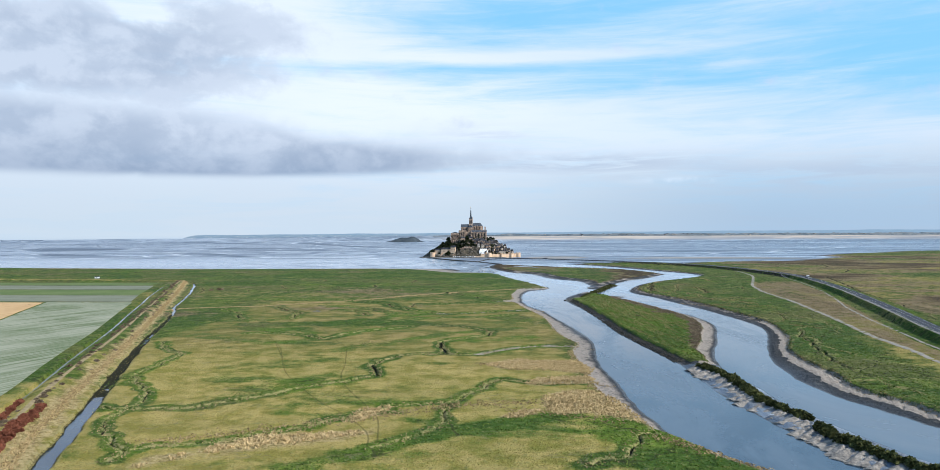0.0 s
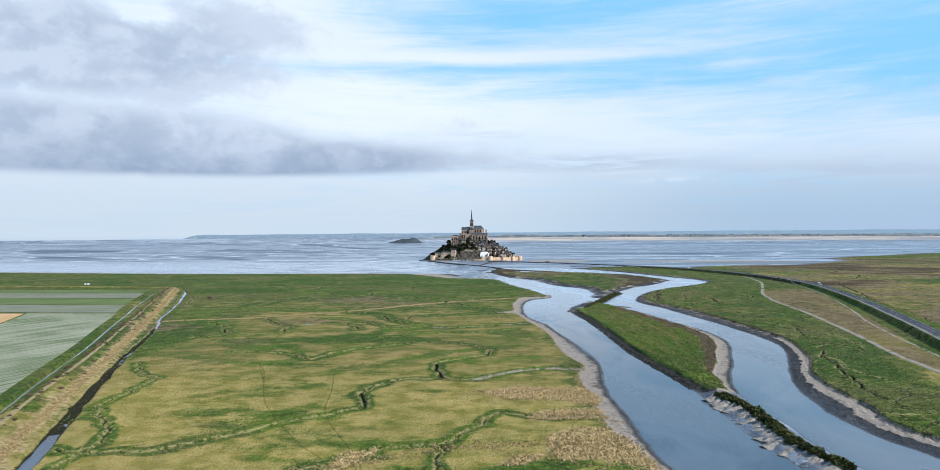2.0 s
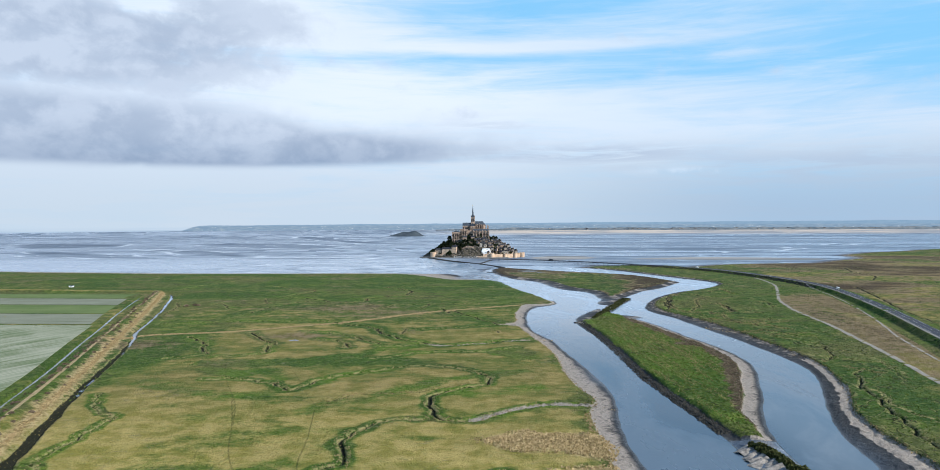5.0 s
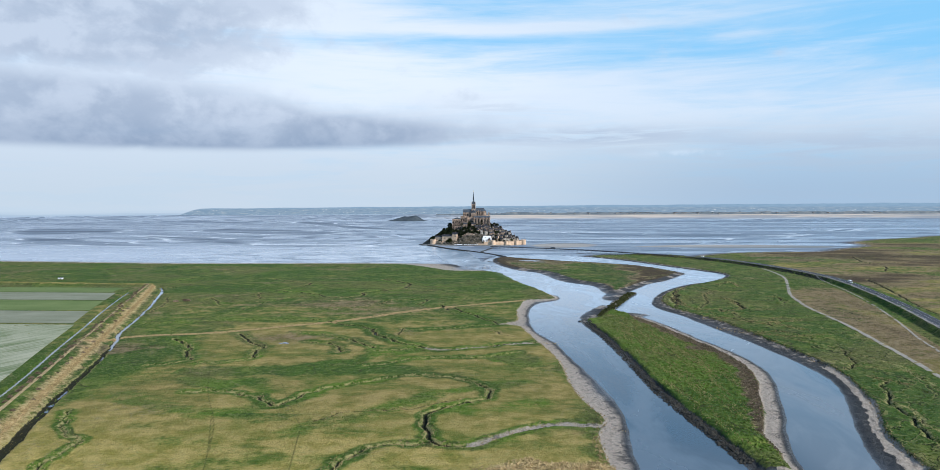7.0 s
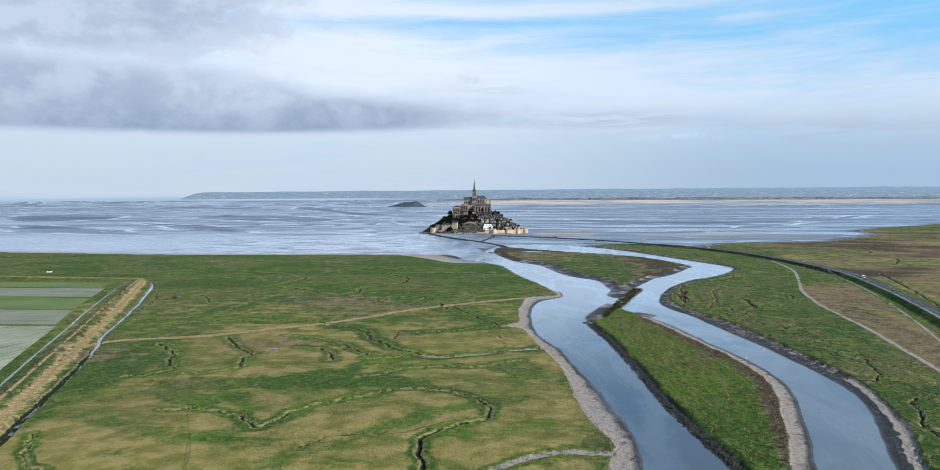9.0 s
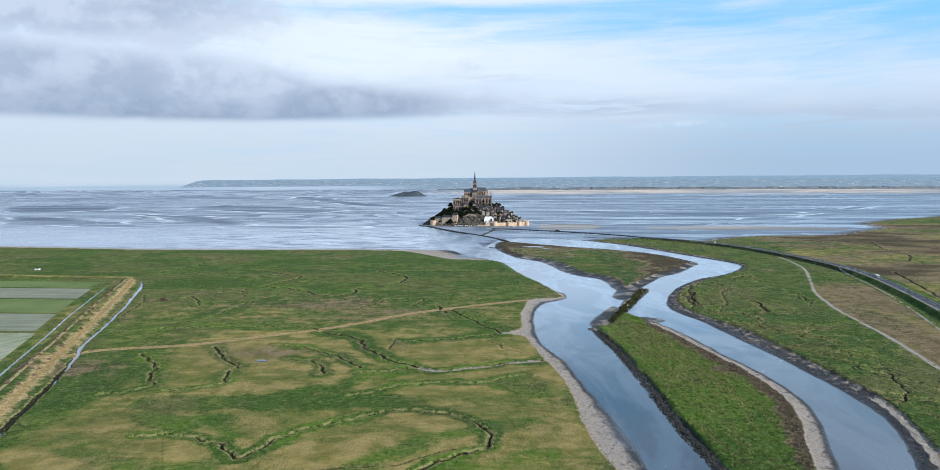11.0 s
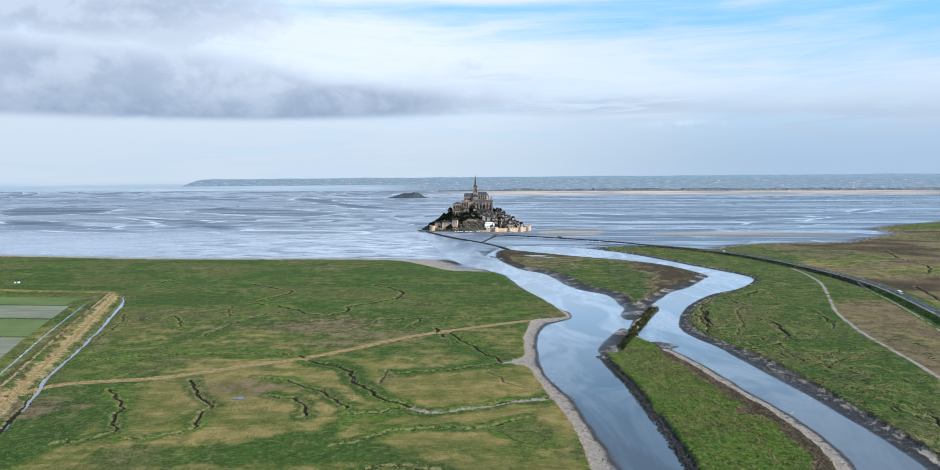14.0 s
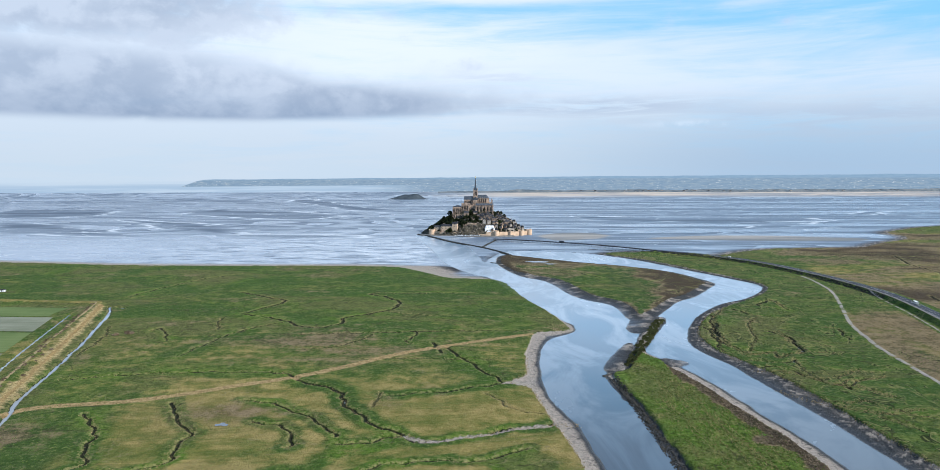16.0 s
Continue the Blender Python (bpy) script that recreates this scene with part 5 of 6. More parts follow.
        drum(bm, 2.0 * math.cos(a), 2.0 * math.sin(a), 0.5, 0.01, 126, 134, 5)
    spire = part("spire", bm, LEAD, t, "slender blue-grey leaded spire")
    part("finial", made(lambda bm: (drum(bm, 0, 0, 0.7, 0.5, 152, 154, 8), drum(bm, 0, 0, 0.5, 0.01, 154, 158, 6))), GILT, spire, "gilded finial")
    return t


def house_kind(seed, w, d, h, rh, wallmat, label):
    t = thing("house", label, "house", (0, 0, -900), 0, "village houses")
    wall = part("wall", made(box, -w / 2, w / 2, -d / 2, d / 2, -5, h), wallmat, t)
    bm = bmesh.new()
    gable(bm, -w / 2, w / 2, -d / 2, d / 2, h, h + rh, "x" if seed % 3 else "y", 0.5)
    roof = part("roof", bm, SLATE, t, "grey slate roof")
    part("chimney", made(box, w * 0.3, w * 0.3 + 1.1, -0.6, 0.6, h + rh * 0.4, h + rh + 1.4), GRANITE, roof)
    row_of(lambda bm: box(bm, -0.5, 0.5, -0.12, 0.2, 0, 1.5), "window", [(x, -d / 2, z) for x in (-w * 0.3, 0, w * 0.3) for z in ([h - 2.6, h - 5.6] if h > 6.5 else [h - 2.8])], DARK, wall)
    return t


GILT = worn("gilded_bronze", (0.5, 0.36, 0.10), (0.7, 0.52, 0.18), 0.5, 0.35)
build_rock()
build_abbey()
rng = random.Random(11)
KINDS = [house_kind(i, *spec) for i, spec in enumerate((
    (9, 7, 7, 4.2, PLASTER, "pale rendered village house with a steep slate roof"),
    (7, 6, 6, 4.6, GRANITE, "granite village house with a gabled slate roof"),
    (12, 7, 8, 4.4, GRANITE, "long granite village house with a slate roof"),
    (8, 8, 9, 5.0, PLASTER, "tall cream village house under grey slate"),
    (6, 6, 5, 3.8, PALE, "small sandstone-coloured village house with slate roof")))]


def on_rock(x, y):
    return max(rock_z(x, y), 0.4)


spots = []
for tries in range(4000):
    if len(spots) >= 74:
        break
    x, y = rng.uniform(12, 140), rng.uniform(-103, -34)
    r = math.hypot(x / 152, y / 118)
    if not 0.48 < r < 0.91 or (x < 60 and y > -50) or (8 < x < 46 and y < -76):
        continue
    if all(math.hypot((x - a) * 0.95, y - b) > 8.6 for a, b in spots):
        spots.append((x, y))
for i, (x, y) in enumerate(spots):
    k = KINDS[rng.randrange(5)]
    m = pose(MX + x, MY + y, on_rock(x, y) + 0.4, 0, 0, rng.uniform(-25, 25) + 18 * (x > 90))
    if i < 5:
        KINDS[i].matrix_basis = m
    else:
        copy_thing(k, m)


def wall_line(bm, pts, thick, z0, z1, merlon=0.0):
    """A standing wall along a line, with merlons on top."""
    p = [Vector((*a, 0)) for a in pts]
    for a, b in zip(p[:-1], p[1:]):
        d = (b - a).normalized()
        s = Vector((-d.y, d.x, 0)) * thick / 2
        v = [bm.verts.new(c + Vector((0, 0, z))) for z in (z0, z1) for c in (a - s, b - s, b + s, a + s)]
        for f in ((3, 2, 1, 0), (4, 5, 6, 7), (0, 1, 5, 4), (1, 2, 6, 5), (2, 3, 7, 6), (3, 0, 4, 7)):
            bm.faces.new([v[i] for i in f])
        if merlon:
            n = int((b - a).length / 2.6)
            for k in range(n):
                c = a + d * (k + 0.5) * 2.6
                v = [bm.verts.new(c + e + Vector((0, 0, z))) for z in (z1, z1 + merlon) for e in (-d * 0.8 - s, d * 0.8 - s, d * 0.8 - s * 0.3, -d * 0.8 - s * 0.3)]
                for f in ((4, 5, 6, 7), (0, 1, 5, 4), (1, 2, 6, 5), (2, 3, 7, 6), (3, 0, 4, 7)):
                    bm.faces.new([v[i] for i in f])


EAST = [(34, -113), (62, -112), (96, -100), (124, -82), (146, -56), (154, -28), (150, 10)]
t = thing("rampart", "sunlit pale granite rampart with battlements round the village", "rampart", (MX, MY, 0))
for a, b in zip(EAST[:-1], EAST[1:]):
    part("curtain_wall", made(wall_line, [a, b], 3.0, -2, 9.5, 1.3), PALE, t)


def rampart_tower(x, y, r, h, label):
    t = thing("rampart_tower", label, "tower", (MX + x, MY + y, -1), 0, "rampart towers")
    part("shaft", made(drum, 0, 0, r * 1.08, r, -1, h, 18), PALE, t)
    first = None
    for k in range(12):
        if first is None:
            ob = first = part("merlon", made(box, r - 0.9, r, -r * 0.15, r * 0.15, h - 0.05, h + 1.5), PALE, t)
        else:
            ob = new("merlon", first.data)
            ob.parent = t
        ob.rotation_euler.z = 2 * math.pi * k / 12


for spec in ((60, -114, 6.5, 14, "round granite rampart tower beside the gate"), (97, -102, 4.5, 12, "small round rampart tower on the wall"), (126, -84, 5, 12, "round granite tower at a bend of the rampart"),
             (147, -58, 7, 13, "broad round tower at the rampart's corner"), (-113, -76, 8.5, 15, "stout round granite tower by the water")):
    rampart_tower(*spec)
t = thing("west_rampart", "pale granite wall joining the tower to the barracks", "rampart", (MX, MY, 0))
for a, b, h in (((-113, -76), (-90, -88), 10), ((-90, -88), (-46, -99), 8), ((-46, -99), (-12, -107), 7), ((-12, -107), (34, -113), 5)):
    part("curtain_wall", made(wall_line, [a, b], 3.0, -2, h, 1.1 if h > 7 else 0.0), PALE, t)


def barracks(x, y, w, d, h, rh, turn, label):
    t = thing("barracks", label, "building", (MX + x, MY + y, on_rock(x, y) - 3), turn)
    wall = part("wall", made(box, -w / 2, w / 2, -d / 2, d / 2, -3, h), PALE, t)
    part("roof", made(gable, -w / 2, w / 2, -d / 2, d / 2, h, h + rh), SLATE, t)
    row_of(lambda bm: box(bm, -0.6, 0.6, -0.12, 0.2, 0, 2), "window", [(-w / 2 + 3 + 4 * i, -d / 2, z) for i in range(int(w // 4)) for z in (h - 3.4, h - 7.4)], DARK, wall)


barracks(-97, -76, 18, 9, 13, 4, -12, "sandy granite building with a slate roof beside the tower")
barracks(-69, -84, 34, 10, 14, 5, -10, "long sandy granite barracks with a slate roof")
barracks(-50, -88, 14, 10, 17, 5, -10, "taller pale granite building with slate roof")

# building under white sheeting
t = thing("wrapped_building", "large village building wrapped in white scaffold sheeting", "building", (MX + 42, MY - 93, 3), 8)
bm = bmesh.new()
box(bm, -13, 13, -7, 7, -3, 17)
box(bm, -12, 12, -6.6, 6.6, 17, 23, 0.82)
sheet_part = part("sheeting", bm, WHITE, t)
row_of(lambda bm: box(bm, -0.8, 0.8, -0.2, 0.2, 0, 2.4), "window", [(-10 + 4 * i, -7.05, z) for i in range(6) for z in (9.5, 4.5)], DARK, sheet_part)
row_of(lambda bm: box(bm, -0.7, 0.7, -0.3, 0.3, 0, 1.6), "dormer", [(-8 + 4 * i, -6.2, 18.6) for i in range(5)], DARK, sheet_part)

# terraces and garden walls on the slope below the abbey
rng = random.Random(5)
for i, (x0, x1, y) in enumerate(((6, 60, -56), (14, 44, -64), (-18, 20, -70), (-30, 8, -84), (46, 86, -58), (60, 96, -70))):
    t = thing("terrace_wall", "weathered granite retaining wall on the slope", "wall", (MX, MY, 0), 0, "terrace walls")
    bm = bmesh.new()
    for k in range(6):
        xa, xb = x0 + (x1 - x0) * k / 6, x0 + (x1 - x0) * (k + 1) / 6
        z = on_rock((xa + xb) / 2, y)
        wall_line(bm, [(xa, y), (xb, y)], 1.6, z - 6, z + 3.2 + rng.uniform(-0.6, 0.6))
    part("masonry", bm, GRANITE, t)
for x, y, w, h in ((24, -58, 14, 8), (38, -60, 9, 6), (2, -52, 10, 9), (-22, -56, 8, 7)):
    t = copy_thing(KINDS[2], pose(MX + x, MY + y, on_rock(x, y) + 1, 0, 0, rng.uniform(-8, 8)))

# boulders on the western slope
def boulder(bm, rng, x, y, z, r):
    q = [bm.verts.new((x + r * rng.uniform(0.6, 1.2) * math.cos(a) * c, y + r * rng.uniform(0.6, 1.2) * math.sin(a) * c, z + r * s * rng.uniform(0.5, 1.0))) for s, c in ((-0.5, 0.8), (0.35, 1.0)) for a in (0.3, 1.5, 2.8, 4.0, 5.3)]
    top = bm.verts.new((x, y, z + r * 0.9))
    for k in range(5):
        bm.faces.new((q[k], q[(k + 1) % 5], q[5 + (k + 1) % 5], q[5 + k]))
        bm.faces.new((q[5 + k], q[5 + (k + 1) % 5], top))


bm = bmesh.new()
for _ in range(900):
    x, y = rng.uniform(-150, 40), rng.uniform(-112, -20)
    r = math.hypot(x / 152, y / 118)
    if 0.4 < r < 0.99 and (x < -20 or y < -62):
        boulder(bm, rng, MX + x, MY + y, on_rock(x, y), rng.uniform(1.0, 3.4))
tagged(obj("boulders", bm, ROCKPALE), "grey lichened boulders and scree on the slope", "boulders", kind="stuff")

# trees of the mount
TREES = [tree_kind("tree", "dark evergreen tree clinging to the rock slope", i, 8 + i, 3.6 + 0.5 * i, SCRUB, "trees on the rock") for i in range(4)]
rng = random.Random(8)
count = 0
for tries in range(3000):
    x, y = rng.uniform(-140, 118), rng.uniform(-98, -30)
    r = math.hypot(x / 152, y / 118)
    grove = (x > 40 and r < 0.92 and rng.random() < 0.22) or (-62 < x < 30 and -80 < y < (-56 if x < -20 else -46)) or (x < -60 and 0.42 < r < 0.93 and rng.random() < 0.6) or (x > 40 and r < 0.6) or rng.random() < 0.05
    if not grove or r > 0.95 or (-8 < x < 34 and y < -78) or (18 < x < 60 and y < -60):
        continue
    m = pose(MX + x, MY + y, on_rock(x, y) - 0.8, 0, 0, rng.uniform(0, 360)) @ Matrix.Scale(rng.uniform(0.4, 0.95), 4)
    if count < 4:
        TREES[count].matrix_basis = m
    else:
        c = copy_thing(TREES[rng.randrange(4)], m)
        c.scale = m.to_scale()
    count += 1
    if count >= 330:
        break
for x, y, s in ((-70, -12, 1.5), (-88, -6, 1.0), (62, -16, 1.0), (70, -10, 1.1), (52, -40, 1.1), (80, -8, 0.8)):
    c = copy_thing(TREES[1], pose(MX + x, MY + y, on_rock(x, y) - 0.8))
    c.scale = (s, s, s)

# forecourt of stone, old dam
def ribbon(line, width, z, n=5, thick=0.0, drop=0.0):
    """A strip along a soft line; with thick, a bank whose sides slope down."""
    p = smooth(line, n)
    d = np.gradient(p, axis=0)
    d /= np.linalg.norm(d, axis=1)[:, None]
    s = np.stack([d[:, 1], -d[:, 0]], 1)
    bm = bmesh.new()
    offs = [(-width / 2, 0), (width / 2, 0)] if not thick else [(-width / 2 - drop, -thick), (-width / 2, 0), (width / 2, 0), (width / 2 + drop, -thick)]
    prev = None
    for c, e in zip(p, s):
        row = [bm.verts.new((c[0] + e[0] * o, c[1] + e[1] * o, z + h)) for o, h in offs]
        if prev:
            for k in range(len(row) - 1):
                bm.faces.new((prev[k], row[k], row[k + 1], prev[k + 1]))
        prev = row
    return bm


tagged(obj("dam", ribbon([(-250, 2080), (-222, 2043), (-146, 1882), (-63, 1746), (-13, 1640), (0, 1600)], 3.0, 0.9, 5, 2.6, 3.0), ROCKDARK), "dark wet stone dam across the sand", "dam", kind="structure")
tagged(obj("dam_branch", ribbon([(-63, 1746), (-50, 1830), (-36, 1915)], 3.0, 0.6, 5, 2.0, 2.5), ROCKDARK), "dark stone bank leading to the gate", "dam", kind="structure")
tagged(obj("forecourt", ribbon([(-236, 2064), (-214, 2050), (-170, 2038), (-110, 2020), (-40, 2008), (10, 2022)], 18, 1.6, 6, 4.0, 4.0), FORE), "grey stone forecourt below the walls", "forecourt", kind="structure")
# ---- polder fields west of the sea dyke ----
def field_material(name, a, b, turn, scale=0.35):
    m, nt, bs = material(name, b, 0.95)
    bs.inputs["Specular IOR Level"].default_value = 0.08
    at = node(nt, "NewGeometry").outputs["Position"]
    rows = fuzz(nt, stretched(nt, node(nt, "Mapping", None, Vector=at, Rotation=(0, 0, radians(turn))).outputs[0], scale, 0.006, 0.0), 1.0, 4, 0.7)
    blotch = fuzz(nt, at, 0.018, 4, 0.6)
    f = span(nt, maths(nt, "ADD", maths(nt, "MULTIPLY", rows, 0.6), maths(nt, "MULTIPLY", blotch, 0.4)), 0.36, 0.62)
    nt.links.new(mix(nt, f, a, b), bs.inputs["Base Color"])
    return m


canal_line = smooth(CANAL)


def canal_x(y):
    return float(np.interp(y, canal_line[:, 1], canal_line[:, 0]))


def field(y0, y1, off0, off1, mat, label, z):
    bm = bmesh.new()
    prev = None
    n = max(2, int((y1 - y0) / 12))
    for i in range(n + 1):
        y = y0 + (y1 - y0) * i / n
        xs = np.linspace(canal_x(y) - off0, canal_x(y) - off1, 14)
        row = [bm.verts.new((x, y + 0.02 * (canal_x(y) - x), z)) for x in xs]
        if prev:
            for k in range(13):
                bm.faces.new((prev[k + 1], row[k + 1], row[k], prev[k]))
        prev = row
    bmesh.ops.recalc_face_normals(bm, faces=bm.faces)
    bmesh.ops.solidify(bm, geom=bm.faces[:], thickness=0.25)
    tagged(obj("field", bm, mat), label, "field", "polder fields")


PLOUGH = field_material("pale_winter_crop", (0.11, 0.145, 0.066), (0.32, 0.32, 0.235), 21.5)
STUBBLE = field_material("orange_stubble", (0.44, 0.28, 0.13), (0.56, 0.38, 0.20), 21.5)
CROP = field_material("green_winter_wheat", (0.085, 0.125, 0.040), (0.14, 0.175, 0.065), 90)
FALLOW = field_material("grey_green_fallow", (0.135, 0.15, 0.10), (0.22, 0.225, 0.165), 90)
field(150, 746, 11, 112, PLOUGH, "pale grey-green field with drilled rows beside the ditch", 0.30)
field(150, 742, 115, 700, STUBBLE, "orange-brown stubble field", 0.30)
field(754, 829, 14, 700, FALLOW, "grey-green fallow field strip", 0.30)
field(834, 908, 14, 700, CROP, "bright green winter wheat strip", 0.30)
field(914, 982, 14, 700, FALLOW, "grey-green fallow field strip", 0.30)
field(988, 1036, 20, 700, CROP, "green winter wheat strip below the dyke", 0.30)

# ---- road, track, verge track ----
tagged(obj("road", ribbon(ROAD[2:], 11.0, 4.75, 6, 0.4, 0.3), ASPHALT), "blue-grey asphalt causeway road on a bank", "road", kind="structure")
tagged(obj("road_shoulder", ribbon([(x - 7.2, y - 1.5) for x, y in ROAD[3:]], 1.8, 4.7, 6, 0.4, 0.3), GRAVEL), "light grey footway along the road", "footway", kind="structure")
for k, off in enumerate((-4.6, 0.0, 4.6)):
    tagged(obj("road_line", ribbon([(x + off, y) for x, y in ROAD[3:]], 0.14, 4.78, 6), PAINT), "thin white painted line on the asphalt", "road marking", kind="structure")


def draped(line, width, lift, n=8):
    """A strip that follows the ground."""
    p = smooth(line, n)
    d = np.gradient(p, axis=0)
    d /= np.linalg.norm(d, axis=1)[:, None]
    s = np.stack([d[:, 1], -d[:, 0]], 1)
    bm = bmesh.new()
    prev = None
    for k in range(len(p)):
        w = width * (1 + 0.15 * math.sin(k * 1.7))
        e = np.array([p[k] + s[k] * o * w / 2 for o in (-1.25, -1, 0, 1, 1.25)])
        z = ground_at(e[:, 0], e[:, 1])
        zz = [min(z[0], z[1]) - 0.3, max(z[1], z[2]) + lift, z[2] + lift + 0.05, max(z[3], z[2]) + lift, min(z[4], z[3]) - 0.3]
        row = [bm.verts.new((e[i][0], e[i][1], zz[i])) for i in range(5)]
        if prev:
            for i in range(4):
                bm.faces.new((prev[i], row[i], row[i + 1], prev[i + 1]))
        prev = row
    return bm


tagged(obj("track", draped(TRACK, 3.6, 0.12), GRAVEL), "pale grey gravel track winding across the marsh", "track", kind="structure")
tagged(obj("verge_track", draped(VERGE, 2.0, 0.08), GRAVEL), "narrow pale track at the foot of the road bank", "track", kind="structure")
tagged(obj("dyke_track", draped([(a - 1, b) for a, b in DYKE[1:9]], 2.2, 0.08), STRAWPATH), "worn straw-coloured track along the dyke", "track", kind="structure")

# ---- bridge on slim piers ----
BRIDGE = [(-40, 1900), (40, 1862), (120, 1812), (186, 1765), (244, 1710), (301, 1647)]
t = thing("bridge", "long slender footbridge with dark deck on thin steel piers", "bridge", (0, 0, 0))
part("deck", ribbon(BRIDGE, 9.0, 4.4, 8, 1.3, -0.5), DECK, t)
curve = smooth(BRIDGE, 8)
for off in (-4.6, 4.6):
    d = np.gradient(curve, axis=0)
    d /= np.linalg.norm(d, axis=1)[:, None]
    side = curve + np.stack([d[:, 1], -d[:, 0]], 1) * off
    bm = bmesh.new()
    wall_line(bm, [tuple(p) for p in side], 0.12, 5.3, 5.5)
    wall_line(bm, [tuple(p) for p in side], 0.08, 4.75, 4.85)
    for p in side[::1]:
        box(bm, p[0] - 0.08, p[0] + 0.08, p[1] - 0.08, p[1] + 0.08, 4.3, 5.5)
    part("railing", bm, STEEL, t)
steps_along = np.concatenate([[0], np.cumsum(np.hypot(*np.diff(curve, axis=0).T))])
places = []
for s_at in np.arange(6, steps_along[-1] - 4, 11):
    px, py = np.interp(s_at, steps_along, curve[:, 0]), np.interp(s_at, steps_along, curve[:, 1])
    places += [(px + 1.9, py + 2.6, 0), (px - 1.9, py - 2.6, 0)]
row_of(lambda bm: drum(bm, 0, 0, 0.28, 0.28, -3, 4.0, 8), "pier", places, STEEL, t)


# ---- vehicles ----
def vehicle(kind, label, at, turn, L, W, H, paint, group):
    t = thing(kind, label, "bus" if kind == "shuttle_bus" else kind, at, turn, group)
    bm = bmesh.new()
    box(bm, -L / 2, L / 2, -W / 2, W / 2, 0.45, H * (0.98 if kind == "shuttle_bus" else 0.62))
    if kind != "shuttle_bus":
        box(bm, -L * 0.32, L * 0.28, -W * 0.46, W * 0.46, H * 0.62, H, 0.84)
    bmesh.ops.bevel(bm, geom=bm.edges[:], offset=0.12, segments=1, affect="EDGES")
    body = part("body", bm, paint, t)
    bm = bmesh.new()
    if kind == "shuttle_bus":
        box(bm, -L / 2 - 0.03, L / 2 + 0.03, -W / 2 - 0.03, W / 2 + 0.03, H * 0.52, H * 0.82)
    else:
        box(bm, -L * 0.30, L * 0.26, -W * 0.47, W * 0.47, H * 0.66, H * 0.92, 0.88)
    part("window_band", bm, DARK, body)
    row_of(lambda bm: (drum(bm, 0, 0, 0.5, 0.5, -0.15, 0.15, 12), bmesh.ops.rotate(bm, verts=bm.verts[:], cent=(0, 0, 0), matrix=Matrix.Rotation(radians(90), 3, "X"))), "wheel", [(x, y, 0.5) for x in (-L * 0.32, L * 0.32) for y in (-W / 2, W / 2)], TYRE, t)
    return t


vehicle("shuttle_bus", "white shuttle bus driving along the causeway road", (477, 1075, 4.75), 80, 11, 2.6, 3.2, WHITE, "")
vehicle("shuttle_bus", "dark shuttle bus standing on the bridge deck", (118, 1813, 4.4), -32, 12, 2.6, 3.3, STEEL, "")
vehicle("van", "white van on the causeway road", (405, 1527, 4.75), -55, 6, 2.1, 2.4, WHITE, "")
vehicle("car", "dark car on the causeway road", (452, 960, 4.75), 76, 4.4, 1.8, 1.5, STEEL, "")
rng = random.Random(3)
first = vehicle("van", "white delivery van parked on the forecourt", (MX - 30, MY - 121, 1.6), 20, 5.6, 2.1, 2.4, WHITE, "vans on the forecourt")
for k in range(11):
    copy_thing(first, pose(MX - 46 + 6.2 * k + rng.uniform(-1, 1), MY - 122 + rng.uniform(-5, 3), 1.6, 0, 0, rng.uniform(0, 180)))

# ---- shrubs: hedge on the weir, tamarisks on the spit, dyke scrub ----
rng = random.Random(21)
TAMARISK = [tree_kind("shrub", "dense dark green shrub on the muddy spit", 40 + i, 2.6 + 0.3 * i, 2.0 + 0.2 * i, BUSH, "shrubs on the spit", 90) for i in range(3)]


def plant(kinds, places, lo=0.75, hi=1.25):
    for i, (x, y) in enumerate(places):
        s = rng.uniform(lo, hi)
        m = pose(x, y, float(ground_at(x, y)[0]) - 0.25, 0, 0, rng.uniform(0, 360))
        if i < len(kinds) and kinds[i].location.z < -500:
            kinds[i].matrix_basis = m @ Matrix.Scale(s, 4)
        else:
            c = copy_thing(kinds[rng.randrange(len(kinds))], m)
            c.scale = (s, s, s)


def along(line, gap, jitter, lo=0.0, hi=1.0):
    p = smooth(line, 6)
    s = np.concatenate([[0], np.cumsum(np.hypot(*np.diff(p, axis=0).T))])
    return [(np.interp(a, s, p[:, 0]) + rng.gauss(0, jitter), np.interp(a, s, p[:, 1]) + rng.gauss(0, jitter)) for a in np.arange(s[-1] * lo, s[-1] * hi, gap)]


SPIT = [(113, 398), (119, 372), (119, 345), (119, 318), (122, 300), (126, 286)]
SPIT2 = [(124, 274), (126, 255), (132, 236), (141, 220), (158, 192), (178, 160)]
plant(TAMARISK, along([(x + 1, y) for x, y in SPIT], 1.9, 0.8) + along([(x + 3, y) for x, y in SPIT], 2.6, 0.7), 0.55, 0.95)
plant(TAMARISK, along([(x + 1, y) for x, y in SPIT2], 2.0, 0.8) + along([(x + 3, y) for x, y in SPIT2], 3.0, 0.7), 0.55, 0.95)
HEDGE = [tree_kind("hedge_shrub", "dark olive shrub in the hedge on the weir", 50 + i, 3.0, 2.6, HEDGEGREEN, "hedge on the weir", 90) for i in range(2)]
plant(HEDGE, along([(96, 818), (118, 880), (140, 940), (163, 1004)], 3.0, 1.0) + along([(100, 816), (124, 884), (146, 944), (166, 1002)], 3.2, 1.0), 0.4, 0.7)
RUSTY = [tree_kind("red_shrub", "leafless rust-red shrub on the dyke's flank", 60 + i, 2.6, 2.0, RUST, "red shrubs on the dyke", 110) for i in range(2)]
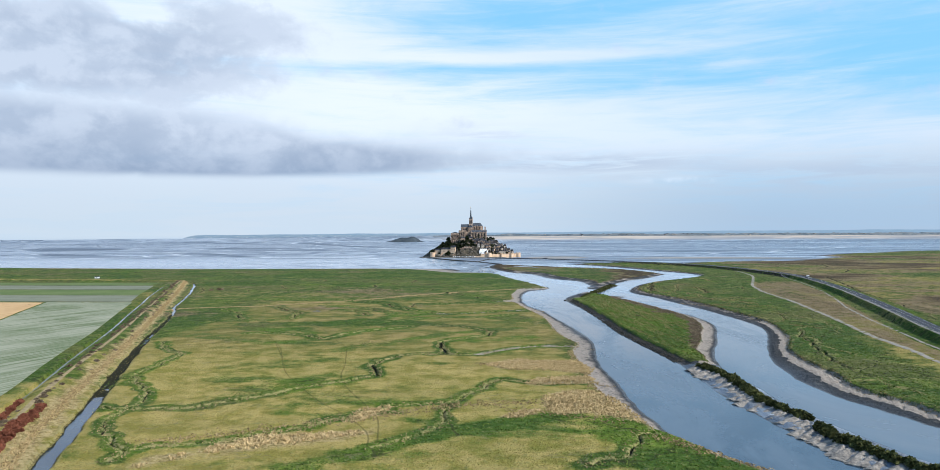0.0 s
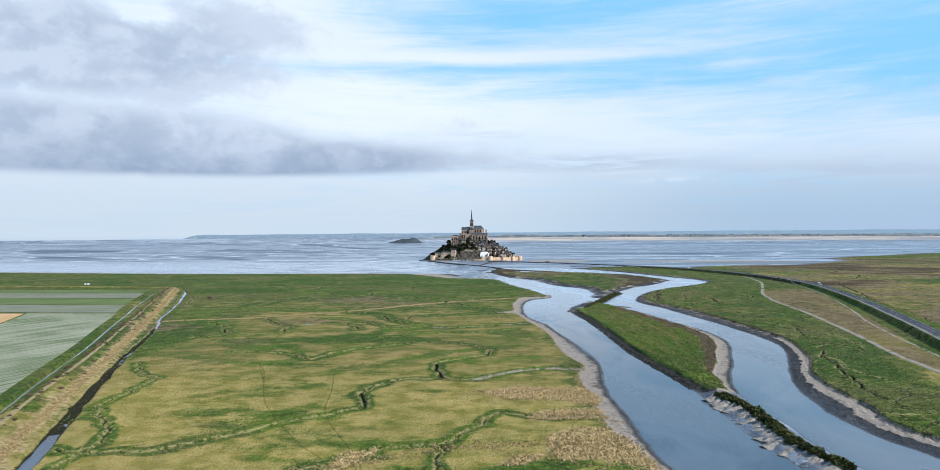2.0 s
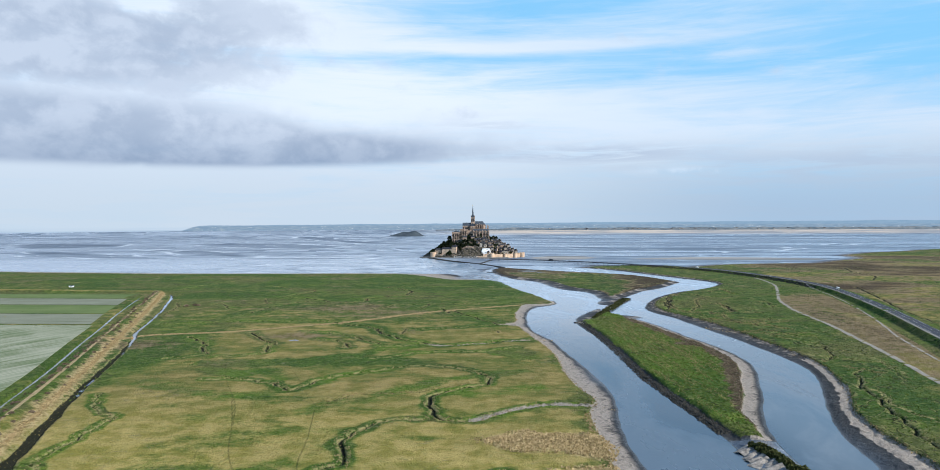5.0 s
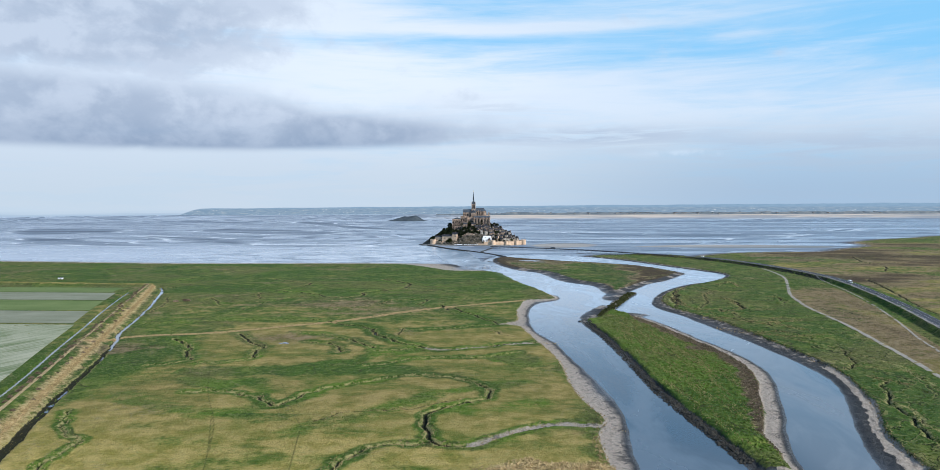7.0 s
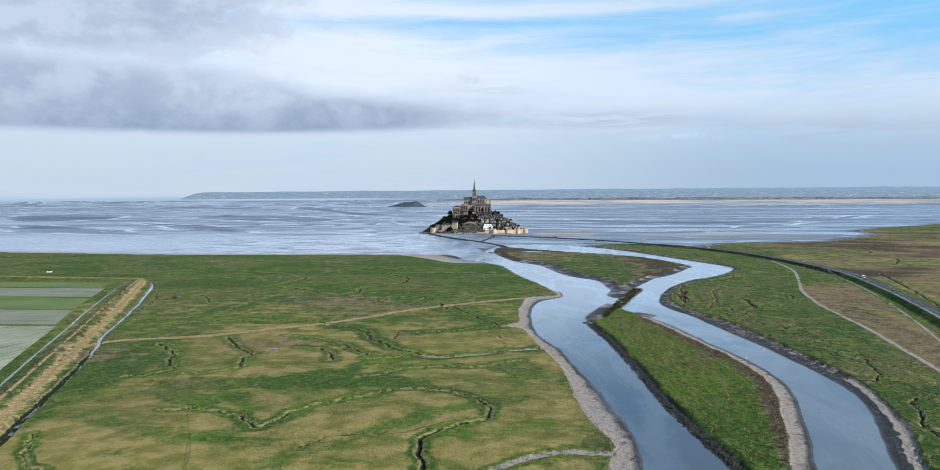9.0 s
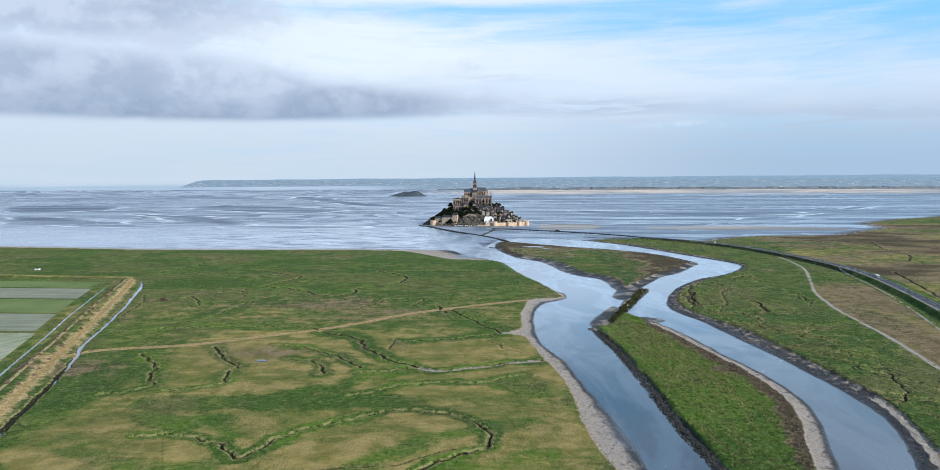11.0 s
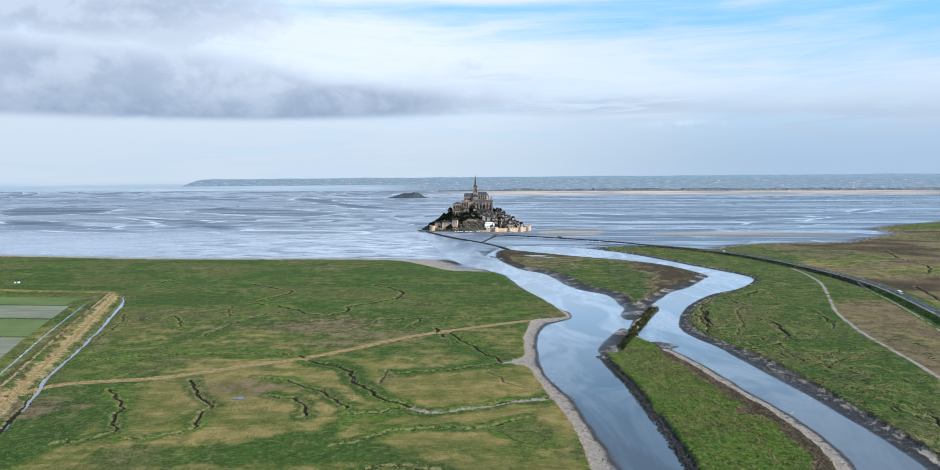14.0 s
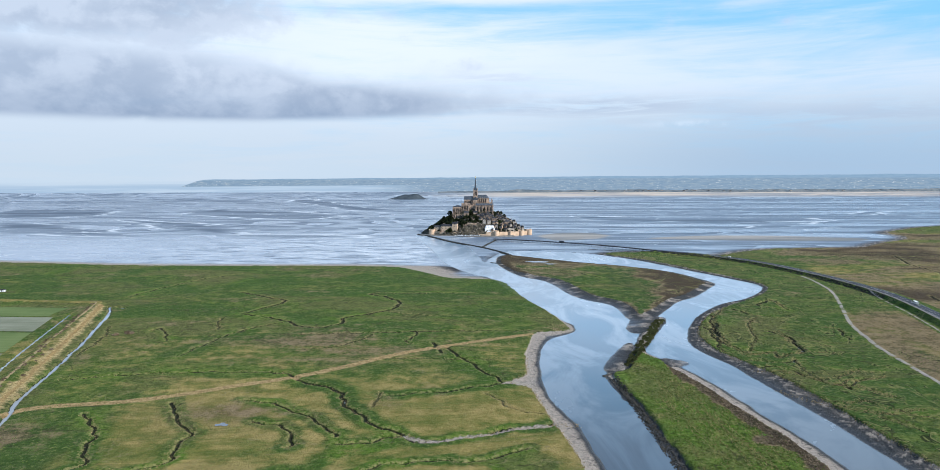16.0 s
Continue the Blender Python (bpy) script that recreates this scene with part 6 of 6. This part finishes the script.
plant(RUSTY, along([(-172, 214), (-183, 240), (-196, 270), (-203, 288)], 1.3, 0.6) + along([(-174, 212), (-185, 238), (-198, 270)], 1.5, 0.6) + along([(-192, 232), (-205, 262), (-222, 300)], 2.4, 0.5), 0.5, 0.8)
SCRUBBY = [tree_kind("dyke_shrub", "low brown bramble on the dyke", 70 + i, 1.7, 1.8, BRAMBLE, "brambles on the dyke", 80) for i in range(2)]
plant(SCRUBBY, along([(-190, 243), (-218, 312), (-248, 384), (-293, 496), (-358, 662), (-436, 862), (-516, 1056)], 6, 2.0) + along([(-232, 372), (-278, 486), (-330, 615), (-430, 860)], 22, 2.0) + along([(-196, 226), (-214, 262)], 3.0, 1.0), 0.3, 0.8)
plant(SCRUBBY, [(-386, 908), (-388, 911), (-383, 909), (-395, 902)], 1.0, 1.4)

# ---- humped mud fans on the spit ----
def mound_kind(seed):
    """A fan of mud that spreads from a narrow head down to the water, ribbed along its length."""
    r2 = random.Random(seed)
    bm = bmesh.new()
    prev = None
    for i in range(13):
        f = i / 12
        row = []
        half = (1.5 + 2.1 * f ** 0.8) * (1 + 0.12 * r2.uniform(-1, 1))
        for k in range(11):
            v = -1 + k / 5
            rib = 0.10 * math.sin(5.5 * v + seed + 1.5 * f) + 0.05 * r2.uniform(-1, 1)
            ridge = (1 - abs(v - 0.15 * math.sin(4 * f + seed)) ** 1.7) * (0.85 - 0.4 * f)
            row.append(bm.verts.new((-2.0 + 7.5 * f + 0.5 * v * v, half * v, ridge + rib - 1.15 * f - 0.5 * abs(v) ** 3)))
        if prev:
            for k in range(10):
                bm.faces.new((prev[k], row[k], row[k + 1], prev[k + 1]))
        prev = row
    bmesh.ops.recalc_face_normals(bm, faces=bm.faces)
    if bm.faces[0].normal.z < 0:
        bmesh.ops.reverse_faces(bm, faces=bm.faces)
    bmesh.ops.solidify(bm, geom=bm.faces[:], thickness=0.3)
    ob = obj("mud_mound", bm, MUDROCK)
    ob.location.z = -900
    return tagged(ob, "ribbed fan of grey river mud below the shrubs", "mud mound", "mud humps on the spit")


MOUNDS = [mound_kind(i) for i in range(4)]
for i, (x, y) in enumerate(along([(x - 3.0, y) for x, y in SPIT + SPIT2], 3.6, 1.0)):
    m = pose(x, y, float(ground_at(x, y)[0]) + 0.1, 0, 0, 218 + rng.uniform(-18, 18)) @ Matrix.Scale(rng.uniform(0.95, 1.5), 4)
    if i < 4:
        MOUNDS[i].matrix_basis = m
    else:
        c = copy_thing(MOUNDS[rng.randrange(4)], m)
        c.scale = m.to_scale()

# ---- dark stone revetment along the island, groyne ----
bm = bmesh.new()
line = smooth([(80, 780), (86, 715), (91, 632), (94, 552), (99, 500), (105, 455), (109, 420)], 8)
for _ in range(1500):
    i = rng.randrange(len(line) - 1)
    f = rng.random()
    x, y = line[i] * (1 - f) + line[i + 1] * f
    x += rng.uniform(-3.2, 2.8)
    boulder(bm, rng, x, y, float(ground_at(x, y)[0]) - 0.1, rng.uniform(0.5, 1.1))
tagged(obj("revetment", bm, ROCKDARK), "dark weed-covered boulders along the island bank", "boulders", kind="stuff")
# dark boulders added to stand for the bank's shaded flank and mud
bm = bmesh.new()
foot = smooth(ROAD[1:8], 8)
for _ in range(1500):
    i = rng.randrange(len(foot) - 1)
    x, y = foot[i] + (foot[i + 1] - foot[i]) * rng.random()
    x -= rng.uniform(8.5, 15.0)
    boulder(bm, rng, x, y - 4, float(ground_at(x, y - 4)[0]) - 0.1, rng.uniform(0.6, 1.5))
tagged(obj("causeway_revetment", bm, ROCKDARK), "dark boulders added for the shaded flank of the causeway bank", "boulders", kind="stuff")
tagged(obj("groyne", ribbon([(73, 789), (82, 796), (92, 806)], 1.6, -0.9, 4, 1.4, 1.2), ROCKDARK), "short dark stone groyne in the river", "groyne", kind="structure")
tagged(obj("groyne", ribbon([(-36, 1490), (-20, 1480), (-6, 1476)], 2.0, -0.8, 4, 1.4, 1.5), ROCKDARK), "short dark stone groyne in the river", "groyne", kind="structure")

# ---- reeds and tussocks ----
def tuft(bm, rng, x, y, z, h, w, n=3):
    for k in range(n):
        a = rng.uniform(0, math.pi)
        c, s = math.cos(a) * w, math.sin(a) * w
        lx, ly = rng.uniform(-0.3, 0.3) * h, rng.uniform(-0.3, 0.3) * h
        v = [bm.verts.new(p) for p in ((x - c, y - s, z - 0.1), (x + c, y + s, z - 0.1), (x + c * 0.6 + lx, y + s * 0.6 + ly, z + h), (x - c * 0.6 + lx, y - s * 0.6 + ly, z + h * 0.8))]
        bm.faces.new(v)


def sprinkle(name, label, places, mat, h, w, n=3):
    verts, faces = [], []
    q = np.array(places)
    zs = ground_at(q[:, 0], q[:, 1])
    for (x, y), z in zip(q, zs):
        for k in range(n):
            a = rng.uniform(0, math.pi)
            hh = h * rng.uniform(0.6, 1.3)
            c, s = math.cos(a) * w, math.sin(a) * w
            lx, ly = rng.uniform(-1.0, 1.0) * hh, rng.uniform(-1.0, 1.0) * hh
            i = len(verts)
            verts += [(x - c, y - s, z - 0.1), (x + c, y + s, z - 0.1), (x + c * 0.5 + lx, y + s * 0.5 + ly, z + hh), (x - c * 0.5 + lx, y - s * 0.5 + ly, z + hh * 0.85)]
            faces.append((i, i + 1, i + 2, i + 3))
    me = bpy.data.meshes.new(name)
    me.from_pydata(verts, [], faces)
    me.materials.append(mat)
    return tagged(new(name, me), label, "reeds" if "reed" in name else "grass", kind="stuff")


reeds = []
stalks = []
for i, c in enumerate(CREEKS):
    for x, y in meander(c, 1.5, i):
        for _ in range(4 if i < 18 else 2):
            stalks.append((x + rng.choice((-1, 1)) * rng.uniform(1.6, 2.9) + rng.gauss(0, 0.6), y + rng.choice((-1, 1)) * rng.uniform(1.4, 2.8) + rng.gauss(0, 1.2)))
for i, c in enumerate(RILLS_WEST + RILLS_EAST):
    for x, y in meander(c, 1.1, i + 40):
        stalks += [(x + rng.gauss(0, 0.6) + rng.choice((-1, 1)) * 1.9, y + rng.gauss(0, 1.0) + 1.6) for _ in range(3 if i < len(RILLS_WEST) else 7)]
sprinkle("creek_reeds", "short pale stalks along the creek rims", stalks, REED, 0.34, 0.26)
for x, y in along(BERM, 0.8, 0.8):
    reeds += [(x + rng.gauss(0, 1.0), y + rng.gauss(0, 1.0)) for _ in range(4)]
for line, spread, gap in (([(-12, 402), (20, 403), (46, 398)], 2.6, 0.10), ([(12, 356), (36, 361), (48, 358)], 2.0, 0.14), ([(-135, 248), (-100, 262), (-60, 284), (-20, 306), (20, 312), (48, 310)], 3.0, 0.22),
                          ([(60, 262), (70, 250), (84, 234), (96, 220)], 2.5, 0.15), ([(47, 300), (46, 340), (45, 380), (44, 420), (45, 448)], 1.3, 0.4), ([(0, 300), (30, 290), (52, 280)], 3.0, 0.4)):
    reeds += [(x + rng.gauss(0, spread), y + rng.gauss(0, spread)) for x, y in along(line, gap, 0.5)]
for line in (LEFT_TURF[4:22], RIGHT_TURF[2:20]):
    reeds += [(x + rng.gauss(0, 0.8), y + rng.gauss(0, 0.8)) for x, y in along(line, 1.3, 0.6)]
sprinkle("reeds", "pale dead reeds and stalks along the creeks and dyke", reeds, REED, 0.5, 0.34)

bed = []
for c in REED_BEDS:
    ring = smooth(c, 3, True)
    lo, hi = ring.min(0) - 2, ring.max(0) + 2
    r3 = np.random.default_rng(len(bed))
    q = r3.uniform(lo, hi, (int(1.5 * (hi - lo).prod()), 2))
    thick = depth_in(q, ring, 30.0) + 4.0 * rough(q, 7, 93, 3) + r3.uniform(-2.5, 1.5, len(q))
    bed += [tuple(p) for p in q[thick > (3.4 if ring[:, 1].max() < 275 else 0.6)]]
sprinkle("reed_bed", "tall pale reed beds by the river", bed, REED, 0.75, 0.32, 3)

grass_at = []
while len(grass_at) < 52000:
    y = 190 * math.exp(rng.random() * 1.75)
    x = rng.uniform(-0.72, 0.72) * y
    grass_at.append((x, y))
q = np.array(grass_at)
keep = ground_at(q[:, 0], q[:, 1], "turf") > 0.6
keep &= q[:, 0] > np.interp(q[:, 1], *np.array(BERM).T[::-1])
q, dryness = q[keep], ground_at(q[keep][:, 0], q[keep][:, 1], "dry")
sprinkle("grass_tussocks", "low green tussocks of salt-marsh grass", [tuple(p) for p in q[dryness < 0.45]], TUSSOCK, 0.34, 0.42, 2)
sprinkle("straw_tussocks", "low straw-coloured tussocks of salt-marsh grass", [tuple(p) for p in q[dryness >= 0.45]], STRAWTUFT, 0.14, 0.3, 2)
island_q = []
while len(island_q) < 9000:
    x, y = rng.uniform(90, 190), rng.uniform(410, 860)
    island_q.append((x, y))
q = np.array(island_q)
iq = q[(ground_at(q[:, 0], q[:, 1], "turf") > 0.5) & (np.abs(q[:, 0] - 135) < 50) & (ground_at(q[:, 0], q[:, 1]) > 0.6)]
ib = ground_at(iq[:, 0], iq[:, 1], "brown")
sprinkle("island_grass", "lush rank grass on the river island", [tuple(p) for p in iq[ib < 0.35]], TUSSOCK, 0.45, 0.5, 3)
rows_q = []
for k in range(150):
    x0, y0, n = rng.uniform(104, 170), rng.uniform(420, 760), rng.randint(25, 90)
    for j in range(n):
        rows_q.append((x0 - 0.06 * j + 2.5 * math.sin(0.05 * j + k) + rng.gauss(0, 0.8), y0 + 0.9 * j + rng.gauss(0, 0.8)))
rq = np.array(rows_q)
rq = rq[(ground_at(rq[:, 0], rq[:, 1], "turf") > 0.5) & (ground_at(rq[:, 0], rq[:, 1]) > 0.6) & (ground_at(rq[:, 0], rq[:, 1], "brown") < 0.35)]
sprinkle("island_straw", "pale dead stalks in rows through the island grass", [tuple(p) for p in rq], ISLESTRAW, 0.5, 0.3, 2)
sprinkle("island_scrub", "brown dead stalks along the island's edge", [tuple(p) for p in iq[ib > 0.45]] + [(float(a + rng.gauss(0, 1)), float(b + rng.gauss(0, 1))) for a, b in iq[ib > 0.45] for _ in range(4)], BRAMBLE, 0.6, 0.32, 3)

# ---- standing puddles ----
for k, (x, y, a, b) in enumerate(((48, 1488, 17, 11), (72, 1456, 9, 6), (60, 1474, 5, 4), (-185, 668, 4.2, 2.6))):
    bm = bmesh.new()
    ring = []
    z = float(ground_at(x, y)[0])
    for i in range(28):
        w = 2 * math.pi * i / 28
        r = 1 + 0.25 * math.sin(3 * w + k) + 0.18 * math.sin(5 * w + 2 * k)
        px, py = x + a * r * math.cos(w), y + b * r * math.sin(w)
        z = max(z, float(ground_at(px, py)[0]))
        ring.append((px, py))
    bm.faces.new([bm.verts.new((*p, z + 0.06)) for p in ring])
    tagged(obj("puddle", bm, POOL), "shallow bright puddle lying on the turf", "puddle", "puddles")

# ---- hut on the marsh, post and heap ----
t = thing("hut", "small white shepherd's hut on the far marsh", "hut", (-706, 1149, 0.1), 10)
part("wall", made(box, -3.4, 3.4, -1.6, 1.6, -0.4, 2.3), WHITE, t)
part("roof", made(gable, -3.4, 3.4, -1.6, 1.6, 2.3, 3.1), SLATE, t)
part("door", made(box, -0.5, 0.5, -1.68, -1.5, 0, 1.9), DARK, t)

# ---- the low second islet, far out ----
ISLET_W = 158


def islet_z(x, y):
    r = math.hypot(x / ISLET_W, y / 70)
    n = noise.fractal(Vector((x + 400, y, 3)) * 0.03, 0.8, 2.0, 5) * 5
    crest = 30 * math.exp(-((x - 62) / 40) ** 2) + 25 * math.exp(-((x + 25) / 75) ** 2)
    return crest * (1 - r ** 2) + n * max(0, 1 - r) - 2.0 * r


bm = bmesh.new()
prev = None
for i in range(33):
    row = []
    for k in range(96):
        a, r = 2 * math.pi * k / 96, 1.05 * i / 32
        x, y = ISLET_W * r * math.cos(a), 70 * r * math.sin(a)
        row.append(bm.verts.new((x, y, islet_z(x, y))))
    if prev:
        for k in range(96):
            bm.faces.new((prev[k], row[k], row[(k + 1) % 96], prev[(k + 1) % 96]))
    prev = row
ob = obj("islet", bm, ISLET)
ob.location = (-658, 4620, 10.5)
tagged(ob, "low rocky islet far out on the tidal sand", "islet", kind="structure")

# ---- opposite shore: low wooded land with scattered white houses ----
bm = bmesh.new()
prev = None
for k in range(261):
    x = -500 + 4700 * k / 260
    h = 7 + 5 * noise.fractal(Vector((x * 0.004, 0, 0)), 0.8, 2, 5) + 3.0 * noise.noise(Vector((x * 0.05, 3, 0)))
    rise = min(1.0, (k + 1) / 30)
    row = [bm.verts.new((x, y, 38 + dz)) for y, dz in ((4940, 0), (4958, 4 + 0.4 * h * rise), (4974, 8.5 + h * rise), (4985, 8.5 + 1.4 * h * rise))]
    if prev:
        for i in range(3):
            bm.faces.new((prev[i], row[i], row[i + 1], prev[i + 1]))
    prev = row
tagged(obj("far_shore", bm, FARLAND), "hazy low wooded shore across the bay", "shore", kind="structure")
first = None
rng = random.Random(77)
for k in range(46):
    x = rng.choice((rng.uniform(300, 1500), rng.uniform(300, 1500), rng.uniform(1500, 3600)))
    y = rng.uniform(4955, 4976)
    if first is None:
        first = thing("far_house", "tiny pale rendered house on the far shore", "house", (x, y, 46), 0, "houses on the far shore")
        part("wall", made(box, -5, 5, -4, 4, -4, 3), PLASTER, first)
        part("roof", made(gable, -5, 5, -4, 4, 3, 6.5), SLATE, first)
    else:
        c = copy_thing(first, pose(x, y, 44 + (y - 4955) * 0.35, 0, 0, rng.uniform(-40, 40)))
